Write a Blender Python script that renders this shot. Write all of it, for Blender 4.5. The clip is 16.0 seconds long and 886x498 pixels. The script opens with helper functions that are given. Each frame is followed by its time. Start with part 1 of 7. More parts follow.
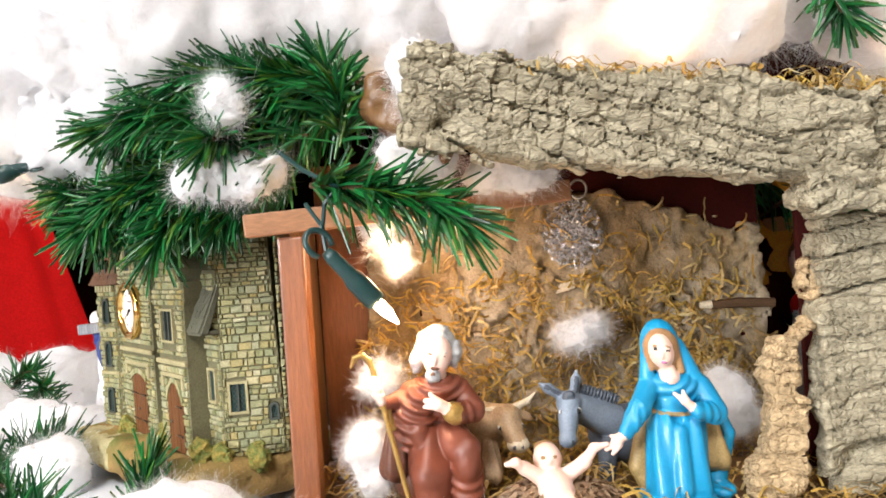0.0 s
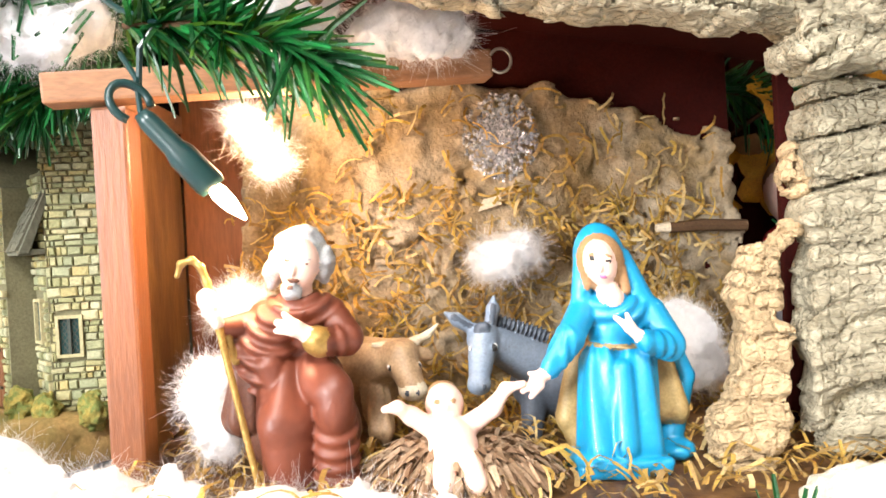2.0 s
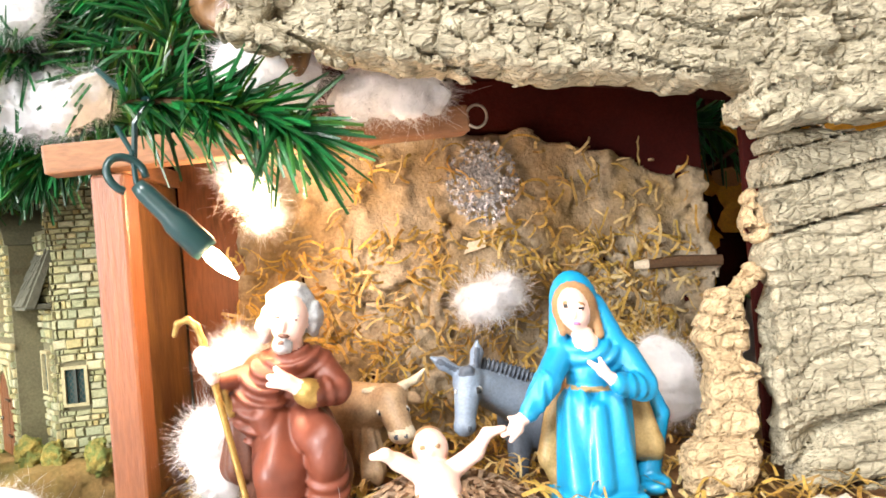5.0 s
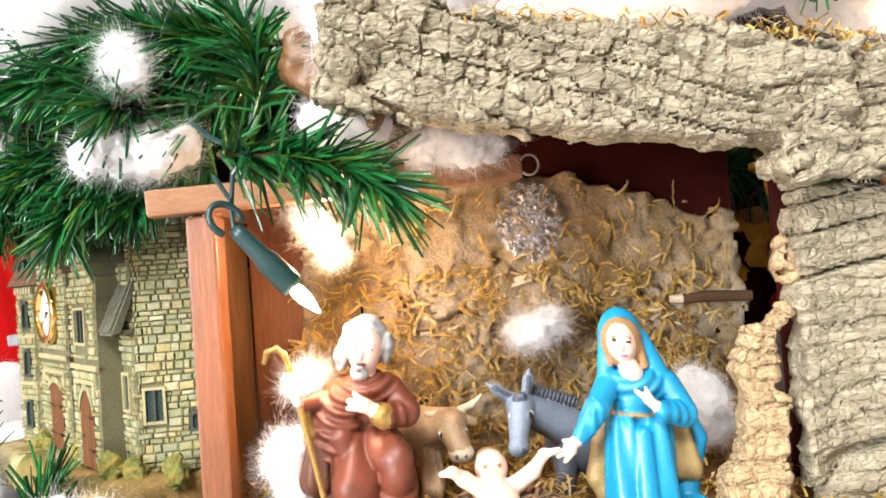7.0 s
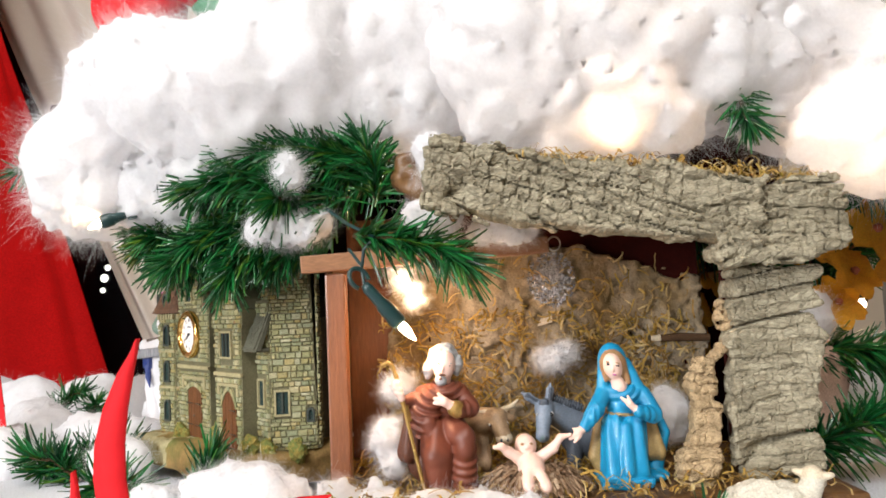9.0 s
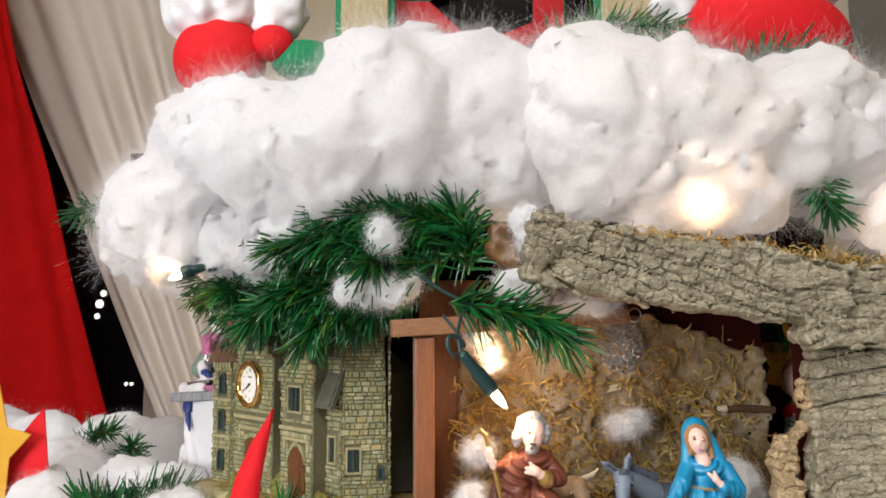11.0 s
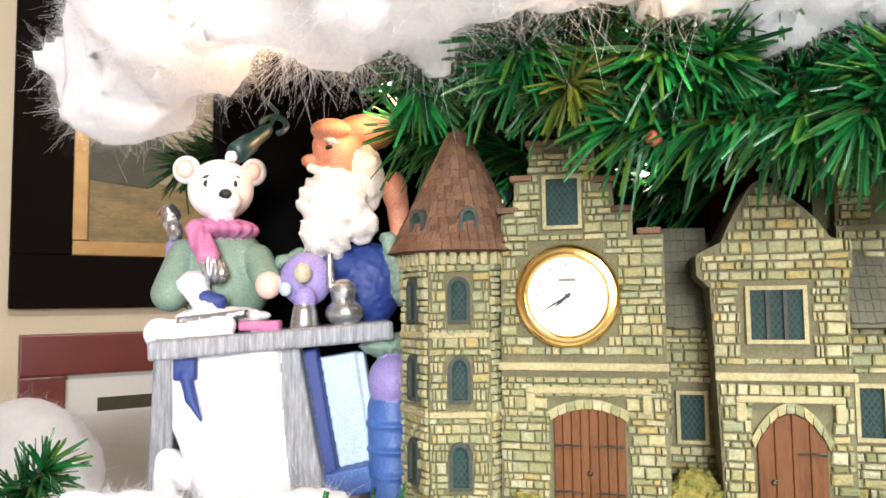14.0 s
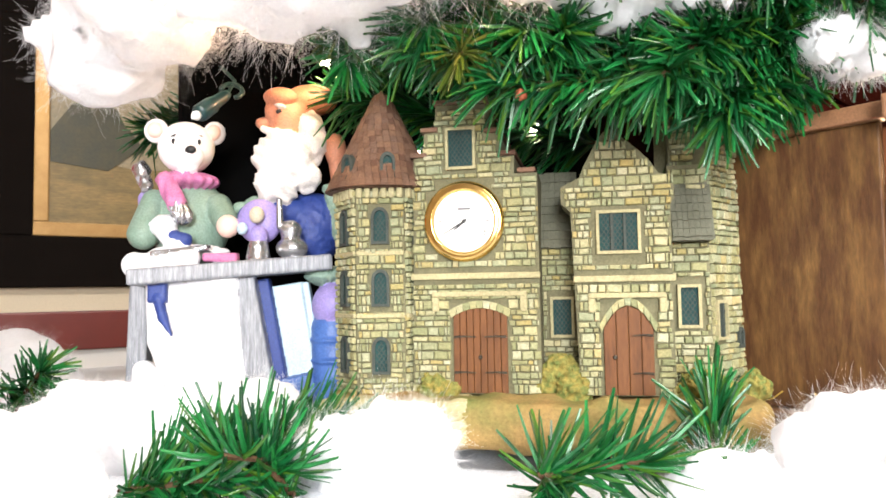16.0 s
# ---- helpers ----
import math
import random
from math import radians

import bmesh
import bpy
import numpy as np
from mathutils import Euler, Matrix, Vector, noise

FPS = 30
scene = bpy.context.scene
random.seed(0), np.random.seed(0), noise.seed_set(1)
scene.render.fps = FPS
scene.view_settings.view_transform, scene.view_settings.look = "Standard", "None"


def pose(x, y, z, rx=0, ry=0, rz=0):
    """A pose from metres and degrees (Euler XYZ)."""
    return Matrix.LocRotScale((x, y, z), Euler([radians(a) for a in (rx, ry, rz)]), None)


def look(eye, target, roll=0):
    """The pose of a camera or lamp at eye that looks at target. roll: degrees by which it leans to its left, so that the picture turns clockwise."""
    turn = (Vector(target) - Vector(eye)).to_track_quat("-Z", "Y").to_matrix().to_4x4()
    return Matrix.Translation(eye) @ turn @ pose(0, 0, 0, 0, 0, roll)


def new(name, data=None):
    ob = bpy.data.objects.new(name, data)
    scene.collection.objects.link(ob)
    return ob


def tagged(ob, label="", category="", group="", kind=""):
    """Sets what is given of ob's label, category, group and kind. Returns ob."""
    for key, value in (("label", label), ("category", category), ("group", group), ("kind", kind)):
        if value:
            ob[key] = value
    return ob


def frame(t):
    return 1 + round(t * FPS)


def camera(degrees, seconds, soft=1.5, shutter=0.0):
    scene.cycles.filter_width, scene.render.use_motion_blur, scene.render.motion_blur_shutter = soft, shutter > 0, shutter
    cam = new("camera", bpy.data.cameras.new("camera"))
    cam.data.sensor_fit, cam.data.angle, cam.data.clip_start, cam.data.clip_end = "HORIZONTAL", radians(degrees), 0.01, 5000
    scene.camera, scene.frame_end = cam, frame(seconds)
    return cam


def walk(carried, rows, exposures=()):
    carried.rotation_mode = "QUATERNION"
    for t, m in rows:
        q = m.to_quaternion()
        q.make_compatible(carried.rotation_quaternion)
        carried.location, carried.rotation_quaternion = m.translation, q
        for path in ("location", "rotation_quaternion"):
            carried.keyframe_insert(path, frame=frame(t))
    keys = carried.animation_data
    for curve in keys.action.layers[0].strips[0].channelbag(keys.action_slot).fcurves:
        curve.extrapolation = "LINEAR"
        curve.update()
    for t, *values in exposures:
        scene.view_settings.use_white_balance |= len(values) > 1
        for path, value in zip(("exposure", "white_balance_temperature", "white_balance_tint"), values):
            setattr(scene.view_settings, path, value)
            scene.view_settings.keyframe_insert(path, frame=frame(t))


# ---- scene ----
cam = camera(62.5, 16.0, soft=1.7)
PATH = [
    (0, (0.0166, -0.0060, 0.1010), (-0.0147, 1.9938, 0.0984), -4.00),
    (0.5, (0.0170, 0.0120, 0.0799), (0.0188, 2.0120, 0.0898), -2.10),
    (1, (0.0271, 0.0300, 0.0802), (0.0843, 2.0290, 0.1080), -1.80),
    (1.5, (0.0415, 0.0570, 0.0721), (0.1206, 2.0554, 0.0702), -1.90),
    (2, (0.0448, 0.0720, 0.0628), (0.0947, 2.0711, 0.0320), -3.00),
    (2.5, (0.0523, 0.0810, 0.0552), (0.1007, 2.0798, 0.0055), -3.60),
    (3, (0.0544, 0.0730, 0.0571), (0.0970, 2.0723, 0.0238), -3.90),
    (3.5, (0.0457, 0.0720, 0.0607), (0.0695, 2.0716, 0.0309), -3.60),
    (4, (0.0503, 0.0630, 0.0694), (0.1045, 2.0623, 0.0694), -3.80),
    (4.2, (0.0535, 0.0620, 0.0712), (0.1050, 2.0613, 0.0753), -4.40),
    (6.5, (0.0459, 0.0440, 0.0768), (0.0654, 2.0436, 0.1094), -4.50),
    (7, (0.0363, 0.0320, 0.0825), (0.0421, 2.0310, 0.1463), -4.20),
    (7.5, (0.0192, 0.0050, 0.0958), (0.0121, 2.0015, 0.2137), -3.31),
    (8, (0.0102, -0.0200, 0.0955), (0.0117, 1.9759, 0.2227), -3.11),
    (8.2, (0.0051, -0.0330, 0.0939), (0.0140, 1.9626, 0.2266), -2.91),
    (10.3, (0.0268, -0.1950, 0.0902), (-0.0566, 1.7907, 0.3141), -1.32),
    (10.5, (0.0242, -0.1950, 0.0955), (-0.0473, 1.7847, 0.3706), -0.84),
    (11, (-0.0527, -0.1190, 0.1123), (-0.0081, 1.8668, 0.3456), -0.33),
    (11.5, (-0.1548, 0.0330, 0.1149), (0.1761, 1.9968, 0.2997), -2.66),
    (12, (-0.1948, 0.1100, 0.0899), (0.4040, 2.0126, 0.2364), -2.32),
    (12.5, (-0.2439, 0.1320, 0.0775), (0.3992, 2.0208, 0.2147), -0.49),
    (13, (-0.3171, 0.1320, 0.0640), (0.4000, 1.9973, 0.1434), -0.32),
    (13.5, (-0.3405, 0.1950, 0.0727), (0.6172, 1.9465, 0.1962), -0.99),
    (14, (-0.3634, 0.2570, 0.0745), (0.7534, 1.9099, 0.2181), -0.69),
    (14.5, (-0.3607, 0.2750, 0.0712), (0.8405, 1.8694, 0.1944), -1.15),
    (15, (-0.3580, 0.2190, 0.0670), (0.8805, 1.7754, 0.2758), -0.50),
    (15.5, (-0.3682, 0.1710, 0.0508), (0.8684, 1.7382, 0.1714), -1.19),
    (16, (-0.3878, 0.1910, 0.0442), (0.8134, 1.7855, 0.1654), -0.95),
]
EXPOSURES = ((0, -0.1), (1.0, 0.3), (2.0, 0.5), (4.2, 0.5), (6.5, 0.45), (7.5, 0.05), (8.2, -0.28), (10.3, -0.82), (11.0, -0.92), (11.5, -0.65), (12.0, -0.15), (12.5, 0.3), (13.5, 0.15), (14.5, 0.12), (16.0, 0.35))
walk(cam, [(t, look(eye, target, roll)) for t, eye, target, roll in PATH], EXPOSURES)

# ---- light ----
world = bpy.data.worlds.new("room_air")
scene.world = world
world.use_nodes = True
world.node_tree.nodes["Background"].inputs[0].default_value = (0.62, 0.66, 0.75, 1)
world.node_tree.nodes["Background"].inputs[1].default_value = 0.02
scene.view_settings.exposure = 0.0


def lamp(name, kind, place, watts, colour, size=0.0, target=None):
    data = bpy.data.lights.new(name, kind)
    data.energy, data.color = watts, colour
    if kind == "AREA":
        data.shape, data.size = "DISK", size
    else:
        data.shadow_soft_size = size
    ob = new(name, data)
    ob.matrix_world = look(place, target) if target else pose(*place)
    return ob


# added lights out of view: one overhead, a low one to brighten the fronts
lamp("added_overhead_light", "AREA", (-0.25, -0.95, 1.43), 62.0, (1.0, 0.97, 0.95), 0.55, (-0.05, 0.35, 0.05))
lamp("added_front_light", "AREA", (-1.15, -0.95, 0.34), 46.0, (0.98, 0.98, 1.0), 0.60, (-0.05, 0.40, 0.05))
WARM = (1.0, 0.62, 0.34)
# fairy lights of the garland
for k, (place, watts) in enumerate((
        ((-0.008, 0.291, 0.069), 0.20),
        ((-0.008, 0.335, 0.100), 0.22),
        ((-0.225, 0.365, 0.158), 0.16),
        ((0.255, 0.300, 0.180), 0.07),
        ((0.105, 0.290, 0.190), 0.06),
        ((-0.275, 0.525, 0.170), 0.2),
        ((-0.206, 0.543, 0.170), 0.14),
        ((0.300, 0.420, 0.075), 0.15))):
    lamp("fairy_light", "POINT", place, watts, WARM, 0.003)

# ---- materials ----
def node(tree, kind, **values):
    n = tree.nodes.new(kind)
    for key, value in values.items():
        n.inputs[key.replace("_", " ")].default_value = value
    return n


def material(name, colour, rough=0.6, metal=0.0, second=None, size=0.01, fine=0.001, bump=0.3, spread=0.5, coat=0.0,
             translucent=0.0, pieces=(), depth=0.0006, stretch=(1, 1, 1), shine=None, grainy=None):
    """A surface with stains of the given size and a grain of the size fine; second: the colour of the stains;
    pieces: colours drawn at random for separate pieces."""
    m = bpy.data.materials.new(name)
    m.use_nodes = True
    t, links = m.node_tree, m.node_tree.links
    shader = t.nodes["Principled BSDF"]
    shader.inputs["Roughness"].default_value = rough
    shader.inputs["Metallic"].default_value = metal
    shader.inputs["Coat Weight"].default_value = coat
    shader.inputs["Specular IOR Level"].default_value = shine if shine is not None else (0.2 if rough > 0.65 else 0.5)
    grainy = grainy if grainy is not None else (0.28 if bump > 0.2 else 0.06)
    where = t.nodes.new("ShaderNodeNewGeometry")
    scaled = t.nodes.new("ShaderNodeMapping")
    scaled.inputs["Scale"].default_value = stretch
    links.new(where.outputs["Position"], scaled.inputs["Vector"])
    big = node(t, "ShaderNodeTexNoise", Scale=1 / size, Detail=4.0, Roughness=0.6)
    small = node(t, "ShaderNodeTexNoise", Scale=1 / fine, Detail=3.0, Roughness=0.65)
    for n in (big, small):
        links.new(scaled.outputs[0], n.inputs["Vector"])
    second = second or tuple(c * 0.6 for c in colour)
    mix = t.nodes.new("ShaderNodeMix")
    mix.data_type = "RGBA"
    mix.inputs["A"].default_value, mix.inputs["B"].default_value = (*colour, 1), (*second, 1)
    if pieces:
        info = t.nodes.new("ShaderNodeObjectInfo")
        add = t.nodes.new("ShaderNodeMath")
        add.operation = "ADD"
        links.new(info.outputs["Random"], add.inputs[0])
        links.new(where.outputs["Random Per Island"], add.inputs[1])
        part_of = t.nodes.new("ShaderNodeMath")
        part_of.operation = "FRACT"
        links.new(add.outputs[0], part_of.inputs[0])
        ramp = t.nodes.new("ShaderNodeValToRGB")
        ramp.color_ramp.interpolation = "LINEAR"
        while len(ramp.color_ramp.elements) < len(pieces):
            ramp.color_ramp.elements.new(0.5)
        for k, c in enumerate(pieces):
            ramp.color_ramp.elements[k].position = k / max(1, len(pieces) - 1)
            ramp.color_ramp.elements[k].color = (*c, 1)
        links.new(part_of.outputs[0], ramp.inputs[0])
        links.new(ramp.outputs[0], mix.inputs["A"])
    edge = node(t, "ShaderNodeMapRange")
    edge.inputs["From Min"].default_value, edge.inputs["From Max"].default_value = 0.5 - 0.12, 0.5 + 0.25
    edge.inputs["To Max"].default_value = spread
    links.new(big.outputs["Fac"], edge.inputs["Value"])
    links.new(edge.outputs[0], mix.inputs["Factor"])
    grain = t.nodes.new("ShaderNodeMix")
    grain.data_type, grain.blend_type = "RGBA", "MULTIPLY"
    tone = t.nodes.new("ShaderNodeMapRange")
    tone.inputs["From Min"].default_value, tone.inputs["From Max"].default_value = 0.3, 0.7
    tone.inputs["To Min"].default_value, tone.inputs["To Max"].default_value = 1 - grainy, 1 + grainy * 0.4
    links.new(small.outputs["Fac"], tone.inputs["Value"])
    grain.inputs["Factor"].default_value = 1.0
    links.new(mix.outputs["Result"], grain.inputs["A"])
    links.new(tone.outputs[0], grain.inputs["B"])
    links.new(grain.outputs["Result"], shader.inputs["Base Color"])
    lift = node(t, "ShaderNodeBump", Strength=bump, Distance=depth)
    links.new(small.outputs["Fac"], lift.inputs["Height"])
    links.new(lift.outputs[0], shader.inputs["Normal"])
    if translucent:
        through_it = t.nodes.new("ShaderNodeBsdfTranslucent")
        links.new(grain.outputs["Result"], through_it.inputs["Color"])
        both = t.nodes.new("ShaderNodeMixShader")
        both.inputs[0].default_value = translucent
        links.new(shader.outputs[0], both.inputs[1])
        links.new(through_it.outputs[0], both.inputs[2])
        links.new(both.outputs[0], t.nodes["Material Output"].inputs["Surface"])
    return m


def glow(name, colour, strength):
    m = bpy.data.materials.new(name)
    m.use_nodes = True
    shader = m.node_tree.nodes["Principled BSDF"]
    shader.inputs["Base Color"].default_value = (*colour, 1)
    shader.inputs["Emission Color"].default_value = (*colour, 1)
    shader.inputs["Emission Strength"].default_value = strength
    return m


STONE = ((0.21, 0.22, 0.11), (0.36, 0.33, 0.16), (0.44, 0.40, 0.23), (0.27, 0.28, 0.16), (0.38, 0.29, 0.10), (0.46, 0.44, 0.29),
         (0.25, 0.27, 0.16), (0.33, 0.32, 0.17))
M = {
    "stone": material("painted_stone", (0.5, 0.5, 0.3), 0.75, second=(0.20, 0.22, 0.11), size=0.012, fine=0.0011, bump=0.8, pieces=STONE, spread=0.7),
    "mortar": material("dark_joint", (0.16, 0.15, 0.085), 0.85, size=0.01, fine=0.001),
    "ledge": material("pale_stone", (0.38, 0.34, 0.19), 0.75, second=(0.24, 0.22, 0.11), size=0.012, fine=0.0012, bump=0.5),
    "earth": material("painted_earth", (0.30, 0.19, 0.07), 0.8, second=(0.08, 0.12, 0.03), size=0.03, fine=0.0015, bump=0.7, spread=0.9),
    "tile": material("brown_roof_tile", (0.16, 0.085, 0.05), 0.8, size=0.006, fine=0.0009, bump=0.7, pieces=((0.11, 0.055, 0.035), (0.22, 0.12, 0.07), (0.16, 0.095, 0.065))),
    "slate": material("grey_roof_slate", (0.12, 0.12, 0.085), 0.75, second=(0.06, 0.06, 0.04), size=0.008, fine=0.001, bump=0.6),
    "door": material("red_brown_door_wood", (0.145, 0.056, 0.017), 0.6, shine=0.25, second=(0.04, 0.014, 0.005), size=0.0035, fine=0.0008, stretch=(1, 1, 0.15)),
    "iron": material("dark_metal", (0.10, 0.09, 0.07), 0.4, 0.8),
    "lead": material("window_lead", (0.055, 0.065, 0.055), 0.7),
    "pane": material("painted_pane", (0.018, 0.055, 0.052), 0.7, shine=0.1, second=(0.01, 0.025, 0.028), size=0.004, fine=0.0015),
    "shrub": material("painted_shrub", (0.12, 0.15, 0.04), 0.8, second=(0.36, 0.25, 0.06), size=0.003, fine=0.0008, bump=0.8, spread=1.0),
    "gold": material("polished_brass", (0.86, 0.58, 0.20), 0.16, 1.0, size=0.02, bump=0.03),
    "dial": material("white_dial", (0.84, 0.83, 0.80), 0.45, size=0.02, bump=0.0, second=(0.80, 0.79, 0.76)),
    "ink": material("black_ink", (0.012, 0.012, 0.012), 0.5),
    "grey_ink": material("grey_ink", (0.18, 0.18, 0.18), 0.5),
    "bark": material("cork_bark", (0.47, 0.425, 0.305), 0.9, second=(0.15, 0.125, 0.075), size=0.007, fine=0.0011, bump=1.0, spread=0.8, depth=0.0012, stretch=(0.5, 1, 1.6)),
    "cork": material("pale_cork", (0.58, 0.43, 0.25), 0.9, second=(0.28, 0.20, 0.11), size=0.006, fine=0.0011, bump=1.0, spread=0.8, depth=0.0012),
    "wood": material("brown_varnished_wood", (0.21, 0.075, 0.028), 0.45, second=(0.12, 0.04, 0.016), size=0.012, fine=0.0012, stretch=(1, 1, 0.12), coat=0.15),
    "beam": material("light_brown_wood", (0.27, 0.13, 0.06), 0.6, second=(0.16, 0.07, 0.035), size=0.02, fine=0.001, stretch=(0.12, 1, 1)),
    "old_wood": material("stained_brown_board", (0.085, 0.036, 0.014), 0.45, second=(0.31, 0.17, 0.052), size=0.007, fine=0.0014, stretch=(1, 1, 0.22), spread=0.55),
    "dark_red": material("dark_red_board", (0.030, 0.004, 0.003), 0.8, shine=0.08, size=0.02, second=(0.055, 0.007, 0.004)),
    "moss": material("dry_moss", (0.26, 0.18, 0.085), 0.9, second=(0.42, 0.37, 0.29), size=0.030, fine=0.0015, bump=1.0, depth=0.001, spread=0.9),
    "straw": material("dry_straw", (0.5, 0.3, 0.08), 0.6, pieces=((0.34, 0.18, 0.03), (0.60, 0.40, 0.09), (0.46, 0.27, 0.05), (0.68, 0.54, 0.26), (0.24, 0.13, 0.03), (0.56, 0.40, 0.07)), translucent=0.25),
    "frost": material("silver_frost", (0.75, 0.76, 0.80), 0.2, 0.7, size=0.004, fine=0.0008, bump=1.0),
    "cotton": material("white_cotton", (0.95, 0.95, 0.96), 0.95, second=(0.92, 0.92, 0.94), size=0.02, fine=0.0022, bump=0.55, translucent=0.5, depth=0.0008, grainy=0.05),
    "needle": material("plastic_needle", (0.02, 0.2, 0.05), 0.30, pieces=((0.002, 0.026, 0.005), (0.003, 0.085, 0.013), (0.010, 0.17, 0.030), (0.002, 0.045, 0.015), (0.075, 0.17, 0.010), (0.005, 0.11, 0.028), (0.002, 0.022, 0.006), (0.016, 0.22, 0.050), (0.003, 0.05, 0.010)), size=0.05, translucent=0.08),
    "needle_old": material("yellowed_needle", (0.2, 0.2, 0.03), 0.40, pieces=((0.020, 0.075, 0.006), (0.085, 0.13, 0.012), (0.010, 0.06, 0.008), (0.15, 0.16, 0.03), (0.006, 0.04, 0.005)), size=0.05, translucent=0.1),
    "twig": material("wire_twig", (0.09, 0.05, 0.025), 0.8),
    "bud": material("rust_bud", (0.36, 0.09, 0.04), 0.6),
    "socket": material("green_plastic", (0.010, 0.040, 0.040), 0.35, size=0.01, bump=0.05),
    "blue": material("blue_paint", (0.003, 0.25, 0.47), 0.45, second=(0.002, 0.15, 0.33), size=0.008, fine=0.001, bump=0.12, coat=0.2),
    "lining": material("dull_gold_paint", (0.38, 0.27, 0.11), 0.5, second=(0.22, 0.14, 0.06), size=0.006),
    "skin": material("pale_skin_paint", (0.80, 0.56, 0.47), 0.45, second=(0.76, 0.50, 0.42), size=0.008, bump=0.08),
    "hair": material("light_brown_paint", (0.36, 0.20, 0.09), 0.55, size=0.004),
    "grey_hair": material("grey_paint", (0.42, 0.43, 0.44), 0.55, second=(0.18, 0.19, 0.2), size=0.004, fine=0.0008),
    "robe": material("brown_robe_paint", (0.17, 0.044, 0.022), 0.5, second=(0.06, 0.016, 0.009), size=0.008, bump=0.12, coat=0.08),
    "robe_dark": material("dark_robe_paint", (0.13, 0.05, 0.03), 0.45, size=0.008),
    "staff": material("staff_gold", (0.40, 0.25, 0.07), 0.35, 0.5),
    "ox": material("tan_paint", (0.44, 0.30, 0.17), 0.5, second=(0.16, 0.09, 0.045), size=0.007, spread=0.8),
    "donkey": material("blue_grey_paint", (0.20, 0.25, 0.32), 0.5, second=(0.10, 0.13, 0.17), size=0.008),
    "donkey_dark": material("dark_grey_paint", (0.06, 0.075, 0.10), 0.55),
    "horn": material("cream_paint", (0.66, 0.57, 0.42), 0.45),
    "nest": material("brown_straw", (0.26, 0.16, 0.09), 0.8, pieces=((0.26, 0.16, 0.09), (0.44, 0.31, 0.20), (0.20, 0.11, 0.06), (0.50, 0.38, 0.26)), translucent=0.15),
    "wool": material("cream_wool_paint", (0.66, 0.62, 0.52), 0.7, second=(0.36, 0.34, 0.25), size=0.005, fine=0.001, bump=0.8),
    "bear_white": material("white_fur_paint", (0.88, 0.84, 0.82), 0.5, second=(0.84, 0.79, 0.77), size=0.02, bump=0.2),
    "cloth_white": material("white_cloth_paint", (0.82, 0.82, 0.84), 0.5, second=(0.74, 0.75, 0.79), size=0.03, bump=0.1),
    "sage": material("sage_green_paint", (0.20, 0.30, 0.23), 0.6, second=(0.30, 0.39, 0.33), size=0.01),
    "pink": material("pink_scarf_paint", (0.50, 0.15, 0.32), 0.55, second=(0.62, 0.28, 0.42), size=0.006),
    "navy": material("navy_paint", (0.020, 0.045, 0.22), 0.5, second=(0.04, 0.08, 0.30), size=0.006, fine=0.0008, bump=0.5),
    "denim": material("blue_paint_trousers", (0.07, 0.16, 0.45), 0.45, second=(0.03, 0.07, 0.25), size=0.015),
    "violet": material("violet_paint", (0.30, 0.24, 0.55), 0.5, second=(0.42, 0.34, 0.60), size=0.01),
    "silver": material("silver_paint", (0.55, 0.56, 0.58), 0.25, 0.85, size=0.01),
    "grey_wood": material("grey_grained_wood", (0.20, 0.21, 0.23), 0.4, second=(0.48, 0.49, 0.52), size=0.004, fine=0.0008, stretch=(3, 3, 0.25), spread=0.9),
    "ice": material("pale_blue_paint", (0.50, 0.63, 0.72), 0.45, second=(0.36, 0.50, 0.60), size=0.01),
    "face": material("ruddy_skin_paint", (0.66, 0.30, 0.19), 0.45, second=(0.60, 0.20, 0.10), size=0.02),
    "beard": material("white_beard_paint", (0.82, 0.77, 0.72), 0.6, second=(0.70, 0.62, 0.56), size=0.004, bump=0.4),
    "red_felt": material("red_felt", (0.62, 0.012, 0.018), 0.75, second=(0.48, 0.008, 0.012), size=0.01, fine=0.0006, bump=0.2),
    "gold_felt": material("gold_felt", (0.60, 0.33, 0.035), 0.75, second=(0.45, 0.22, 0.02), size=0.012, fine=0.0006, bump=0.2),
    "red_cloth": material("red_drape_cloth", (0.52, 0.006, 0.006), 0.85, second=(0.34, 0.003, 0.003), shine=0.1, size=0.08, fine=0.004, bump=0.25),
    "drape": material("cream_drape_cloth", (0.76, 0.69, 0.61), 0.8, second=(0.70, 0.62, 0.53), size=0.1, fine=0.003, bump=0.2),
    "plaster": material("cream_wall_paint", (0.60, 0.51, 0.37), 0.8, second=(0.57, 0.48, 0.34), size=0.3, fine=0.004, bump=0.15),
    "trim": material("white_trim_paint", (0.70, 0.64, 0.54), 0.5, size=0.2, bump=0.05, second=(0.66, 0.6, 0.5)),
    "night": material("night_glass", (0.006, 0.007, 0.008), 0.08, size=0.3, bump=0.0),
    "black": material("plain_black", (0.003, 0.003, 0.003), 0.9, shine=0.03, size=0.05, bump=0.05),
    "burlap": material("burlap", (0.50, 0.42, 0.26), 0.9, second=(0.36, 0.29, 0.16), size=0.003, fine=0.0009, bump=1.0, depth=0.0008, stretch=(1, 1, 2.5)),
    "green_edge": material("green_felt", (0.012, 0.21, 0.085), 0.7, size=0.01),
    "glitter": material("red_glitter", (0.58, 0.010, 0.014), 0.3, 0.3, second=(0.40, 0.006, 0.01), size=0.004, fine=0.0009, bump=1.0, depth=0.0015),
    "gilt": material("gilt_frame", (0.42, 0.25, 0.09), 0.4, 0.5, second=(0.25, 0.13, 0.04), size=0.03),
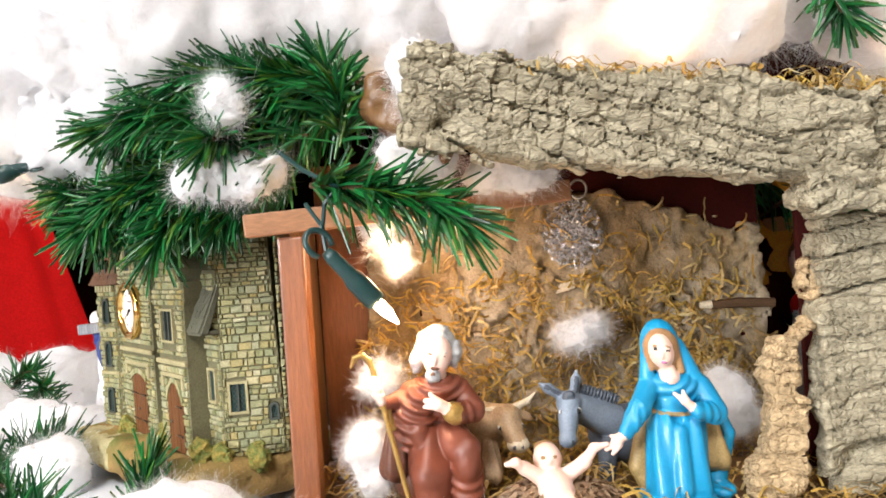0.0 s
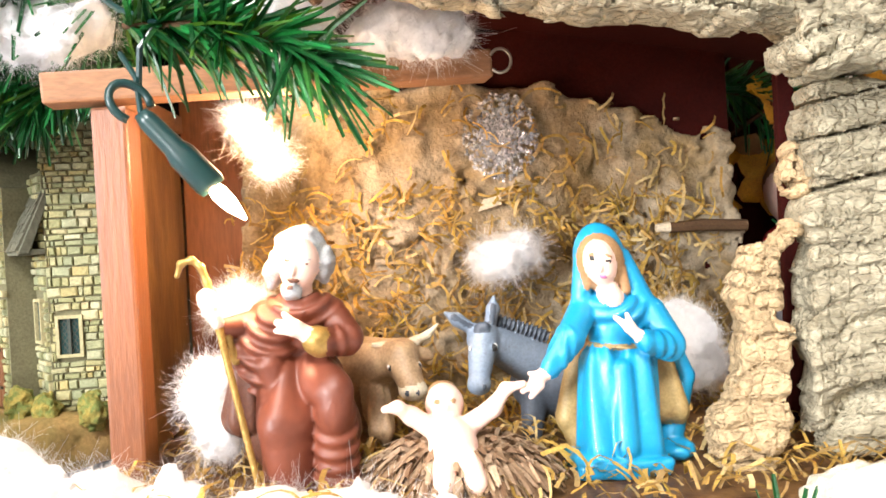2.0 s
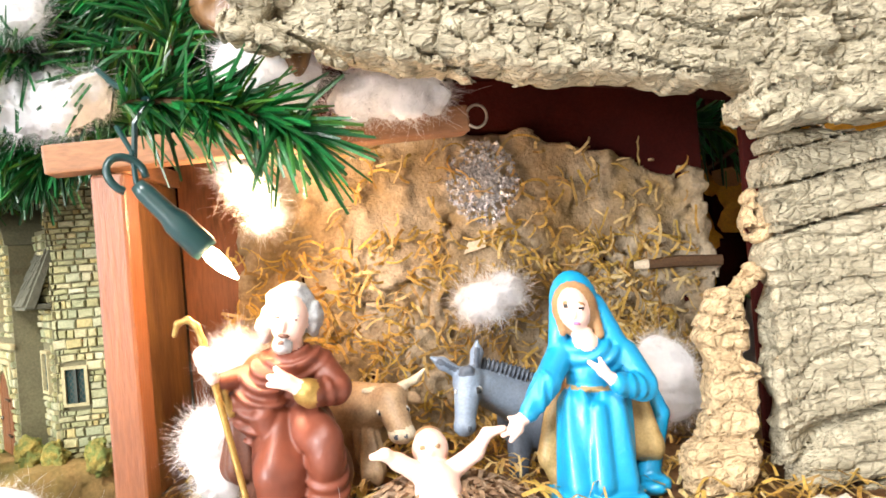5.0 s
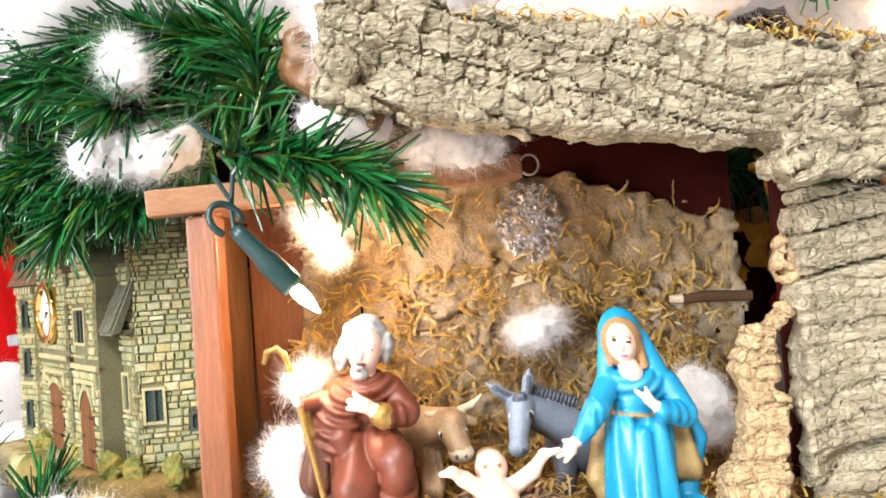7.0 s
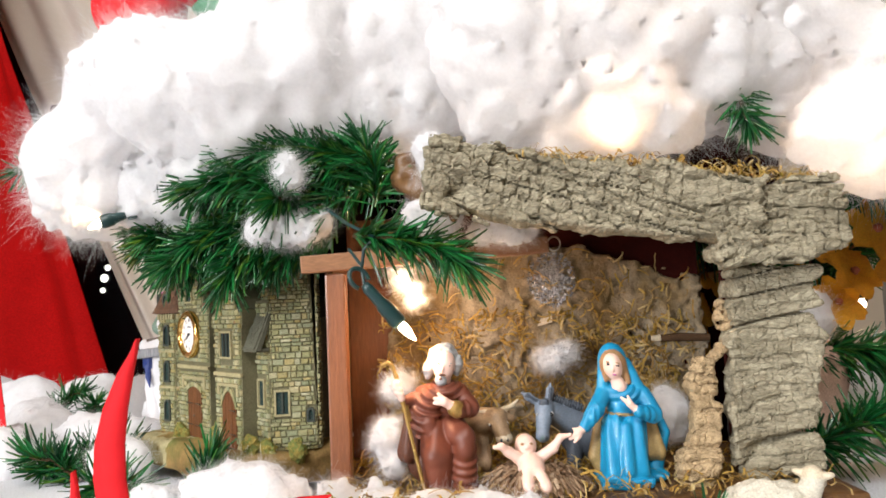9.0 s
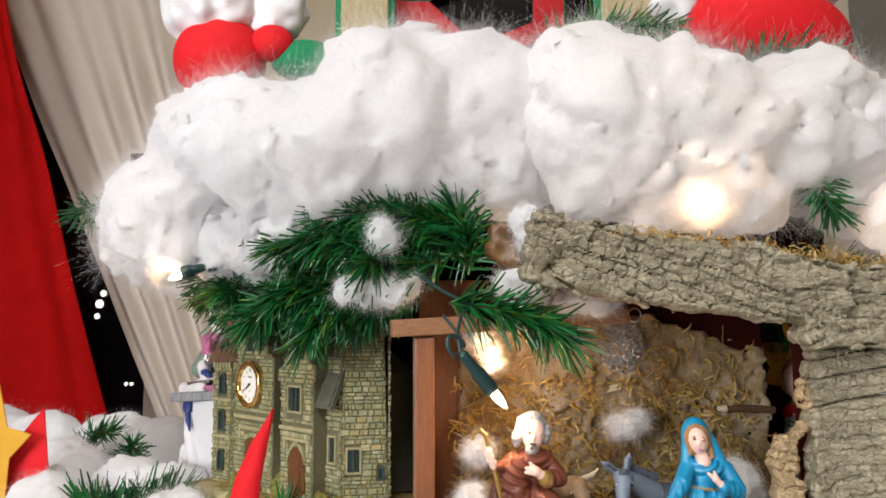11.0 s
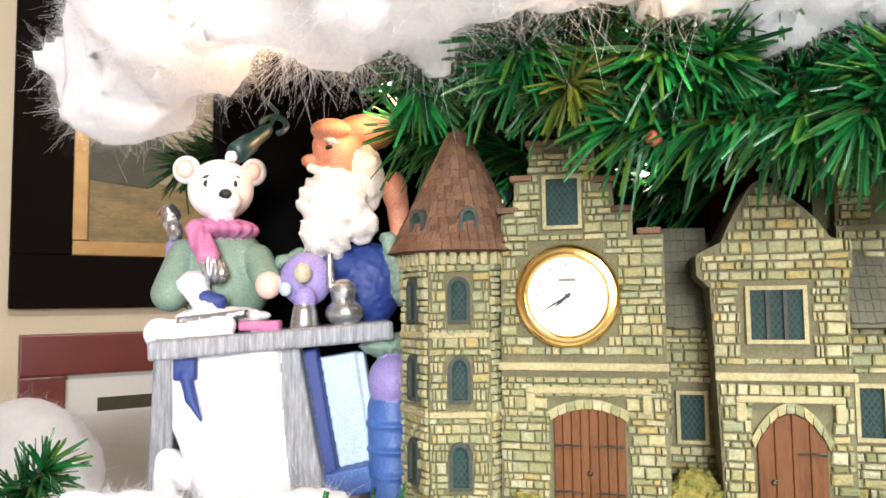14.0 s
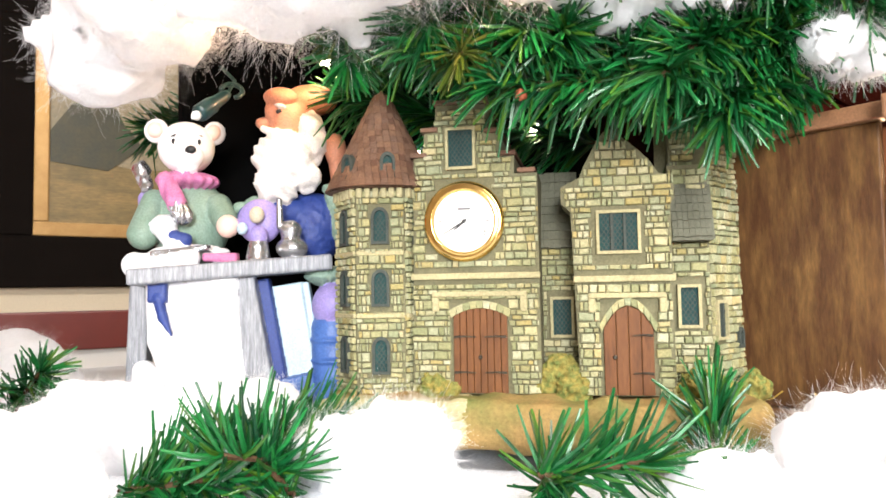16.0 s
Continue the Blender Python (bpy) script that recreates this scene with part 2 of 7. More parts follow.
    "dark_frame": material("dark_frame_wood", (0.006, 0.004, 0.003), 0.8, shine=0.05, size=0.05),
    "red_frame": material("red_brown_frame", (0.15, 0.025, 0.018), 0.35, size=0.05),
    "paper": material("white_mount", (0.72, 0.70, 0.66), 0.8, size=0.1, second=(0.7, 0.68, 0.64)),
    "field": material("painted_field", (0.26, 0.17, 0.055), 0.5, second=(0.09, 0.075, 0.025), size=0.05, fine=0.008, stretch=(0.5, 1, 2), spread=0.9),
    "dusk": material("painted_sky", (0.30, 0.24, 0.14), 0.5, second=(0.17, 0.16, 0.11), size=0.12, fine=0.01),
    "grove": material("painted_trees", (0.035, 0.035, 0.016), 0.5, second=(0.09, 0.07, 0.02), size=0.03, fine=0.006),
    "table_cloth": material("white_table_cloth", (0.70, 0.73, 0.78), 0.8, size=0.05, fine=0.0015, second=(0.62, 0.65, 0.71)),
    "floor_wood": material("floor_boards", (0.23, 0.13, 0.07), 0.45, size=0.2, fine=0.004),
    "yellow": material("yellow_silk", (0.68, 0.36, 0.03), 0.6, second=(0.55, 0.20, 0.02), size=0.01, translucent=0.3),
    "peach": material("peach_paint", (0.72, 0.48, 0.36), 0.6, size=0.03),
    "brown_leaf": material("brown_silk_leaf", (0.36, 0.19, 0.08), 0.7, second=(0.20, 0.10, 0.04), size=0.006),
    "steel": material("steel_wire", (0.45, 0.42, 0.36), 0.3, 0.9),
    "lit": glow("lit_bulb", (1.0, 0.80, 0.58), 30.0),
    "town": glow("far_town_light", (1.0, 0.95, 0.85), 3.0),
}


def crack_lines(m, across, along, colour, strength):
    """Adds fine angular cracks to a material: cells across and along, in metres."""
    t, links = m.node_tree, m.node_tree.links
    shader = t.nodes["Principled BSDF"]
    where = t.nodes.new("ShaderNodeNewGeometry")
    scaled = t.nodes.new("ShaderNodeMapping")
    scaled.inputs["Scale"].default_value = (1 / along, 1 / across, 1 / across)
    links.new(where.outputs["Position"], scaled.inputs["Vector"])
    bend = node(t, "ShaderNodeTexNoise", Scale=0.6, Detail=3.0)
    links.new(scaled.outputs[0], bend.inputs["Vector"])
    moved = t.nodes.new("ShaderNodeMix")
    moved.data_type, moved.blend_type = "RGBA", "LINEAR_LIGHT"
    moved.inputs["Factor"].default_value = 0.5
    links.new(scaled.outputs[0], moved.inputs["A"])
    links.new(bend.outputs["Color"], moved.inputs["B"])
    cells = t.nodes.new("ShaderNodeTexVoronoi")
    cells.feature = "DISTANCE_TO_EDGE"
    cells.inputs["Scale"].default_value = 1.0
    cells.inputs["Randomness"].default_value = 0.85
    links.new(moved.outputs["Result"], cells.inputs["Vector"])
    line = t.nodes.new("ShaderNodeMapRange")
    line.inputs["From Max"].default_value = 0.10
    line.inputs["To Min"].default_value, line.inputs["To Max"].default_value = strength, 0.0
    links.new(cells.outputs["Distance"], line.inputs["Value"])
    mix = t.nodes.new("ShaderNodeMix")
    mix.data_type = "RGBA"
    old = shader.inputs["Base Color"].links[0].from_socket
    links.new(line.outputs[0], mix.inputs["Factor"])
    links.new(old, mix.inputs["A"])
    mix.inputs["B"].default_value = (*colour, 1)
    links.new(mix.outputs["Result"], shader.inputs["Base Color"])
    lift = node(t, "ShaderNodeBump", Strength=0.6, Distance=0.0010)
    depth = t.nodes.new("ShaderNodeMapRange")
    depth.inputs["From Max"].default_value = 0.16
    links.new(cells.outputs["Distance"], depth.inputs["Value"])
    links.new(depth.outputs[0], lift.inputs["Height"])
    links.new(shader.inputs["Normal"].links[0].from_socket, lift.inputs["Normal"])
    links.new(lift.outputs[0], shader.inputs["Normal"])


crack_lines(M["bark"], 0.0030, 0.0055, (0.09, 0.068, 0.036), 0.22)
crack_lines(M["cork"], 0.0030, 0.0055, (0.12, 0.08, 0.04), 0.2)


# ---- tools ----
def mesh_of(name, verts, faces, mats, slots=None, smooth=False):
    me = bpy.data.meshes.new(name)
    me.from_pydata([tuple(v) for v in verts], [], [tuple(f) for f in faces])
    for m in mats:
        me.materials.append(m)
    if slots is not None:
        me.polygons.foreach_set("material_index", np.asarray(slots, dtype=np.int32))
    if smooth:
        me.polygons.foreach_set("use_smooth", np.ones(len(me.polygons), dtype=bool))
    me.update()
    return me


def thing(name, label, category, m=None, group="", kind="", data=None):
    ob = new(name, data)
    if m is not None:
        ob.matrix_basis = m
    return tagged(ob, label, category, group, kind)


def hang(name, me, parent, label="", m=None, kind=""):
    ob = new(name, me)
    ob.parent = parent
    if m is not None:
        ob.matrix_basis = m
    return tagged(ob, label, "", "", kind)


def part(name, bm, mat, parent, label="", m=None, smooth=False, kind=""):
    me = bpy.data.meshes.new(name)
    bm.to_mesh(me)
    bm.free()
    me.materials.append(mat)
    if smooth:
        me.polygons.foreach_set("use_smooth", np.ones(len(me.polygons), dtype=bool))
    return hang(name, me, parent, label, m, kind)


def box(x0, x1, y0, y1, z0, z1, bevel=0.0):
    bm = bmesh.new()
    bmesh.ops.create_cube(bm, size=1.0, matrix=Matrix.LocRotScale(((x0 + x1) / 2, (y0 + y1) / 2, (z0 + z1) / 2), None, (x1 - x0, y1 - y0, z1 - z0)))
    if bevel:
        bmesh.ops.bevel(bm, geom=bm.edges[:], offset=bevel, segments=2, affect="EDGES", profile=0.6)
    return bm


def slab(outline, y0, y1, bevel=0.0):
    """A plate cut to an outline of (x, z), from y0 (front) to y1."""
    bm = bmesh.new()
    face = bm.faces.new([bm.verts.new((x, y0, z)) for x, z in outline])
    back = bmesh.ops.extrude_face_region(bm, geom=[face])["geom"]
    for v in back:
        if isinstance(v, bmesh.types.BMVert):
            v.co.y = y1
    bmesh.ops.recalc_face_normals(bm, faces=bm.faces[:])
    if bevel:
        bmesh.ops.bevel(bm, geom=[e for e in bm.edges if e.calc_face_angle(0) > 0.5], offset=bevel, segments=1, affect="EDGES")
    return bm


def tube(points, radii, sides=8):
    """A round bar along points, closed at its ends."""
    pts = [Vector(p) for p in points]
    if not hasattr(radii, "__len__"):
        radii = [radii] * len(pts)
    bm, rings = bmesh.new(), []
    side = None
    for k, p in enumerate(pts):
        d = (pts[min(k + 1, len(pts) - 1)] - pts[max(k - 1, 0)]).normalized()
        side = (side - d * side.dot(d)).normalized() if side else d.orthogonal().normalized()
        up = d.cross(side)
        rings.append([bm.verts.new(p + radii[k] * (side * math.cos(a) + up * math.sin(a))) for a in (2 * math.pi * j / sides for j in range(sides))])
    for a, b in zip(rings, rings[1:]):
        for j in range(sides):
            bm.faces.new((a[j], a[(j + 1) % sides], b[(j + 1) % sides], b[j]))
    bm.faces.new(rings[0][::-1])
    bm.faces.new(rings[-1])
    return bm


def lathe(profile, sides=24, m=None):
    """A turned body from (radius, height) pairs round the z axis."""
    bm, rings = bmesh.new(), []
    for r, z in profile:
        rings.append([bm.verts.new((r * math.cos(2 * math.pi * j / sides), r * math.sin(2 * math.pi * j / sides), z)) for j in range(sides)])
    for a, b in zip(rings, rings[1:]):
        for j in range(sides):
            bm.faces.new((a[j], a[(j + 1) % sides], b[(j + 1) % sides], b[j]))
    bm.faces.new(rings[0][::-1])
    bm.faces.new(rings[-1])
    bmesh.ops.recalc_face_normals(bm, faces=bm.faces[:])
    if m is not None:
        bm.transform(m)
    return bm


def wander(p, s, seed=0):
    """Smooth random values from -1 to 1 at the points p, with bumps of size s."""
    q = p / s
    i = np.floor(q).astype(np.int64)
    f = q - i
    f = f * f * (3 - 2 * f)
    total = np.zeros(len(p))
    for a in (0, 1):
        for b in (0, 1):
            for c in (0, 1):
                h = ((i[:, 0] + a) * 73856093) ^ ((i[:, 1] + b) * 19349663) ^ ((i[:, 2] + c) * 83492791) ^ (seed * 2654435)
                h = (h * 1103515245 + 12345) & 0x7FFFFFFF
                h = ((h >> 13) ^ h) * 1274126177 & 0x7FFFFFFF
                w = (f[:, 0] if a else 1 - f[:, 0]) * (f[:, 1] if b else 1 - f[:, 1]) * (f[:, 2] if c else 1 - f[:, 2])
                total += w * (h % 20011) / 10005.0
    return total - 1


def surface(dist, lo, hi, res):
    """The surface where dist is 0, as vertices and quads."""
    lo = np.asarray(lo, float) - 2 * res
    step = 4
    nb = np.ceil((np.asarray(hi, float) + 2 * res - lo) / (res * step)).astype(int) + 1
    n = nb * step
    coarse = np.stack(np.meshgrid(*[lo[i] + res * (step * np.arange(nb[i]) + (step - 1) / 2) for i in range(3)], indexing="ij"), -1).reshape(-1, 3)
    d0 = dist(coarse)
    inside = np.repeat(np.repeat(np.repeat((d0 < 0).reshape(nb), step, 0), step, 1), step, 2)
    near = np.argwhere((np.abs(d0) < res * step * 1.75).reshape(nb))
    cell = np.stack(np.meshgrid(*[np.arange(step)] * 3, indexing="ij"), -1).reshape(-1, 3)
    at = (near[:, None, :] * step + cell[None]).reshape(-1, 3)
    inside[at[:, 0], at[:, 1], at[:, 2]] = dist(lo + res * at) < 0
    count = sum(inside[a:n[0] - 1 + a, b:n[1] - 1 + b, c:n[2] - 1 + c].astype(int) for a in (0, 1) for b in (0, 1) for c in (0, 1))
    active = (count > 0) & (count < 8)
    index = -np.ones(active.shape, dtype=int)
    index[active] = np.arange(active.sum())
    v = lo + res * (np.argwhere(active) + 0.5)
    e = res * 0.15
    for _ in range(2):
        d = dist(v)
        g = np.stack([(dist(v + e * np.eye(3)[k]) - d) / e for k in range(3)], -1)
        v = v - (np.clip(d, -res, res) / np.maximum(0.2, (g * g).sum(1)))[:, None] * g * 0.8
    quads = []
    for k in range(3):
        s = np.moveaxis(inside, k, 0)
        ids = np.moveaxis(index, k, 0)
        flips = s[1:, 1:-1, 1:-1] != s[:-1, 1:-1, 1:-1]
        at = np.argwhere(flips)
        i, j, l = at[:, 0], at[:, 1] + 1, at[:, 2] + 1
        q = np.stack([ids[i, j - 1, l - 1], ids[i, j, l - 1], ids[i, j, l], ids[i, j - 1, l]], -1)
        turn = s[i + 1, j, l] if k != 1 else ~s[i + 1, j, l]
        q[turn] = q[turn][:, ::-1]
        quads.append(q)
    return v, np.concatenate(quads)


def ball(c, r, turn=None):
    c, r = np.array(c, float), np.ones(3) * r
    m = np.array(Euler([radians(a) for a in turn]).to_matrix()) if turn else np.eye(3)

    def d(p):
        q = (p - c) @ m
        a, b = np.linalg.norm(q / r, axis=1), np.linalg.norm(q / (r * r), axis=1) + 1e-9
        return a * (a - 1) / b
    return d


def limb(a, b, ra, rb=None):
    a, b = np.array(a, float), np.array(b, float)
    rb = ra if rb is None else rb
    w = b - a

    def d(p):
        t = np.clip((p - a) @ w / (w @ w), 0, 1)
        return np.linalg.norm(p - a - t[:, None] * w, axis=1) - (ra + (rb - ra) * t)
    return d


def block(c, h, r=0.001, turn=None):
    c, h = np.array(c, float), np.array(h, float)
    m = np.array(Euler([radians(a) for a in turn]).to_matrix()) if turn else np.eye(3)

    def d(p):
        q = np.abs((p - c) @ m) - (h - r)
        return np.linalg.norm(np.maximum(q, 0), axis=1) + np.minimum(q.max(1), 0) - r
    return d


def folded(f, depth, turns, axis=(0, 0), seed=0):
    """The form f with folds running down it."""
    def d(p):
        a = np.arctan2(p[:, 1] - axis[1], p[:, 0] - axis[0])
        return f(p) + depth * np.sin(a * turns + 3 * wander(p, 0.03, seed))
    return d


def ruffled(f, depth, size, seed=0):
    def d(p):
        return f(p) + depth * wander(p, size, seed)
    return d


def moulded(forms, lo, hi, res, blend=0.0015):
    """One skin over many forms, each (material, form); gives vertices, quads and material slots."""
    mats = list(dict.fromkeys(m for m, _ in forms))

    def dist(p):
        total = None
        for _, f in forms:
            d = f(p)
            if total is None:
                total = d
            else:
                h = np.clip(0.5 + 0.5 * (total - d) / blend, 0, 1)
                total = total + (d - total) * h - blend * h * (1 - h)
        return total
    v, q = surface(dist, lo, hi, res)
    middle = v[q].mean(1)
    near = np.argmin(np.stack([f(middle) for _, f in forms]), axis=0)
    slots = np.array([mats.index(m) for m, _ in forms])[near]
    return v, q, [M[m] for m in mats], slots


def figure(name, label, category, forms, lo, hi, res, m, blend=0.0015):
    v, q, mats, slots = moulded(forms, lo, hi, res, blend)
    return thing(name, label, category, m, data=mesh_of(name, v, q, mats, slots, True))


def parted(name, label, category, groups, lo, hi, res, m, blend=0.0015):
    """A soft thing whose pieces, (name, forms), are meshes of their own."""
    ob = thing(name, label, category, m)
    for piece, forms_of in groups:
        v, q, mats, slots = moulded(forms_of, lo, hi, res, blend)
        hang(piece, mesh_of(piece, v, q, mats, slots, True), ob)
    return ob


def blades(roots, ways, lengths, width, droop, rng, bend=2, vee=0.35):
    """Thin folded blades from roots along ways; gives vertices and faces."""
    verts, faces = [], []
    for r, w, l in zip(roots, ways, lengths):
        w = Vector(w).normalized()
        side = w.cross(Vector((rng.uniform(-1, 1), rng.uniform(-1, 1), rng.uniform(-1, 1)))).normalized()
        up = w.cross(side)
        base = len(verts)
        for k in range(bend + 1):
            s = k / bend
            p = Vector(r) + w * (l * s) + Vector((0, 0, -droop * l * s * s))
            half = width * (1.0 if s < 0.99 else 0.55) / 2
            verts += [p - side * half, p + up * half * vee * 2, p + side * half]
        for k in range(bend):
            a = base + 3 * k
            faces += [(a, a + 1, a + 4, a + 3), (a + 1, a + 2, a + 5, a + 4)]
    return verts, faces

# ---- the room ----
ROOM = (-2.6, 2.2, -1.6, 1.9, -0.86, 1.62)   # x0, x1, y0, y1, floor, ceiling
x0, x1, y0, y1, zf, zc = ROOM


def setting(name, bm, mat, label, category):
    ob = part(name, bm, mat, None, label)
    return tagged(ob, label, category, kind="structure")


setting("floor", box(x0 - 0.1, x1 + 0.1, y0 - 0.1, y1 + 0.3, zf - 0.1, zf), M["floor_wood"], "brown wooden floor of the room", "floor")
setting("ceiling", box(x0 - 0.1, x1 + 0.1, y0 - 0.1, y1 + 0.3, zc, zc + 0.1), M["trim"], "plain pale ceiling of the room", "ceiling")
setting("wall_south", box(x0, x1, y0 - 0.1, y0, zf, zc), M["plaster"], "cream painted wall of the room", "wall")
setting("wall_west", box(x0 - 0.1, x0, y0 - 0.1, y1, zf, zc), M["plaster"], "cream painted side wall", "wall")
setting("wall_east", box(x1, x1 + 0.1, y0 - 0.1, y1, zf, zc), M["plaster"], "cream painted side wall", "wall")
# the wall behind the table, with a window opening
WX0, WX1, WZ0, WZ1 = -1.75, -0.78, -0.30, 1.30
wall = tagged(new("wall_north"), "cream painted wall with a dark evening window", "wall", kind="structure")
for a in ((x0 - 0.1, WX0, zf, zc), (WX1, x1 + 0.1, zf, zc), (WX0, WX1, zf, WZ0), (WX0, WX1, WZ1, zc)):
    part("wall_panel", box(a[0], a[1], y1, y1 + 0.14, a[2], a[3]), M["plaster"], wall)
win = tagged(new("window_1"), "dark evening window with a few far lights outside", "window", kind="structure")
part("pane", box(WX0, WX1, y1 + 0.09, y1 + 0.10, WZ0, WZ1), M["night"], win, "black night window pane")
for a in ((WX0, WX0 + 0.05, WZ0, WZ1), (WX1 - 0.05, WX1, WZ0, WZ1), (WX0 + 0.05, WX1 - 0.05, WZ1 - 0.05, WZ1), (WX0 + 0.05, WX1 - 0.05, WZ0, WZ0 + 0.05)):
    part("window_frame", box(a[0], a[1], y1 + 0.03, y1 + 0.088, a[2], a[3], 0.004), M["trim"], win)
for px, pz, r in ((-0.985, 0.205, 0.012), (-0.975, 0.235, 0.009), (-0.90, -0.02, 0.005), (-0.885, -0.02, 0.005), (-0.99, 0.17, 0.008)):
    part("far_light", lathe(((r * 0.5, 0), (r, 0.001), (r * 0.5, 0.002)), 10, pose(px, y1 + 0.086, pz, 90)), M["town"], win, "small far town light")


def curtain(name, label, mat, top, low, depth, folds, y, seed):
    """A hanging drape: top and low are its (left, right) edges at heights z."""
    (a0, a1, za), (b0, b1, zb) = top, low
    nu, nv = folds * 10, 40
    u, v = np.meshgrid(np.linspace(0, 1, nu), np.linspace(0, 1, nv))
    bow = v
    left, right = a0 + (b0 - a0) * bow, a1 + (b1 - a1) * bow
    p = np.stack([left + (right - left) * u, np.zeros_like(u), za + (zb - za) * v], -1).reshape(-1, 3)
    wave = depth * np.sin(2 * np.pi * folds * u + 1.3 * np.sin(3 * v + seed)).ravel() * (0.6 + 0.5 * wander(p, 0.25, seed))
    p[:, 1] = y + wave
    q = p + np.array([0, 0.004, 0])
    k = np.arange(nu * nv).reshape(nv, nu)
    f = np.stack([k[:-1, :-1], k[1:, :-1], k[1:, 1:], k[:-1, 1:]], -1).reshape(-1, 4)
    f2 = f[:, ::-1] + nu * nv
    return thing(name, label, "curtain", data=mesh_of(name, np.concatenate([p, q]), np.concatenate([f, f2]), [mat], smooth=True))


curtain("curtain", "cream drape gathered in soft folds beside the window", M["drape"], (-1.42, -0.62, 1.45), (-0.50, -0.34, -0.62), 0.035, 7, y1 - 0.12, 1)
curtain("curtain", "deep red drape hanging in folds by the window", M["red_cloth"], (-1.85, -1.20, 1.45), (-1.75, -0.62, -0.62), 0.045, 6, y1 - 0.32, 4)

# framed pictures on the wall
def picture(name, label, cx, cz, w, h, frame_mat, parts):
    ob = thing(name, label, "picture", pose(cx, y1 - 0.001, cz))
    b = 0.055 * min(w, h) / 0.4 + 0.02
    for a in ((-w / 2, w / 2, h / 2 - b, h / 2), (-w / 2, w / 2, -h / 2, -h / 2 + b), (-w / 2, -w / 2 + b, -h / 2 + b, h / 2 - b), (w / 2 - b, w / 2, -h / 2 + b, h / 2 - b)):
        part("frame", box(a[0], a[1], -0.035, 0, a[2], a[3], 0.004), frame_mat, ob)
    parts(ob, w / 2 - b, h / 2 - b)
    return ob


def landscape(ob, w, h):
    for a in ((-w, w, h - 0.03, h), (-w, w, -h, -h + 0.03), (-w, -w + 0.03, -h + 0.03, h - 0.03), (w - 0.03, w, -h + 0.03, h - 0.03)):
        part("gilt_liner", box(a[0], a[1], -0.024, -0.002, a[2], a[3], 0.003), M["gilt"], ob, "gilt inner liner")
    part("canvas", box(-w, w, -0.010, -0.002, -h, h), M["dusk"], ob, "painted evening sky")
    part("painted_field", slab([(-w + 0.03, -h + 0.03), (w - 0.03, -h + 0.03), (w - 0.03, -h * 0.25), (0, -h * 0.32), (-w + 0.03, -h * 0.2)], -0.0125, -0.0102), M["field"], ob, "painted brown field")
    rng = random.Random(5)
    edge = [(-w + 0.032, -h * 0.3)] + [(-w + 0.032 + (w * 0.9) * k / 14, -h * 0.05 + h * 0.45 * math.sin(math.pi * (k + 0.5) / 14) * rng.uniform(0.6, 1)) for k in range(15)] + [(-0.06, -h * 0.35)]
    part("painted_grove", slab(edge, -0.0150, -0.0128), M["grove"], ob, "painted dark trees")


def print_in_mount(ob, w, h):
    part("mount", box(-w, w, -0.012, -0.002, -h, h), M["paper"], ob, "white paper mount")
    part("print", box(-w + 0.06, w - 0.06, -0.0142, -0.0122, -h + 0.05, h - 0.05), M["grove"], ob, "dark printed picture")


picture("painting", "large landscape painting in a black frame with gilt liner", 0.04, 0.40, 0.62, 0.66, M["dark_frame"], landscape)
picture("framed_print", "print in a white mount and red-brown frame", -0.02, -0.20, 0.46, 0.44, M["red_frame"], print_in_mount)

# a door opening's trim
door = tagged(new("door_1"), "white painted door frame round a dim grey door", "door", kind="structure")
for a in ((1.08, 1.17, zf, 1.2), (1.17, 1.98, 1.11, 1.2), (1.98, 2.07, zf, 1.2)):
    part("door_frame", box(a[0], a[1], y1 - 0.03, y1, a[2], a[3], 0.004), M["trim"], door)
part("door_leaf", box(1.17, 1.98, y1 - 0.012, y1 - 0.001, zf, 1.11), material("grey_door_paint", (0.30, 0.29, 0.27), 0.5, size=0.3), door, "grey door leaf")

# assumed ceiling lamp with a glowing shade, added out of view
cl = thing("assumed_ceiling_lamp", "assumed round ceiling lamp with white glass, out of view", "lamp", pose(-0.25, -0.75, 1.5))
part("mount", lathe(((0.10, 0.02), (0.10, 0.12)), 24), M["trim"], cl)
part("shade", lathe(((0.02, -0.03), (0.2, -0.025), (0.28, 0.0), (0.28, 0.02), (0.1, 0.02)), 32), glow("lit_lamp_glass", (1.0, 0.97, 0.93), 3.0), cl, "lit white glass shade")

# the table that carries everything
TOP = -0.030
table = thing("table", "wooden table under a white cloth", "table")
part("tabletop", box(-0.85, 0.75, 0.08, 1.05, TOP - 0.035, TOP - 0.004, 0.004), M["beam"], table)
for lx in (-0.78, 0.68):
    for ly in (0.16, 0.97):
        part("leg", box(lx - 0.03, lx + 0.03, ly - 0.03, ly + 0.03, zf, TOP - 0.035, 0.004), M["beam"], table)
cloth = thing("tablecloth", "white cotton tablecloth spread on the table", "tablecloth", data=None)
part("cloth", box(-0.856, 0.756, 0.074, 1.056, TOP - 0.0035, TOP, 0.001), M["table_cloth"], cloth)
for a in ((-0.856, 0.756, 0.066, 0.0735), (-0.856, 0.756, 1.0565, 1.064)):
    part("hem", box(a[0], a[1], a[2], a[3], TOP - 0.22, TOP - 0.0005, 0.002), M["table_cloth"], cloth)

# ---- the stone house with the clock ----
castle = thing("stone_house_clock", "moulded stone house ornament with turret, wooden doors and a brass clock", "clock ornament",
               pose(-0.185, 0.4438, 0.0, 0, 0, -48.3))
rng = random.Random(11)
STONES = []   # (matrix, length, height) of every stone


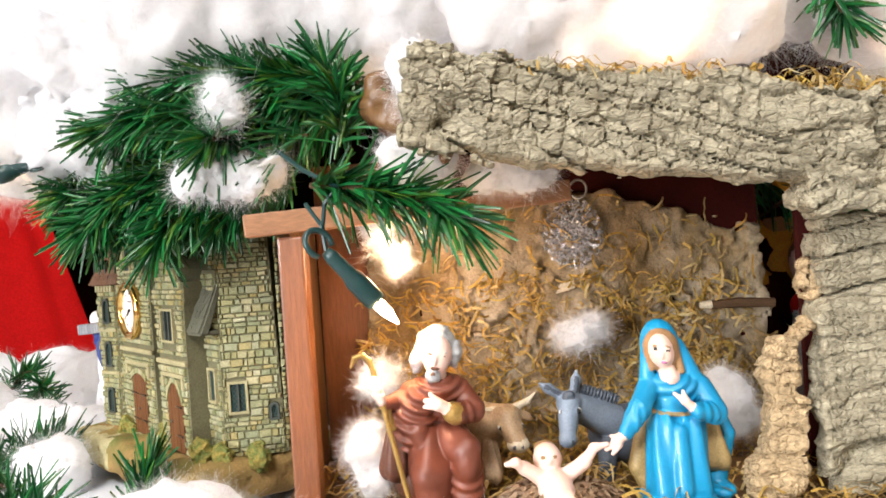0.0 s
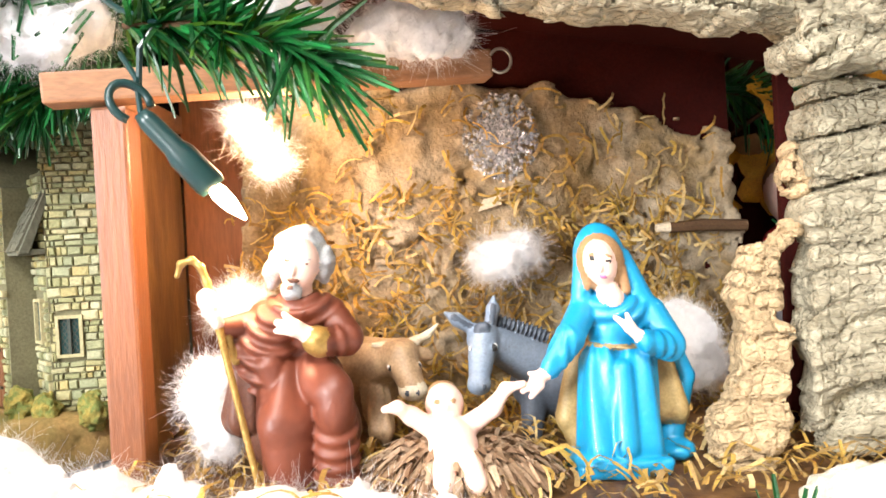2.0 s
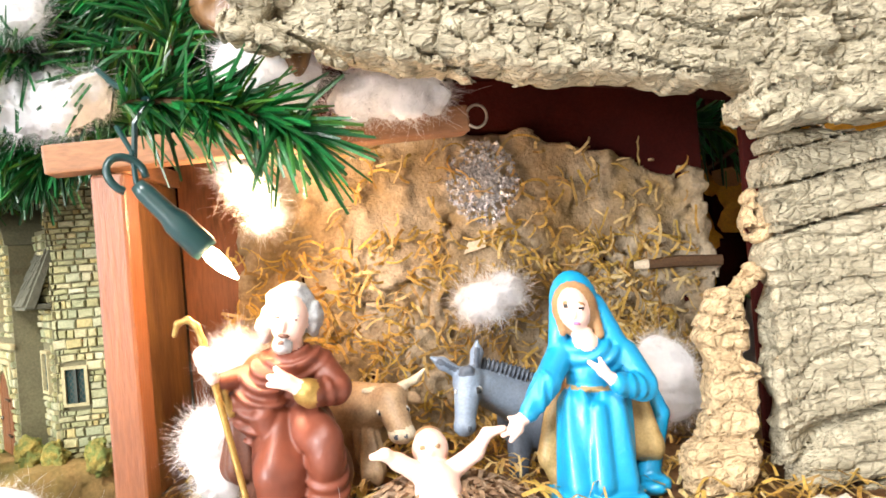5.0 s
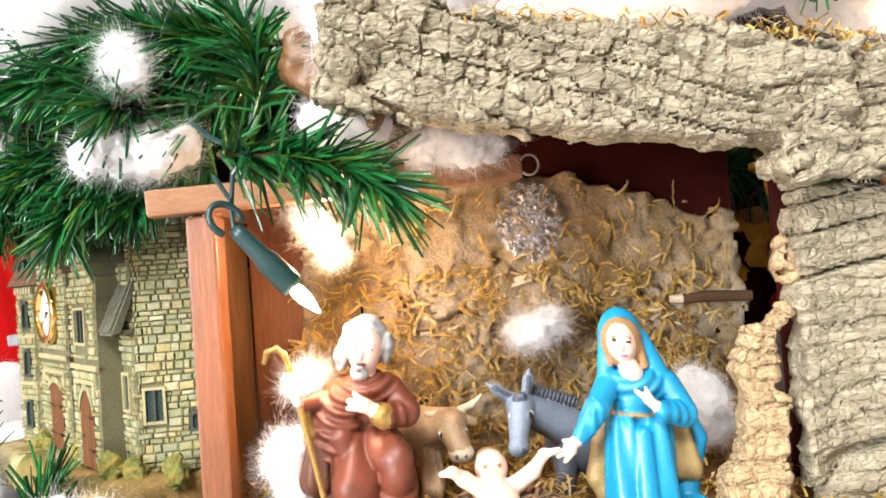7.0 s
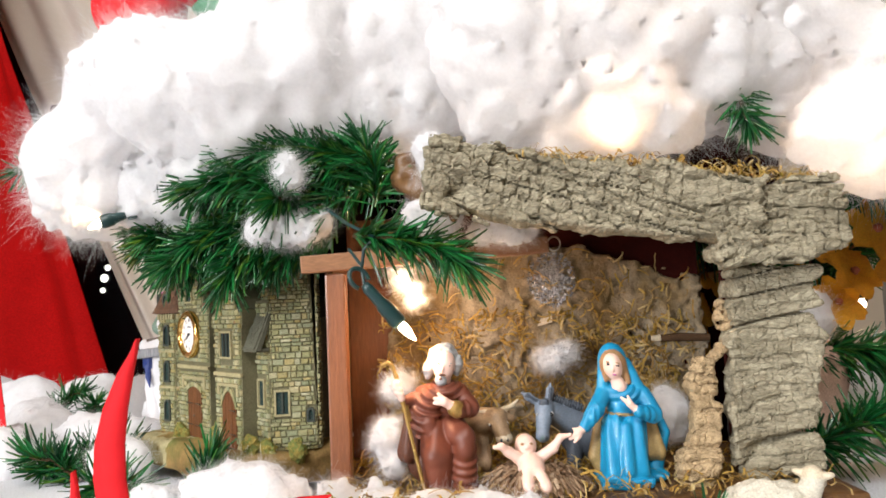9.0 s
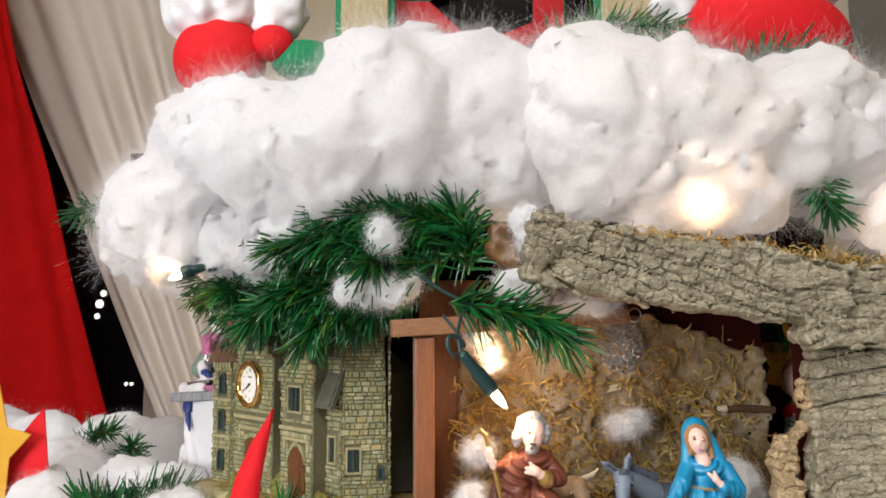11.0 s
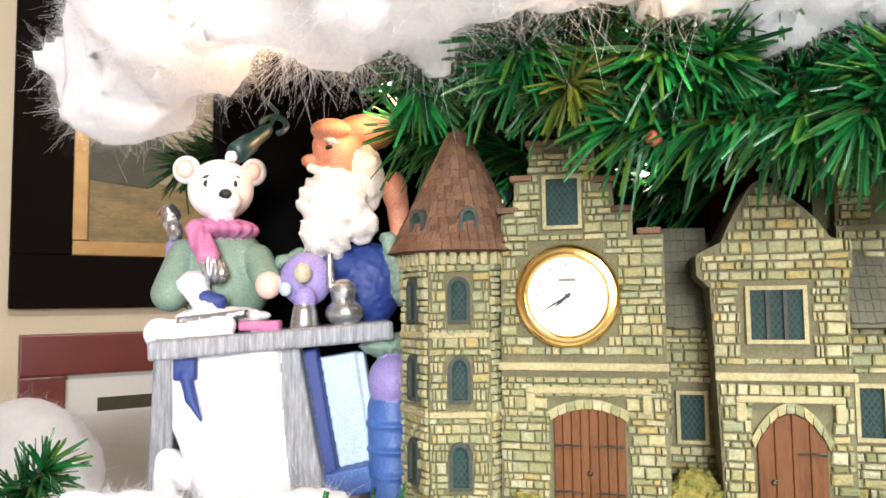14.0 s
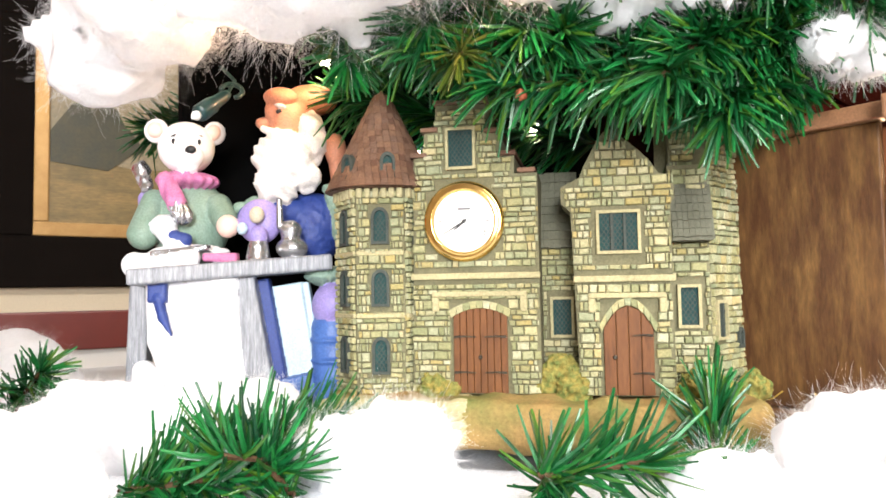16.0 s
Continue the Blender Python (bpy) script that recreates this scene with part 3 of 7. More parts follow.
def lay(m, width, height, inside, low=0.0022, high=0.0042, long=0.0075):
    """Courses of rough stones on a wall face: m places x along it, y into it, z up."""
    def fits(xa, ll, za, hh):
        return all(inside(xa + ll * px, za + hh * pz) for px in (0.1, 0.5, 0.9) for pz in (0.12, 0.88))

    z = 0.0
    while z < height:
        h = rng.choice((low, low * 1.15, (low + high) / 2, high)) * rng.uniform(0.92, 1.08)
        x = rng.uniform(-0.003, 0)
        while x < width:
            l = rng.uniform(0.6, 1.0) ** 1.5 * long
            if rng.random() < 0.25:
                l *= 0.55
            for xs, ls in (((x, l),) if fits(x, l, z, h) else [(x + l * k / 3, l / 3) for k in range(3) if fits(x + l * k / 3, l / 3, z, h)]):
                STONES.append((m @ Matrix.Translation((xs + ls / 2, 0, z + h / 2)) @ Matrix.Rotation(radians(rng.uniform(-4.5, 4.5)), 4, "Y"), ls - 0.0004, (h - 0.0004) * rng.uniform(0.9, 1.0)))
            x += l
        z += h


def window(m, w, h, arched=False, lights=1):
    """A small leaded window set on a wall face; m as in lay(), at the middle of its foot."""
    frame_ob = hang("window", None, castle, "", m)
    b = 0.0013
    top = [(w / 2 * math.cos(a), h - w / 2 + w / 2 * math.sin(a) * 1.35) for a in np.linspace(0, math.pi, 9)] if arched else [(w / 2, h), (-w / 2, h)]
    outline = [(-w / 2, 0), (w / 2, 0)] + top
    part("pane", slab(outline, -0.0006, 0.002), M["pane"], frame_ob, "dark blue-green leaded pane")
    centre = (0, h / 2)
    ring = bmesh.new()
    big = [(centre[0] + (x - centre[0]) * (1 + 2 * b / w), centre[1] + (z - centre[1]) * (1 + 2 * b / h)) for x, z in outline]
    inner = [[ring.verts.new((x, y, z)) for x, z in outline] for y in (-0.0020, 0.0008)]
    outer = [[ring.verts.new((x, y, z)) for x, z in big] for y in (-0.0020, 0.0008)]
    n = len(outline)
    for k in range(n):
        j = (k + 1) % n
        ring.faces.new((outer[0][k], outer[0][j], inner[0][j], inner[0][k]))
        ring.faces.new((inner[0][k], inner[0][j], inner[1][j], inner[1][k]))
        ring.faces.new((outer[0][j], outer[0][k], outer[1][k], outer[1][j]))
    bmesh.ops.recalc_face_normals(ring, faces=ring.faces[:])
    part("frame", ring, M["lead"] if arched else M["ledge"], frame_ob)
    bars = bmesh.new()
    step = 0.0019
    k = -int(h / step) - 3
    while k * step < w + h:
        for way in (1, -1):
            for s in range(8):
                c = k * step
                za, zb = h * s / 8, h * (s + 1) / 8
                xa, xb = (-w / 2 + c + za * way * 0.8 + (h if way < 0 else -0) * 0), 0
                xa = -w / 2 + c + way * 0.7 * za
                xb = -w / 2 + c + way * 0.7 * zb
                lim = w / 2 if not arched or zb < h - w / 2 else w / 2 * 0.6
                if -lim < xa < lim and -lim < xb < lim:
                    q = [bars.verts.new(p) for p in ((xa - 0.0002, -0.0009, za), (xa + 0.0002, -0.0009, za), (xb + 0.0002, -0.0009, zb), (xb - 0.0002, -0.0009, zb))]
                    bars.faces.new(q)
        k += 1
    part("lead_lattice", bars, M["lead"], frame_ob, "thin lead lattice")
    for k in range(1, lights):
        x = -w / 2 + w * k / lights
        part("mullion", box(x - 0.0006, x + 0.0006, -0.0019, 0.0, 0, h), M["lead"], frame_ob)
    return frame_ob


def wooden_door(m, w, h, rise, leaves):
    d = hang("door", None, castle, "red-brown plank door with iron hinges", m)
    n = 4 * leaves
    for k in range(n):
        a, b = -w / 2 + w * k / n, -w / 2 + w * (k + 1) / n
        def crown(x):
            return h - rise * (2 * x / w) ** 2
        part("plank", slab([(a + 0.0001, 0), (b - 0.0001, 0), (b - 0.0001, crown(b)), (a + 0.0001, crown(a))], -0.0010 - 0.0003 * rng.random(), 0.002, 0.0002), M["door"], d)
    for z in (h * 0.24, h * 0.66):
        for side in ((-1, 1) if leaves == 2 else (1,)):
            part("hinge", tube([(side * w * 0.48, -0.0017, z), (side * w * 0.30, -0.0019, z + 0.0003), (side * w * 0.08, -0.0016, z)], [0.0006, 0.0004, 0.0003], 6), M["iron"], d, "dark iron strap hinge")
    part("handle", lathe(((0.0004, 0), (0.0010, 0.0004), (0.0004, 0.0010)), 8, pose(-w * 0.28 if leaves == 1 else 0, -0.0012, h * 0.42, 90)), M["iron"], d, "small dark ring handle")
    m2 = 9
    for k in range(m2):
        xa, xb = -w / 2 - 0.001 + (w + 0.002) * k / m2, -w / 2 - 0.001 + (w + 0.002) * (k + 1) / m2
        za, zb = h - rise * (2 * xa / w) ** 2, h - rise * (2 * xb / w) ** 2
        arch = bmesh.new()
        vs = [arch.verts.new(p) for p in ((xa + 0.0002, -0.0017, za), (xb - 0.0002, -0.0017, zb), (xb * 1.06, -0.0017, zb + 0.0032), (xa * 1.06, -0.0017, za + 0.0032))]
        f = arch.faces.new(vs)
        ex = bmesh.ops.extrude_face_region(arch, geom=[f])["geom"]
        for v in ex:
            if isinstance(v, bmesh.types.BMVert):
                v.co.y = 0.001
        bmesh.ops.recalc_face_normals(arch, faces=arch.faces[:])
        part("arch_stone", arch, M["stone"], d, "pale wedge-shaped arch stone")


def wall_face(name, outline, y, thick, holes=(), long=0.0075):
    """An upright wall with a cut outline (x, z), its front at y, faced with stones but for the holes (x0, x1, z0, z1)."""
    part(name, slab(outline, y, y + thick), M["mortar"], castle, "moulded stone wall with dark joints")
    pts = np.array(outline)

    def inside(px, pz):
        for a, b, c, d in holes:
            if a < px < b and c < pz < d:
                return False
        hit = False
        for (ax, az), (bx, bz) in zip(pts, np.roll(pts, -1, axis=0)):
            if (az > pz) != (bz > pz) and px < (bx - ax) * (pz - az) / (bz - az) + ax:
                hit = not hit
        return hit
    lo, hi = pts.min(0), pts.max(0)
    lay(Matrix.Translation((lo[0], y, lo[1])), hi[0] - lo[0], hi[1] - lo[1], lambda px, pz: inside(px + lo[0], pz + lo[1]), long=long)


# base with its rocky edge
base_forms = [("earth", ruffled(block((0.028, 0.030, -0.011), (0.094, 0.050, 0.0105), 0.006), 0.0022, 0.012, 3)),
              ("ledge", ruffled(block((-0.030, -0.010, -0.010), (0.033, 0.012, 0.009), 0.004), 0.0012, 0.006, 5))]
v, q, mats, slots = moulded(base_forms, (-0.075, -0.035, -0.028), (0.13, 0.09, 0.004), 0.0016, 0.004)
hang("base", mesh_of("base", v, q, mats, slots, True), castle, "rocky earth-coloured base with moss")

# clock gable: stepped top
G1 = [(-0.0245, 0.0), (0.0325, 0.0), (0.0325, 0.0965), (0.0225, 0.0965), (0.0225, 0.1045), (0.0165, 0.1045), (0.0160, 0.1150), (0.0105, 0.1150), (0.0100, 0.1285),
      (-0.0125, 0.1290), (-0.0130, 0.1170), (-0.0180, 0.1165), (-0.0185, 0.1060), (-0.0230, 0.1050)]
wall_face("gable_wall", G1, 0.0, 0.040, holes=((-0.0065, 0.0190, -0.01, 0.0415), (-0.0085, 0.0055, 0.0985, 0.1195), (-0.0245, 0.0325, 0.0500, 0.0535), (-0.0125, 0.0125, 0.0590, 0.0928), (-0.0165, 0.0165, 0.0650, 0.0868)))
part("string_course", box(-0.0245, 0.0330, -0.0022, 0.0, 0.0502, 0.0530, 0.0006), M["ledge"], castle)
for a, b, c, d in ((-0.0150, 0.0270, 0.0425, 0.0448), (-0.0150, -0.0120, 0.0360, 0.0425), (0.0240, 0.0270, 0.0360, 0.0425)):
    part("hood_mould", box(a, b, -0.0024, 0.0, c, d, 0.0006), M["ledge"], castle)
for sx, sz in ((-0.0205, 0.1055), (-0.0155, 0.1168), (-0.0012, 0.1290), (0.0133, 0.1152), (0.0195, 0.1047), (0.0278, 0.0967)):
    wdt = 0.0125 if sx == -0.0012 else 0.0040
    part("coping_stone", box(sx - wdt, sx + wdt, -0.0016, 0.040, sz, sz + 0.0022, 0.0006), M["tile"], castle)
wooden_door(pose(0.0062, -0.0002, 0.0005), 0.0240, 0.0370, 0.0035, 2)
window(pose(-0.0012, -0.0002, 0.1005), 0.0110, 0.0165)

# turret: six-sided, three rows of narrow windows
TC = Vector((-0.0420, 0.0145))
TR = 0.0188
for k in range(6):
    a = radians(-90 + 12 + 60 * (k - 1))
    nrm = Vector((math.cos(a), math.sin(a)))
    side = Vector((-nrm.y, nrm.x))
    w = TR * 2 * math.tan(radians(30))
    mid = TC + nrm * TR
    face_m = Matrix(((side.x, -nrm.x, 0, mid.x), (side.y, -nrm.y, 0, mid.y), (0, 0, 1, 0), (0, 0, 0, 1)))
    part("turret_wall", slab([(-w / 2, 0), (w / 2, 0), (w / 2, 0.092), (-w / 2, 0.092)], 0, 0.008), M["mortar"], castle, m=face_m)
    if k > 2:
        continue
    holes = []
    for zz in (0.010, 0.040, 0.068):
        window(face_m @ Matrix.Translation((0, 0.0002, zz)), 0.0054, 0.0130, True)
        holes.append((-0.0042, 0.0042, zz - 0.0015, zz + 0.0150))
    lay(face_m @ Matrix.Translation((-w / 2, 0, 0)), w, 0.090, lambda px, pz, ww=w, hh=tuple(holes): 0.0 < px < ww and not any(a0 < px - ww / 2 < b0 and c0 < pz < d0 for a0, b0, c0, d0 in hh), long=0.0065)
    for zz in (0.0335, 0.0615):
        part("turret_band", slab([(-w / 2, zz), (w / 2, zz), (w / 2, zz + 0.0022), (-w / 2, zz + 0.0022)], -0.0016, 0.0, 0.0004), M["ledge"], castle, m=face_m)
    for j in range(6):
        x = -w / 2 + w * (j + 0.5) / 6
        part("corbel", box(x - 0.0013, x + 0.0013, -0.0026, 0.0, 0.0875, 0.0925, 0.0008), M["ledge"], castle, m=face_m)
shingles_v, shingles_f = [], []
rows = 15
for r in range(rows):
    z = 0.0925 + 0.046 * r / rows
    rad = 0.0265 * (1 - 0.86 * r / rows) + 0.0006
    n = max(8, int(2 * math.pi * rad / 0.0034))
    for j in range(n):
        a = 2 * math.pi * (j + 0.5 * (r % 2)) / n
        da = math.pi / n * 0.92
        hgt = 0.046 / rows * 1.25
        r2 = rad - 0.0019
        lift = rng.uniform(0, 0.0004)
        b = len(shingles_v)
        for rr, zz in ((rad + lift, z), (r2, z + hgt), (rad - 0.002, z)):
            for s in (-da, da):
                shingles_v.append((TC.x + rr * math.cos(a + s), TC.y + rr * math.sin(a + s), zz))
        shingles_f += [(b, b + 1, b + 3, b + 2), (b, b + 4, b + 5, b + 1)]
hang("roof_shingles", mesh_of("roof_shingles", shingles_v, shingles_f, [M["tile"]]), castle, "brown-red shingled turret roof", kind="stuff")
part("turret_roof", lathe(((0.0255, 0.0920), (0.024, 0.0930), (0.003, 0.1385), (0.0005, 0.1420)), 24, Matrix.Translation((TC.x, TC.y, 0))), M["tile"], castle)
for a in (-118, -68, -18):
    d = Vector((math.cos(radians(a)), math.sin(radians(a))))
    dm = Matrix(((-d.y, -d.x, 0, TC.x + d.x * 0.0205), (d.x, -d.y, 0, TC.y + d.y * 0.0205), (0, 0, 1, 0.0965), (0, 0, 0, 1)))
    part("dormer", slab([(-0.0042, 0), (0.0042, 0), (0.0042, 0.0075), (0, 0.0125), (-0.0042, 0.0075)], -0.0008, 0.012, 0.0004), M["tile"], castle, m=dm)
    window(dm @ Matrix.Translation((0, -0.0009, 0.0012)), 0.0042, 0.0080, True)

# recessed link between the gables
wall_face("link_wall", [(0.030, 0), (0.050, 0), (0.050, 0.066), (0.030, 0.066)], 0.020, 0.02, holes=((0.0350, 0.0475, 0.0225, 0.0430),), long=0.006)
window(pose(0.0412, 0.0198, 0.0245), 0.0082, 0.0160)

# the second gable with curved shoulders
G2 = [(0.0490, 0.0), (0.0880, 0.0), (0.0880, 0.0800), (0.0895, 0.0830), (0.0895, 0.0925), (0.0835, 0.0935)]
G2 += [(0.0650 + 0.0185 * (1 - s) ** 1.0, 0.0935 + 0.0192 * s ** 0.75) for s in (0.2, 0.4, 0.6, 0.8, 0.95)]
G2 += [(0.0640, 0.1132), (0.0615, 0.1124)]
G2 += [(0.0600 - 0.0105 * (1 - s), 0.0895 + 0.0218 * s ** 0.8) for s in (0.9, 0.7, 0.5, 0.3, 0.1)]
G2 += [(0.0425, 0.0890), (0.0425, 0.0820), (0.0465, 0.0780)]
wall_face("gable_wall", G2, -0.002, 0.045, holes=((0.0580, 0.0805, -0.01, 0.0420), (0.0555, 0.0770, 0.0580, 0.0800), (0.048, 0.089, 0.0475, 0.0505)))
part("string_course", box(0.0470, 0.0890, -0.0042, -0.002, 0.0478, 0.0505, 0.0006), M["ledge"], castle)
for a, b, c, d in ((0.0530, 0.0850, 0.0410, 0.0432), (0.0530, 0.0560, 0.0350, 0.0410), (0.0820, 0.0850, 0.0350, 0.0410)):
    part("hood_mould", box(a, b, -0.0044, -0.002, c, d, 0.0006), M["ledge"], castle)
window(pose(0.0663, -0.0022, 0.0610), 0.0158, 0.0160, lights=3)
wooden_door(pose(0.0692, -0.0022, 0.0005), 0.0205, 0.0375, 0.0095, 1)

# roofs of the link and the wing: rows of rough slates
def slate_roof(m, width, depth, rise, rows, tilt_gap=0.0):
    roof = hang("roof", None, castle, "grey rough slate roof", m)
    n = 7
    one = bpy.data.meshes.new("slate")
    bm = box(-0.5, 0.5, -0.5, 0.5, -0.5, 0.5)
    bm.to_mesh(one)
    bm.free()
    one.materials.append(M["slate"])
    for r in range(rows):
        for j in range(n):
            xa, xb = width * j / n, width * (j + 1) / n
            c = Matrix.Translation(((xa + xb) / 2, depth * (r + 0.5) / rows, rise * (r + 0.5) / rows + rng.uniform(0, 0.0006))) @ Matrix.Rotation(math.atan2(rise, depth) - 0.10, 4, "X")
            hang("slate", one, roof, m=c @ Matrix.Diagonal((xb - xa - 0.0001, math.hypot(depth, rise) / rows * 1.25, 0.0012, 1)))


slate_roof(pose(0.0310, 0.0165, 0.0640), 0.0180, 0.016, 0.036, 9)
part("roof_core", slab([(0.0250, 0), (0.0900, 0), (0.0900, 0.085), (0.0600, 0.100), (0.0250, 0.085)], 0.041, 0.085), M["slate"], castle)

# wing: a short front beside the gable, then a wall turned back with its tall tower
wall_face("wing_wall", [(0.0880, 0), (0.1045, 0), (0.1045, 0.098), (0.0880, 0.098)], 0.0090, 0.030, holes=((0.0895, 0.1015, 0.0270, 0.0480),))
window(pose(0.0955, 0.0088, 0.0290), 0.0072, 0.0160)
part("tower_block", box(0.0890, 0.1045, 0.0135, 0.040, 0.0980, 0.1195, 0.0008), M["mortar"], castle)
lay(Matrix.Translation((0.0890, 0.0135, 0.0980)), 0.0155, 0.0210, lambda px, pz: 0.0 < px < 0.0155 and pz < 0.021)
slate_roof(pose(0.0885, -0.0010, 0.0660), 0.0160, 0.0145, 0.0330, 9)
part("eaves_beam", box(0.0882, 0.1050, -0.0012, 0.0090, 0.0645, 0.0668, 0.0005), M["slate"], castle)
part("roof_end", slab([(-0.0012, 0.0650), (0.0135, 0.0990), (0.0135, 0.0930), (0.0030, 0.0650)], 0.0, 0.0016, 0.0003), M["slate"], castle, m=Matrix.Translation((0.1056, 0, 0)) @ Matrix.Rotation(radians(90), 4, "Z"))
wing = pose(0.1040, 0.0090, 0.0, 0, 0, 56)
WL = 0.0310
part("wing_wall", slab([(0.0, 0.0), (WL, 0.0), (WL - 0.0030, 0.1190), (0.0, 0.1195)], 0.0, 0.024), M["mortar"], castle, "moulded stone wall with dark joints", wing)
wing_holes = ((0.0030, 0.0130, 0.0215, 0.0400), (0.0235, 0.0285, 0.0180, 0.0260))


def in_wing(px, pz):
    return 0.0003 < px < WL - 0.0030 * pz / 0.119 and pz < 0.1185 and not any(a < px < b and c < pz < d for a, b, c, d in wing_holes)


lay(wing, WL, 0.119, in_wing)
lay(wing @ Matrix.Translation((WL - 0.0001, 0, 0)) @ Matrix.Rotation(radians(88), 4, "Z"), 0.024, 0.118, lambda px, pz: 0 < px < 0.0235)
window(wing @ Matrix.Translation((0.0080, -0.0002, 0.0235)), 0.0078, 0.0145, lights=2)
window(wing @ Matrix.Translation((0.0260, -0.0002, 0.0190)), 0.0026, 0.0060, True)
part("tower_cap", box(-0.0008, WL - 0.0022, -0.0012, 0.025, 0.1192, 0.1212, 0.0006), M["ledge"], castle, m=wing)
part("back_block", box(0.0, WL - 0.004, 0.0242, 0.045, 0, 0.10), M["mortar"], castle, m=wing)

# shrubs moulded against the walls
for sx, sy, sz, r in ((-0.014, -0.004, 0.002, 0.0065), (-0.008, -0.003, 0.001, 0.005), (0.0400, 0.006, 0.006, 0.010), (0.0460, 0.0, 0.002, 0.008), (0.0345, 0.004, 0.002, 0.007),
                      (0.0960, -0.001, 0.003, 0.0075), (0.1060, 0.006, 0.001, 0.007), (0.122, 0.018, 0.001, 0.007)):
    f = [("shrub", ruffled(ruffled(ball((sx, sy, sz), (r, r * 0.7, r * 1.1)), 0.0016, 0.003, 9), 0.0008, 0.0013, 2))]
    v, q, mats, slots = moulded(f, (sx - r * 1.5, sy - r * 1.3, sz - r * 1.5), (sx + r * 1.5, sy + r * 1.3, sz + r * 1.7), 0.0008)
    hang("shrub", mesh_of("shrub", v, q, mats, slots), castle, "moulded green and ochre shrub")

# the clock
clock = hang("clock", None, castle, "round clock with brass rim and white dial", pose(0.0, -0.0006, 0.0759))
face_up = pose(0, 0, 0, 90)
part("rim", lathe(((0.0136, 0.001), (0.0138, 0.0034), (0.0146, 0.0040), (0.0150, 0.0034), (0.0160, 0.0042), (0.0176, 0.0032), (0.0180, 0.0015), (0.0178, -0.001), (0.0136, -0.001)), 64, face_up), M["gold"], clock, "polished brass rim", smooth=True)
part("dial", lathe(((0.0005, 0.0012), (0.0137, 0.0012), (0.0137, 0.0), (0.0005, 0.0)), 48, face_up), M["dial"], clock, "white dial")


def lettering(text, size, mat, parent, m, name="numeral"):
    curve = bpy.data.curves.new("text", "FONT")
    curve.body, curve.size, curve.align_x, curve.align_y, curve.extrude = text, size, "CENTER", "CENTER", 0.00005
    holder = bpy.data.objects.new("text", curve)
    me = bpy.data.meshes.new_from_object(holder)
    bpy.data.objects.remove(holder)
    me.materials.append(mat)
    return hang(name, me, parent, "", m)


for k, roman in enumerate(("XII", "I", "II", "III", "IIII", "V", "VI", "VII", "VIII", "IX", "X", "XI")):
    a = radians(-30 * k)
    r = 0.0106
    lettering(roman, 0.0036, M["ink"], clock, pose(-math.sin(a) * r, -0.00135, math.cos(a) * r, 90) @ Matrix.Rotation(a, 4, "Z") @ Matrix.Diagonal((0.62, 1, 1, 1)))
part("maker_mark", box(-0.0030, 0.0030, -0.00140, -0.00125, 0.0050, 0.0061), M["grey_ink"], clock)
part("small_mark", box(-0.0013, 0.0013, -0.00140, -0.00125, -0.0052, -0.0048), M["grey_ink"], clock)
for turn, length, wide, y in ((-229, 0.0062, 0.00042, -0.0019), (-239, 0.0105, 0.00026, -0.0022)):
    part("clock_hand", slab([(-wide, -0.0015), (wide, -0.0015), (wide * 1.3, length * 0.5), (0.00008, length), (-0.00008, length), (-wide * 1.3, length * 0.5)], y, y + 0.0002), M["ink"], clock,
         m=Matrix.Rotation(-radians(turn), 4, "Y") @ pose(0, 0, 0))
part("hub", lathe(((0.0003, 0.0013), (0.0009, 0.0013), (0.0009, 0.0025), (0.0003, 0.0026)), 12, face_up), M["ink"], clock)

# ---- the stable ----
FLOOR = -0.010
stable = thing("stable", "rustic wooden stable with cork bark roof and straw-covered back wall", "stable", pose(0, 0, 0))
part("floor_board", box(-0.070, 0.215, 0.262, 0.395, TOP, FLOOR - 0.001, 0.003), M["old_wood"], stable)
part("post", box(-0.0600, -0.0485, 0.309, 0.321, FLOOR, 0.1105, 0.0012), M["wood"], stable, "brown corner post")


def upright(name, a, b, z0, z1, thick, mat, label=""):
    d = Vector((b[0] - a[0], b[1] - a[1], 0))
    m = Matrix.Translation((a[0], a[1], 0)) @ Matrix.Rotation(math.atan2(d.y, d.x), 4, "Z")
    return part(name, box(0, d.length, -thick / 2, thick / 2, z0, z1, 0.0008), mat, stable, label, m)


upright("side_board", (-0.0590, 0.3215), (-0.0605, 0.390), FLOOR, 0.1130, 0.004, M["old_wood"], "stained brown side board with worn gilt flecks")
upright("back_board", (-0.0580, 0.3925), (-0.019, 0.3905), FLOOR, 0.150, 0.004, M["wood"], "glossy orange-brown varnished board")
upright("back_board", (-0.018, 0.389), (0.178, 0.386), FLOOR, 0.150, 0.005, M["dark_red"], "dark red back board")
upright("corner_post", (0.1725, 0.331), (0.1785, 0.330), FLOOR, 0.125, 0.005, M["dark_red"], "dark red rear post")
part("beam", box(0, 0.147, -0.006, 0.006, -0.0050, 0.0050, 0.001), M["beam"], stable, "light brown wooden beam", pose(-0.0735, 0.309, 0.1160, 0, -3.0, 10.3))
upright("side_rail", (-0.0610, 0.3165), (-0.0615, 0.390), 0.1132, 0.1205, 0.010, M["beam"])
# roof boards slope down to the right under the bark
rm = pose(0.10, 0.335, 0.150, 0, 9.0, 0)
part("roof_board", box(-0.095, 0.110, -0.050, 0.055, -0.002, 0.002, 0.0005), M["dark_red"], stable, "dark red roof board", rm)


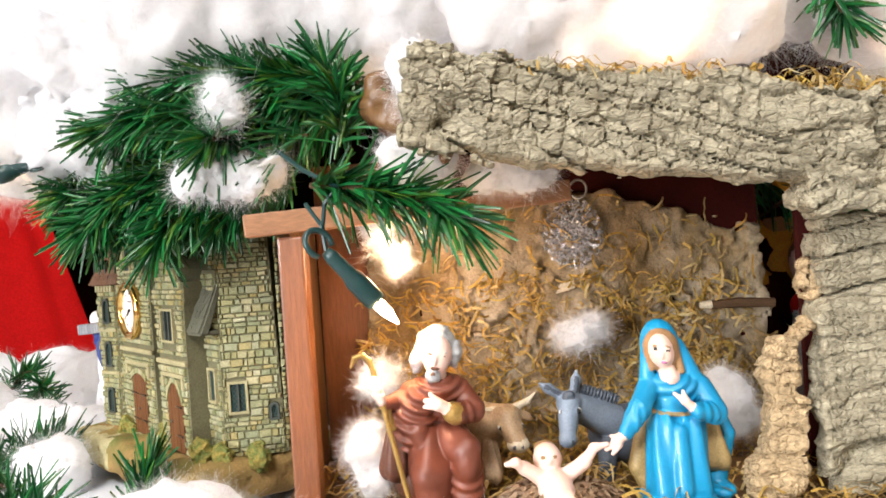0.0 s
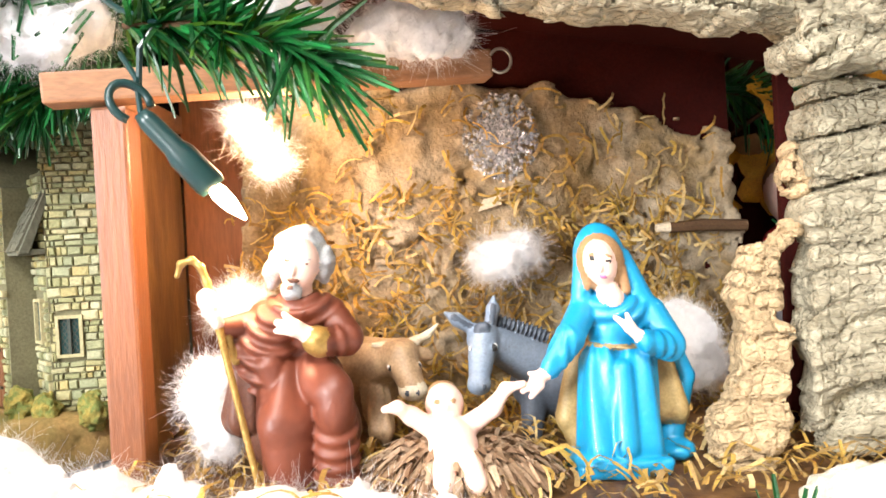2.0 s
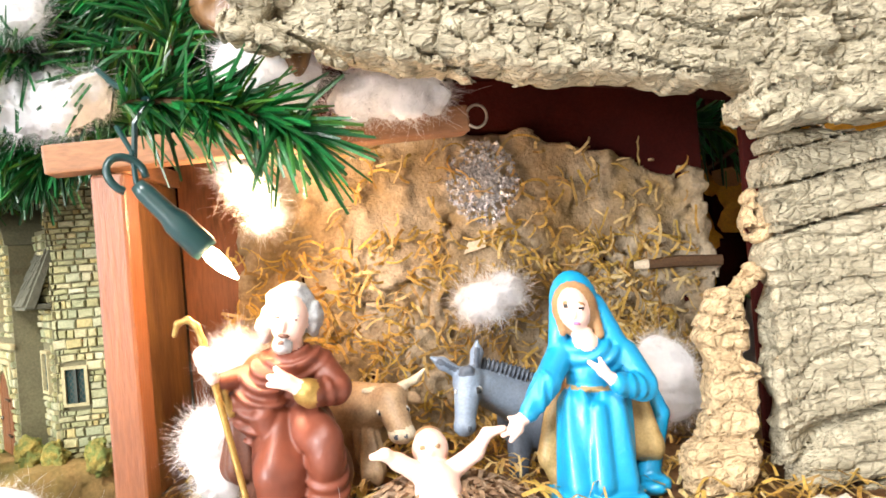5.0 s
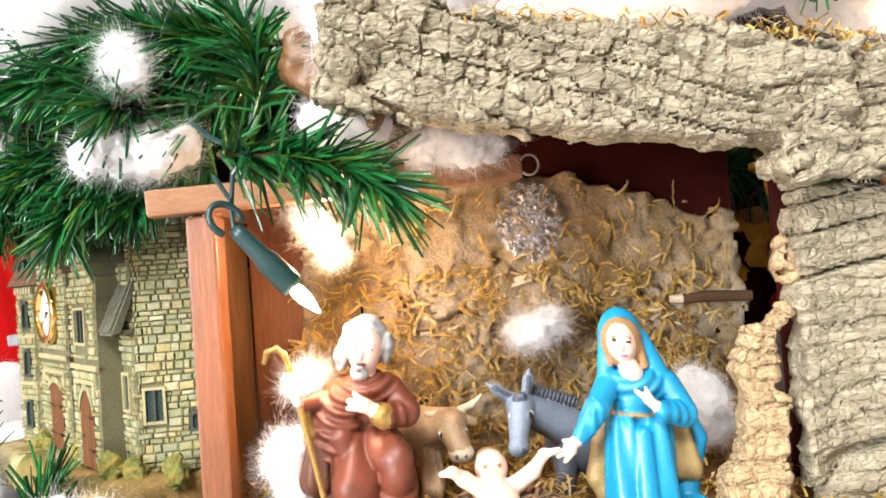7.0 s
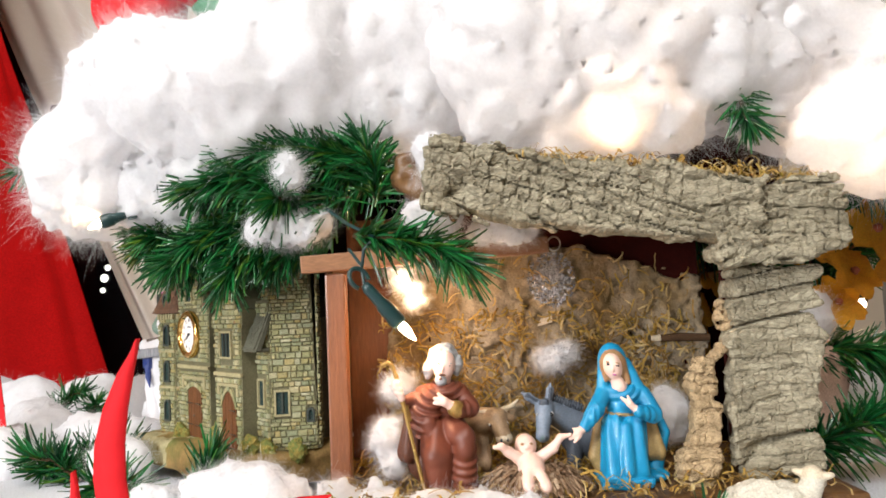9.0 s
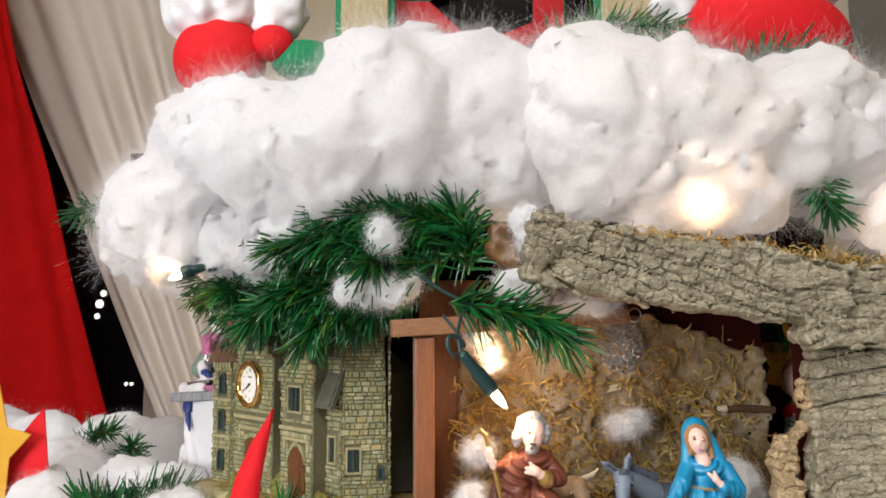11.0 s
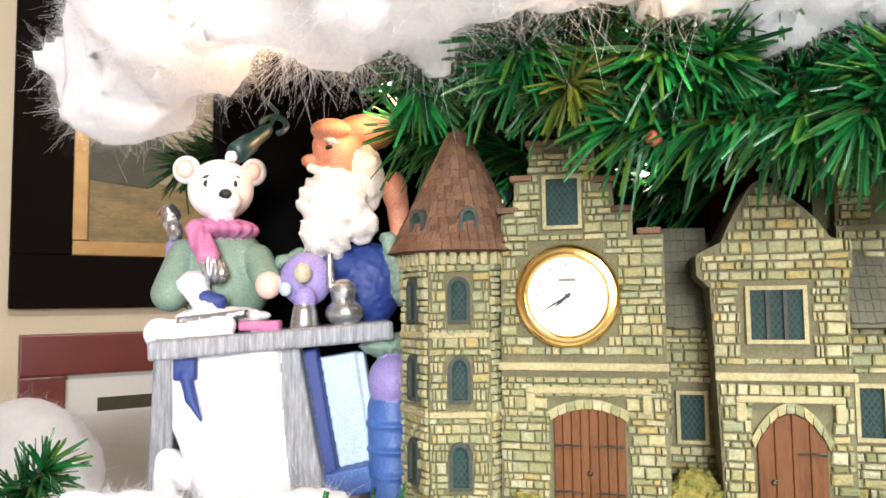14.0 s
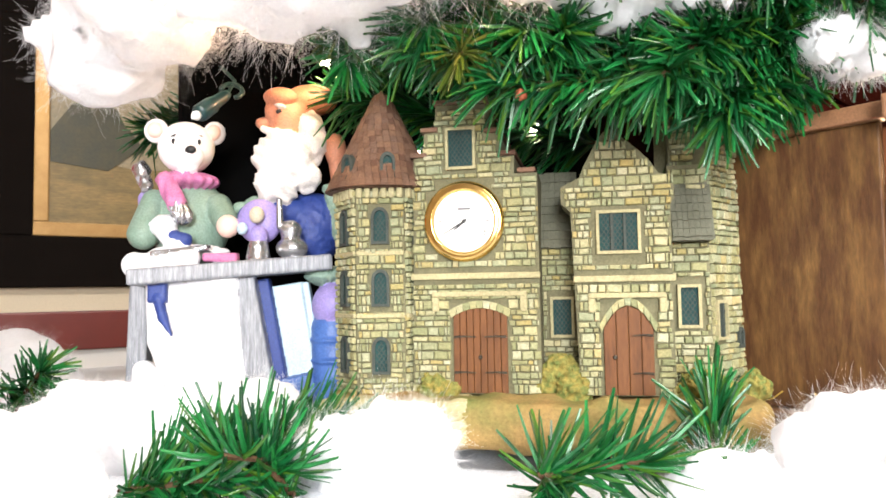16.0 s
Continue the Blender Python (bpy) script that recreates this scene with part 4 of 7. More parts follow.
def bark_form(c, half, turn, curve, seed, long=0.045, courses=0.0068, upright_grain=False):
    """A plate of cork bark: ledges along its length, broken across into uneven blocks, and a few deep splits."""
    body = block(c, half, 0.004, turn)
    m = np.array(Euler([radians(a) for a in turn]).to_matrix())
    cc = np.array(c)

    def chance(a, b):
        return np.mod(np.sin(a * 127.1 + b * 311.7 + seed * 17.3) * 43758.5453, 1.0)

    def d(p):
        q = (p - cc) @ m
        q2 = q.copy()
        q2[:, 1] += curve * q[:, 2] ** 2 + curve * 0.15 * q[:, 0] ** 2
        q2[:, 2] += 0.0045 * wander(q * np.array([1, 0.3, 0]), 0.030, seed + 9) + 0.0030 * wander(q * np.array([1, 0.6, 0]), 0.009, seed + 11) * np.sign(q[:, 2])
        base = body(q2 @ m.T + cc)
        run, rise = (q[:, 2], q[:, 0]) if upright_grain else (q[:, 0], q[:, 2])
        flow = np.stack([run * 0.4, q[:, 1] * 0.3, rise], -1)
        level = (rise + 0.10 * run + 0.0085 * wander(flow, 0.020, seed + 1) + 0.0022 * wander(q, 0.005, seed + 2)) / courses
        row_no = np.floor(level)
        up = level - row_no
        pitch = 0.0062 + 0.0050 * chance(row_no, 3.0)
        place = (run + 0.0014 * wander(q, 0.0045, seed + 3)) / pitch + chance(row_no, 1.0)
        col = np.floor(place)
        over = place - col
        gap_up = np.minimum(up, 1 - up) * courses
        gap_over = np.minimum(over, 1 - over) * pitch
        crack = 0.0032 * np.exp(-(gap_up / 0.00075) ** 2) * (0.35 + 0.65 * chance(row_no, 5.0)) + 0.0024 * np.exp(-(gap_over / 0.0006) ** 2) * chance(row_no, col)
        w1 = wander(np.stack([run * 0.0095 / (2 * long), q[:, 1] * 0.25, rise + 0.18 * run], -1), 0.0125, seed)
        split = 0.0070 * np.exp(-(w1 / 0.05) ** 2)
        lumps = 0.0026 * (chance(row_no, col + 40.0) - 0.5) + 0.0026 * (up - 0.5) + 0.0012 * wander(q, 0.014, seed + 6) + 0.0007 * wander(q, 0.0022, seed + 5)
        return base + (0.55 if upright_grain else 1.0) * (crack - lumps) + split
    return d


def bark_part(name, label, pieces, lo, hi, res=0.00095, mat="bark"):
    v, q, mats, slots = moulded([(mat, p) for p in pieces], lo, hi, res, 0.003)
    hang(name, mesh_of(name, v, q, mats, slots), stable, label)


bark_part("roof_bark", "long slab of rough grey cork bark",
          [bark_form((0.0885, 0.284, 0.1453), (0.089, 0.011, 0.0185), (0, 9.5, 0), 6.0, 21),
           bark_form((0.184, 0.283, 0.1270), (0.036, 0.012, 0.0200), (0, -6, 0), 6.0, 31)],
          (-0.010, 0.255, 0.085), (0.228, 0.305, 0.185))
bark_part("bark_post", "upright slab of rough grey cork bark",
          [bark_form((0.1840, 0.298, 0.046), (0.058, 0.009, 0.0240), (0, 90, 0), 9.0, 41, 0.03, 0.0085, True)],
          (0.150, 0.275, -0.016), (0.219, 0.325, 0.112))
bark_part("bark_post", "narrow tilted strip of pale cork bark",
          [bark_form((0.1400, 0.294, 0.010), (0.024, 0.007, 0.0090), (0, 99, 0), 20.0, 51, 0.02, 0.0066, True), bark_form((0.1480, 0.295, 0.038), (0.018, 0.006, 0.0066), (0, 103, 0), 20.0, 53, 0.02, 0.0066, True), bark_form((0.1555, 0.296, 0.068), (0.020, 0.005, 0.0036), (0, 103, 0), 20.0, 55, 0.02, 0.0066, True)],
          (0.126, 0.275, -0.016), (0.170, 0.31, 0.10), mat="cork")
# rough brown lump at the roof's upper end
lump = [("old_wood", ruffled(limb((-0.008, 0.305, 0.165), (0.012, 0.300, 0.145), 0.012, 0.008), 0.003, 0.008, 4))]
v, q, mats, slots = moulded(lump, (-0.03, 0.285, 0.13), (0.03, 0.325, 0.185), 0.0015)
hang("bark_lump", mesh_of("bark_lump", v, q, mats, slots, True), stable, "dark brown bark end")

# moss and straw glued to the back wall
def wall_cover(p):
    top = 0.127 - 0.30 * np.maximum(0, p[:, 0] - 0.085) ** 1.0 - 0.06 * np.maximum(0, 0.06 - p[:, 0])
    d = np.maximum(np.abs(p[:, 1] - 0.384) - 0.0045, np.maximum(p[:, 2] - top, np.maximum(-0.010 - p[:, 2], np.maximum(-0.030 - p[:, 0], p[:, 0] - 0.176))))
    return d * 0.8 + 0.0030 * wander(p, 0.011, 61) + 0.0016 * wander(p, 0.0045, 62)


v, q = surface(wall_cover, (-0.036, 0.372, -0.014), (0.182, 0.392, 0.135), 0.0014)
hang("moss_lining", mesh_of("moss_lining", v, q, [M["moss"]], smooth=True), stable, "brown and grey dry moss lining")


def curls(count, place, length, width, r, lie=0.5):
    """Curling strips of straw: place(r) gives a point and its normal."""
    verts, faces = [], []
    for _ in range(count):
        p, nrm = place(r)
        nrm = Vector(nrm)
        t = nrm.orthogonal().normalized()
        t.rotate(Matrix.Rotation(r.uniform(0, 6.28), 3, nrm))
        l, w, bend = length * r.uniform(0.4, 1.2), width * r.uniform(0.5, 1.4), r.uniform(-2.6, 2.6)
        pos, n = Vector(p), 5
        b = len(verts)
        for k in range(n + 1):
            up = nrm * (math.sin(math.pi * k / n) * l * 0.22 * r.uniform(0.6, 1.4))
            s = t.cross(nrm)
            s.rotate(Matrix.Rotation(r.uniform(-0.3, 0.3), 3, t))
            verts += [pos + up - s * w / 2, pos + up + s * w / 2]
            t = (t + t.cross(nrm) * (bend / n) + nrm * r.uniform(-0.1, 0.1) * lie).normalized()
            pos = pos + t * (l / n)
        faces += [(b + 2 * k, b + 2 * k + 1, b + 2 * k + 3, b + 2 * k + 2) for k in range(n)]
    return verts, faces


r = random.Random(3)



def on_wall(r):
    while True:
        x, z = r.uniform(-0.034, 0.172), r.uniform(FLOOR, 0.124)
        if z < 0.127 - 0.30 * max(0, x - 0.085) - 0.06 * max(0, 0.06 - x) and r.random() < (1.0 if z < 0.085 - 0.15 * max(0, x - 0.09) else 0.22) * (0.22 + 0.78 * (0.5 + 0.5 * math.sin(x * 190 + 2.0 * math.sin(z * 130)) * math.sin(z * 160 + 1.5 * math.sin(x * 90)) > 0.42)):
            return (x, 0.3785 - abs(r.gauss(0, 0.0012)), z), (r.uniform(-0.3, 0.3), -1, r.uniform(-0.3, 0.3))


v, f = curls(1500, on_wall, 0.012, 0.0010, r)
hang("straw", mesh_of("straw", v, f, [M["straw"]]), stable, "curled golden straw strands", kind="stuff")


def on_floor(r):
    return (r.uniform(-0.055, 0.20), r.uniform(0.262, 0.375), FLOOR + abs(r.gauss(0, 0.002))), (r.uniform(-0.4, 0.4), r.uniform(-0.4, 0.4), 1)


v, f = curls(900, on_floor, 0.016, 0.0011, r)
hang("straw", mesh_of("straw", v, f, [M["straw"]]), stable, "loose straw on the stable floor", kind="stuff")


def on_roof(r):
    x = r.uniform(0.05, 0.215)
    return (x, r.uniform(0.275, 0.300), 0.166 - 0.12 * (x - 0.06) + abs(r.gauss(0, 0.002))), (r.uniform(-0.5, 0.5), -0.3, 1)


v, f = curls(350, on_roof, 0.014, 0.001, r)
hang("straw", mesh_of("straw", v, f, [M["straw"]]), stable, "dry moss strands along the roof edge", kind="stuff")


def on_beam(r):
    s = r.uniform(0.085, 0.140)
    return (-0.0735 + s * 0.984, 0.309 + s * 0.179 + r.uniform(-0.004, 0.004), 0.1215 + s * 0.052), (r.uniform(-0.3, 0.3), -0.2, 1)


v, f = curls(120, on_beam, 0.010, 0.0009, r)
hang("straw", mesh_of("straw", v, f, [M["straw"]]), stable, "dry moss on the beam", kind="stuff")


def frosty(r):
    a, d = r.uniform(0, 6.28), min(abs(r.gauss(0, 0.010)), 0.017)
    return (0.079 + d * math.cos(a) * 0.9, 0.377, 0.104 + d * math.sin(a)), (r.uniform(-0.5, 0.5), -1, r.uniform(-0.5, 0.5))


v, f = curls(900, frosty, 0.0026, 0.0011, r)
hang("frost_glitter", mesh_of("frost_glitter", v, f, [M["frost"]]), stable, "silver glitter flakes", kind="stuff")
part("twig", tube([(0.147, 0.374, 0.062), (0.160, 0.372, 0.0625), (0.178, 0.370, 0.0615)], [0.0022, 0.0026, 0.0024], 8), M["twig"], stable, "short brown twig")
part("twig_end", tube([(0.1415, 0.3742, 0.0622), (0.1472, 0.374, 0.0622)], [0.0016, 0.0024], 8), M["horn"], stable, "pale cut twig end")
part("ring_hook", tube([(0.0745 + 0.0038 * math.cos(a), 0.3270, 0.1235 + 0.0042 * math.sin(a)) for a in np.linspace(-2.4, 2.6, 16)], 0.0005, 6), M["steel"], stable, "small wire hook")
part("wood_chip", slab([(0, 0), (0.010, 0.001), (0.0105, 0.005), (0.003, 0.0045)], 0, 0.001), M["horn"], stable, "pale wood chip", pose(0.068, 0.376, 0.073, 0, -8, 0))

# ---- figurines in the stable ----
def draped(f, depth, centre, pitch):
    """The form f with hanging folds in rings round a point."""
    c = np.array(centre, float)

    def d(p):
        return f(p) + depth * np.sin(2 * np.pi * np.linalg.norm(p - c, axis=1) / pitch)
    return d


def lb(ax, ay, az, bx, by, bz, ra, rb=None):
    """A limb given in millimetres."""
    return limb((ax / 1000, ay / 1000, az / 1000), (bx / 1000, by / 1000, bz / 1000), ra / 1000, (ra if rb is None else rb) / 1000)


def bl(x, y, z, rx, ry, rz, turn=None):
    """An egg-shaped form given in millimetres."""
    return ball((x / 1000, y / 1000, z / 1000), (rx / 1000, ry / 1000, rz / 1000), turn)


mary = [
    # skirt over the kneeling legs, drawn in at the belt
    ("blue", folded(lb(-6.0, -3.5, 31, -8.0, -8.5, 6.5, 6.6, 7.4), 0.00055, 7, (-0.007, -0.002), 1)),
    ("blue", folded(lb(4.2, -3.5, 31, 3.2, -8.5, 6.5, 6.6, 7.4), 0.00055, 7, (0.004, -0.002), 2)),
    ("blue", lb(-1, -8.5, 30, -2, -13.5, 8, 3.4, 4.2)),
    ("blue", bl(-0.5, 0, 40, 8.2, 6.6, 8.0)),
    ("blue", draped(bl(0.2, 0.5, 46.5, 12.6, 7.6, 7.2, (0, 8, 0)), 0.0004, (-0.004, -0.004, 0.056), 0.0038)),
    ("lining", bl(-0.8, -1.2, 36.6, 8.8, 7.2, 1.0, (0, 5, 0))),
    # reaching arm
    ("blue", lb(-10.5, -1, 47.5, -16.5, -9, 40.5, 4.6, 4.4)),
    ("blue", folded(lb(-16.5, -9, 40.5, -23.0, -13, 33.0, 4.4, 3.4), 0.0003, 8, (-0.018, -0.010), 7)),
    ("skin", lb(-23.5, -13.2, 32.2, -28.0, -15, 29.6, 2.2, 2.0)),
    ("skin", lb(-27.5, -15, 29.6, -32.2, -15.6, 26.8, 1.7, 0.9)),
    ("skin", lb(-27.0, -15.5, 28.0, -30.0, -16.6, 25.2, 1.3, 0.8)),
    ("skin", lb(-26.5, -14.0, 31.0, -29.8, -13.6, 31.4, 1.1, 0.7)),
    # arm laid on the chest
    ("blue", lb(11.0, 0, 46.0, 15.0, -4.5, 37.0, 5.0, 4.9)),
    ("blue", folded(lb(15.0, -5, 36.0, 6.0, -11.5, 38.6, 4.8, 3.4), 0.0003, 9, (0.010, -0.006), 8)),
    ("skin", lb(5.0, -12.0, 39.4, 0.8, -12.6, 43.2, 2.0, 1.7)),
    ("skin", lb(0.8, -12.6, 43.2, -3.0, -12.2, 46.4, 1.4, 0.8)),
    ("skin", lb(1.6, -12.6, 43.6, 0.4, -12.2, 47.2, 1.1, 0.7)),
    # hood falling to the shoulders
    ("blue", bl(-3.6, 2.6, 63.5, 8.2, 7.6, 11.6, (0, -6, 0))),
    ("blue", lb(-9.8, 0.2, 63.0, -10.6, -0.6, 51.0, 2.6, 3.2)),
    ("blue", lb(3.4, 1.0, 64.0, 9.0, 0.2, 49.0, 2.6, 4.0)),
    ("hair", bl(-4.3, -1.8, 62.6, 7.2, 5.6, 9.2, (0, -8, 0))),
    ("hair", lb(1.6, -2.5, 60.0, 3.0, -3.2, 53.8, 1.9, 1.5)),
    ("hair", lb(-9.4, -2.5, 60.0, -9.0, -3.0, 55.5, 1.6, 1.2)),
    ("skin", bl(-5.2, -4.6, 62.6, 4.9, 5.0, 7.2, (0, -12, 0))),
    ("skin", lb(-3.8, -3.4, 56.5, -2.0, -3.6, 51.5, 3.0, 3.8)),
    ("skin", bl(-6.2, -9.4, 61.6, 0.7, 1.0, 1.7)),
    ("ink", bl(-8.0, -8.5, 64.0, 1.0, 0.6, 0.4, (0, 8, 0))),
    ("ink", bl(-3.8, -9.0, 63.2, 1.0, 0.6, 0.4, (0, 8, 0))),
    ("hair", bl(-8.1, -8.3, 65.4, 1.3, 0.6, 0.3, (0, -6, 0))),
    ("hair", bl(-3.6, -8.8, 64.7, 1.3, 0.6, 0.3, (0, 20, 0))),
    ("pink", bl(-5.4, -9.3, 58.4, 1.3, 0.5, 0.45, (0, 8, 0))),
    # cloak with its gold lining, open at both sides
    ("lining", folded(lb(11.0, 3.5, 40, 17.0, 3.5, 15, 3.8, 6.0), 0.0006, 7, (0.015, 0.012), 4)),
    ("blue", folded(lb(13.5, 7, 43, 23.5, 7.5, 24, 4.0, 3.6), 0.0004, 7, (0.018, 0.012), 5)),
    ("blue", lb(23.5, 7.5, 24, 17.0, 4.0, 6, 3.4, 4.2)),
    ("blue", ruffled(bl(17.5, 0.0, 2.6, 5.6, 7.0, 3.0), 0.0005, 0.003, 3)),
    ("lining", folded(lb(-10.0, 4, 35, -15.5, 3, 14, 3.4, 4.6), 0.0005, 7, (-0.012, 0.012), 6)),
    ("lining", lb(-15.5, 3, 14, -12.5, 2, 4, 4.0, 3.4)),
    ("lining", lb(-1, 10, 44, -2, 11, 6, 8, 10)),
    ("blue", ruffled(block((-0.003, -0.006, 0.002), (0.0145, 0.0115, 0.0030), 0.002), 0.0008, 0.004, 6)),
]
figure("kneeling_woman_figurine", "kneeling figurine in a bright blue hooded robe with gold lining", "figurine", mary, (-0.035, -0.022, -0.002), (0.032, 0.024, 0.078), 0.00064, pose(0.1035, 0.300, FLOOR), 0.0009)

joseph = [
    ("robe", bl(0, 1, 46, 11.0, 8.0, 11.0)),
    ("robe", lb(-9.0, 0, 51, -14.5, -4, 41, 5.4, 6.0)),
    ("robe", draped(bl(2.0, -1.0, 52.5, 12.5, 8.2, 6.4), 0.00055, (0.002, -0.004, 0.062), 0.0040)),
    # cape hanging from the shoulder in deep rounded folds
    ("robe", draped(bl(-8.2, -6.2, 42.0, 8.0, 5.2, 13.5, (0, 14, 0)), 0.00095, (-0.003, -0.010, 0.058), 0.0046)),
    ("robe", lb(-7.0, -8.5, 37.0, -5.6, -9.5, 31.0, 4.6, 2.6)),
    # arm across the chest
    ("robe", lb(10.5, 0, 51.5, 16.0, -4.5, 44.0, 5.2, 5.2)),
    ("robe", folded(lb(16.0, -5.0, 43.5, 9.5, -10.5, 43.5, 5.0, 4.2), 0.0003, 9, (0.012, -0.006), 3)),
    ("staff", lb(8.9, -10.8, 43.8, 8.0, -11.3, 44.4, 4.5, 4.5)),
    ("skin", lb(7.4, -12.0, 45.0, 2.6, -14.2, 48.6, 2.6, 2.4)),
    ("skin", lb(2.6, -14.4, 48.6, -2.6, -14.8, 50.6, 2.0, 1.1)),
    ("skin", lb(2.4, -14.6, 49.6, -0.6, -14.6, 53.0, 1.6, 0.9)),
    ("skin", lb(1.8, -15.0, 47.8, -3.0, -15.0, 48.2, 1.4, 0.9)),
    # raised knee, lowered knee and the robe behind
    ("robe", folded(lb(5.0, -1, 33, 11.5, -11.5, 29, 8.0, 6.8), 0.0005, 7, (0.006, 0.0), 3)),
    ("robe", bl(12.2, -12.6, 25.0, 5.6, 6.0, 9.0)),
    ("robe", draped(lb(11.8, -9.5, 22, 11.5, -8.0, 2.0, 6.6, 7.0), 0.0004, (0.0125, -0.014, 0.026), 0.0042)),
    ("robe", folded(lb(-2.5, -2, 32, -3.0, -10.5, 20, 8.6, 8.4), 0.0006, 8, (-0.002, 0.0), 4)),
    ("robe", folded(lb(-3.0, -10.0, 20, -2.5, -8.0, 3.0, 8.4, 8.2), 0.0005, 8, (-0.002, 0.004), 5)),
    ("robe_dark", folded(lb(-14.0, 1.0, 43, -18.5, 2.0, 20, 4.6, 6.2), 0.0005, 7, (-0.016, 0.004), 6)),
    ("robe_dark", bl(-1, 8, 14, 19, 11, 16)),
    # head leaning on the shoulder
    ("skin", lb(1.5, -2, 52, 2.6, -3, 60, 3.8, 3.6)),
    ("grey_hair", ruffled(bl(2.6, 0.8, 70.0, 8.8, 8.0, 9.0, (0, 8, 0)), 0.0009, 0.0026, 5)),
    ("grey_hair", ruffled(bl(-5.4, -1.2, 66.0, 2.9, 4.6, 6.2, (0, 10, 0)), 0.0008, 0.0024, 5)),
    ("grey_hair", ruffled(bl(10.4, -0.4, 66.4, 2.6, 4.6, 6.0, (0, 10, 0)), 0.0008, 0.0024, 6)),
    ("skin", bl(3.0, -5.2, 66.6, 5.7, 5.6, 8.2, (4, 14, 0))),
    ("skin", bl(2.0, -10.9, 65.6, 0.8, 1.1, 2.1, (0, 12, 0))),
    ("grey_hair", ruffled(bl(0.8, -8.2, 59.4, 3.0, 2.6, 3.0), 0.0005, 0.0018, 8)),
    ("robe_dark", bl(1.4, -10.4, 62.5, 2.3, 0.7, 0.5, (0, 14, 0))),
    ("robe_dark", bl(0.9, -10.6, 60.4, 1.0, 0.6, 0.7)),
    ("robe_dark", bl(0.4, -9.9, 68.4, 1.2, 0.6, 0.35, (0, 14, 0))),
    ("robe_dark", bl(5.3, -9.7, 67.4, 1.2, 0.6, 0.35, (0, 14, 0))),
    ("grey_hair", bl(0.4, -9.6, 70.0, 1.5, 0.6, 0.35, (0, -4, 0))),
    ("grey_hair", bl(5.7, -9.3, 69.0, 1.5, 0.6, 0.35, (0, 26, 0))),
    # crook and the hand that holds it
    ("staff", lb(-23.0, -12, 63, -9.6, -17.5, 2.0, 1.15, 1.0)),
    ("staff", lb(-23.0, -12, 63, -24.6, -12, 68.0, 1.15, 1.1)),
    ("staff", lb(-24.6, -12, 68, -27.2, -12, 70.2, 1.1, 1.05)),
    ("staff", lb(-27.2, -12, 70.2, -30.4, -12, 69.2, 1.05, 1.0)),
    ("staff", lb(-30.4, -12, 69.2, -31.7, -12, 65.6, 1.0, 0.8)),
    ("skin", lb(-23.4, -13.0, 58.8, -20.4, -13.6, 51.6, 2.7, 2.0)),
    ("skin", lb(-24.0, -14.4, 57.0, -20.6, -15.0, 56.0, 1.2, 1.0)),
    ("skin", lb(-23.2, -14.6, 54.4, -19.8, -15.0, 53.6, 1.2, 1.0)),
    ("staff", lb(-19.6, -10.5, 50.0, -16.8, -9.5, 39.0, 1.9, 1.0)),
    ("robe", lb(-14.0, -3.5, 49, -19.0, -10.0, 49.5, 4.4, 2.8)),
]
figure("kneeling_man_figurine", "kneeling bearded figurine in a brown robe holding a golden staff", "figurine", joseph, (-0.035, -0.021, -0.002), (0.026, 0.024, 0.082), 0.00064, pose(0.0035, 0.300, FLOOR), 0.0009)

baby = [
    ("skin", ball((0, 0, 0.0), (0.0072, 0.0105, 0.0068), (40, 0, 0))),
    ("skin", ball((-0.0010, 0.0085, 0.0115), (0.0058, 0.0060, 0.0062))),
    ("skin", ball((-0.0014, 0.0026, 0.0112), 0.0010)),
    ("hair", ball((-0.0036, 0.0030, 0.0128), (0.0007, 0.0005, 0.0004))),
    ("hair", ball((0.0010, 0.0030, 0.0128), (0.0007, 0.0005, 0.0004))),
    ("skin", limb((-0.005, 0.004, 0.005), (-0.0115, 0.002, 0.0095), 0.0033, 0.0026)),
    ("skin", limb((-0.0115, 0.002, 0.0095), (-0.0155, -0.001, 0.0125), 0.0025, 0.0018)),
    ("skin", limb((-0.0150, -0.001, 0.0125), (-0.0190, -0.002, 0.0122), 0.0016, 0.0011)),
    ("skin", limb((0.005, 0.004, 0.005), (0.0125, 0.002, 0.0100), 0.0033, 0.0026)),
    ("skin", limb((0.0125, 0.002, 0.0100), (0.0165, 0.0, 0.0155), 0.0025, 0.0018)),
    ("skin", limb((0.0165, 0.0, 0.0155), (0.0215, -0.001, 0.0165), 0.0016, 0.0011)),
    ("skin", limb((-0.0030, -0.006, -0.003), (-0.0042, -0.0125, -0.0075), 0.0038, 0.0030)),
    ("skin", limb((0.0032, -0.006, -0.003), (0.0045, -0.0130, -0.0080), 0.0038, 0.0030)),
    ("hair", ball((-0.0010, 0.0125, 0.0150), (0.0046, 0.0038, 0.0034))),
]
figure("infant_figurine", "small pale infant figurine with open arms lying on straw", "figurine", baby, (-0.024, -0.02, -0.016), (0.026, 0.02, 0.024), 0.00058, pose(0.0500, 0.281, 0.0025, -8, 0, 4), 0.0014)

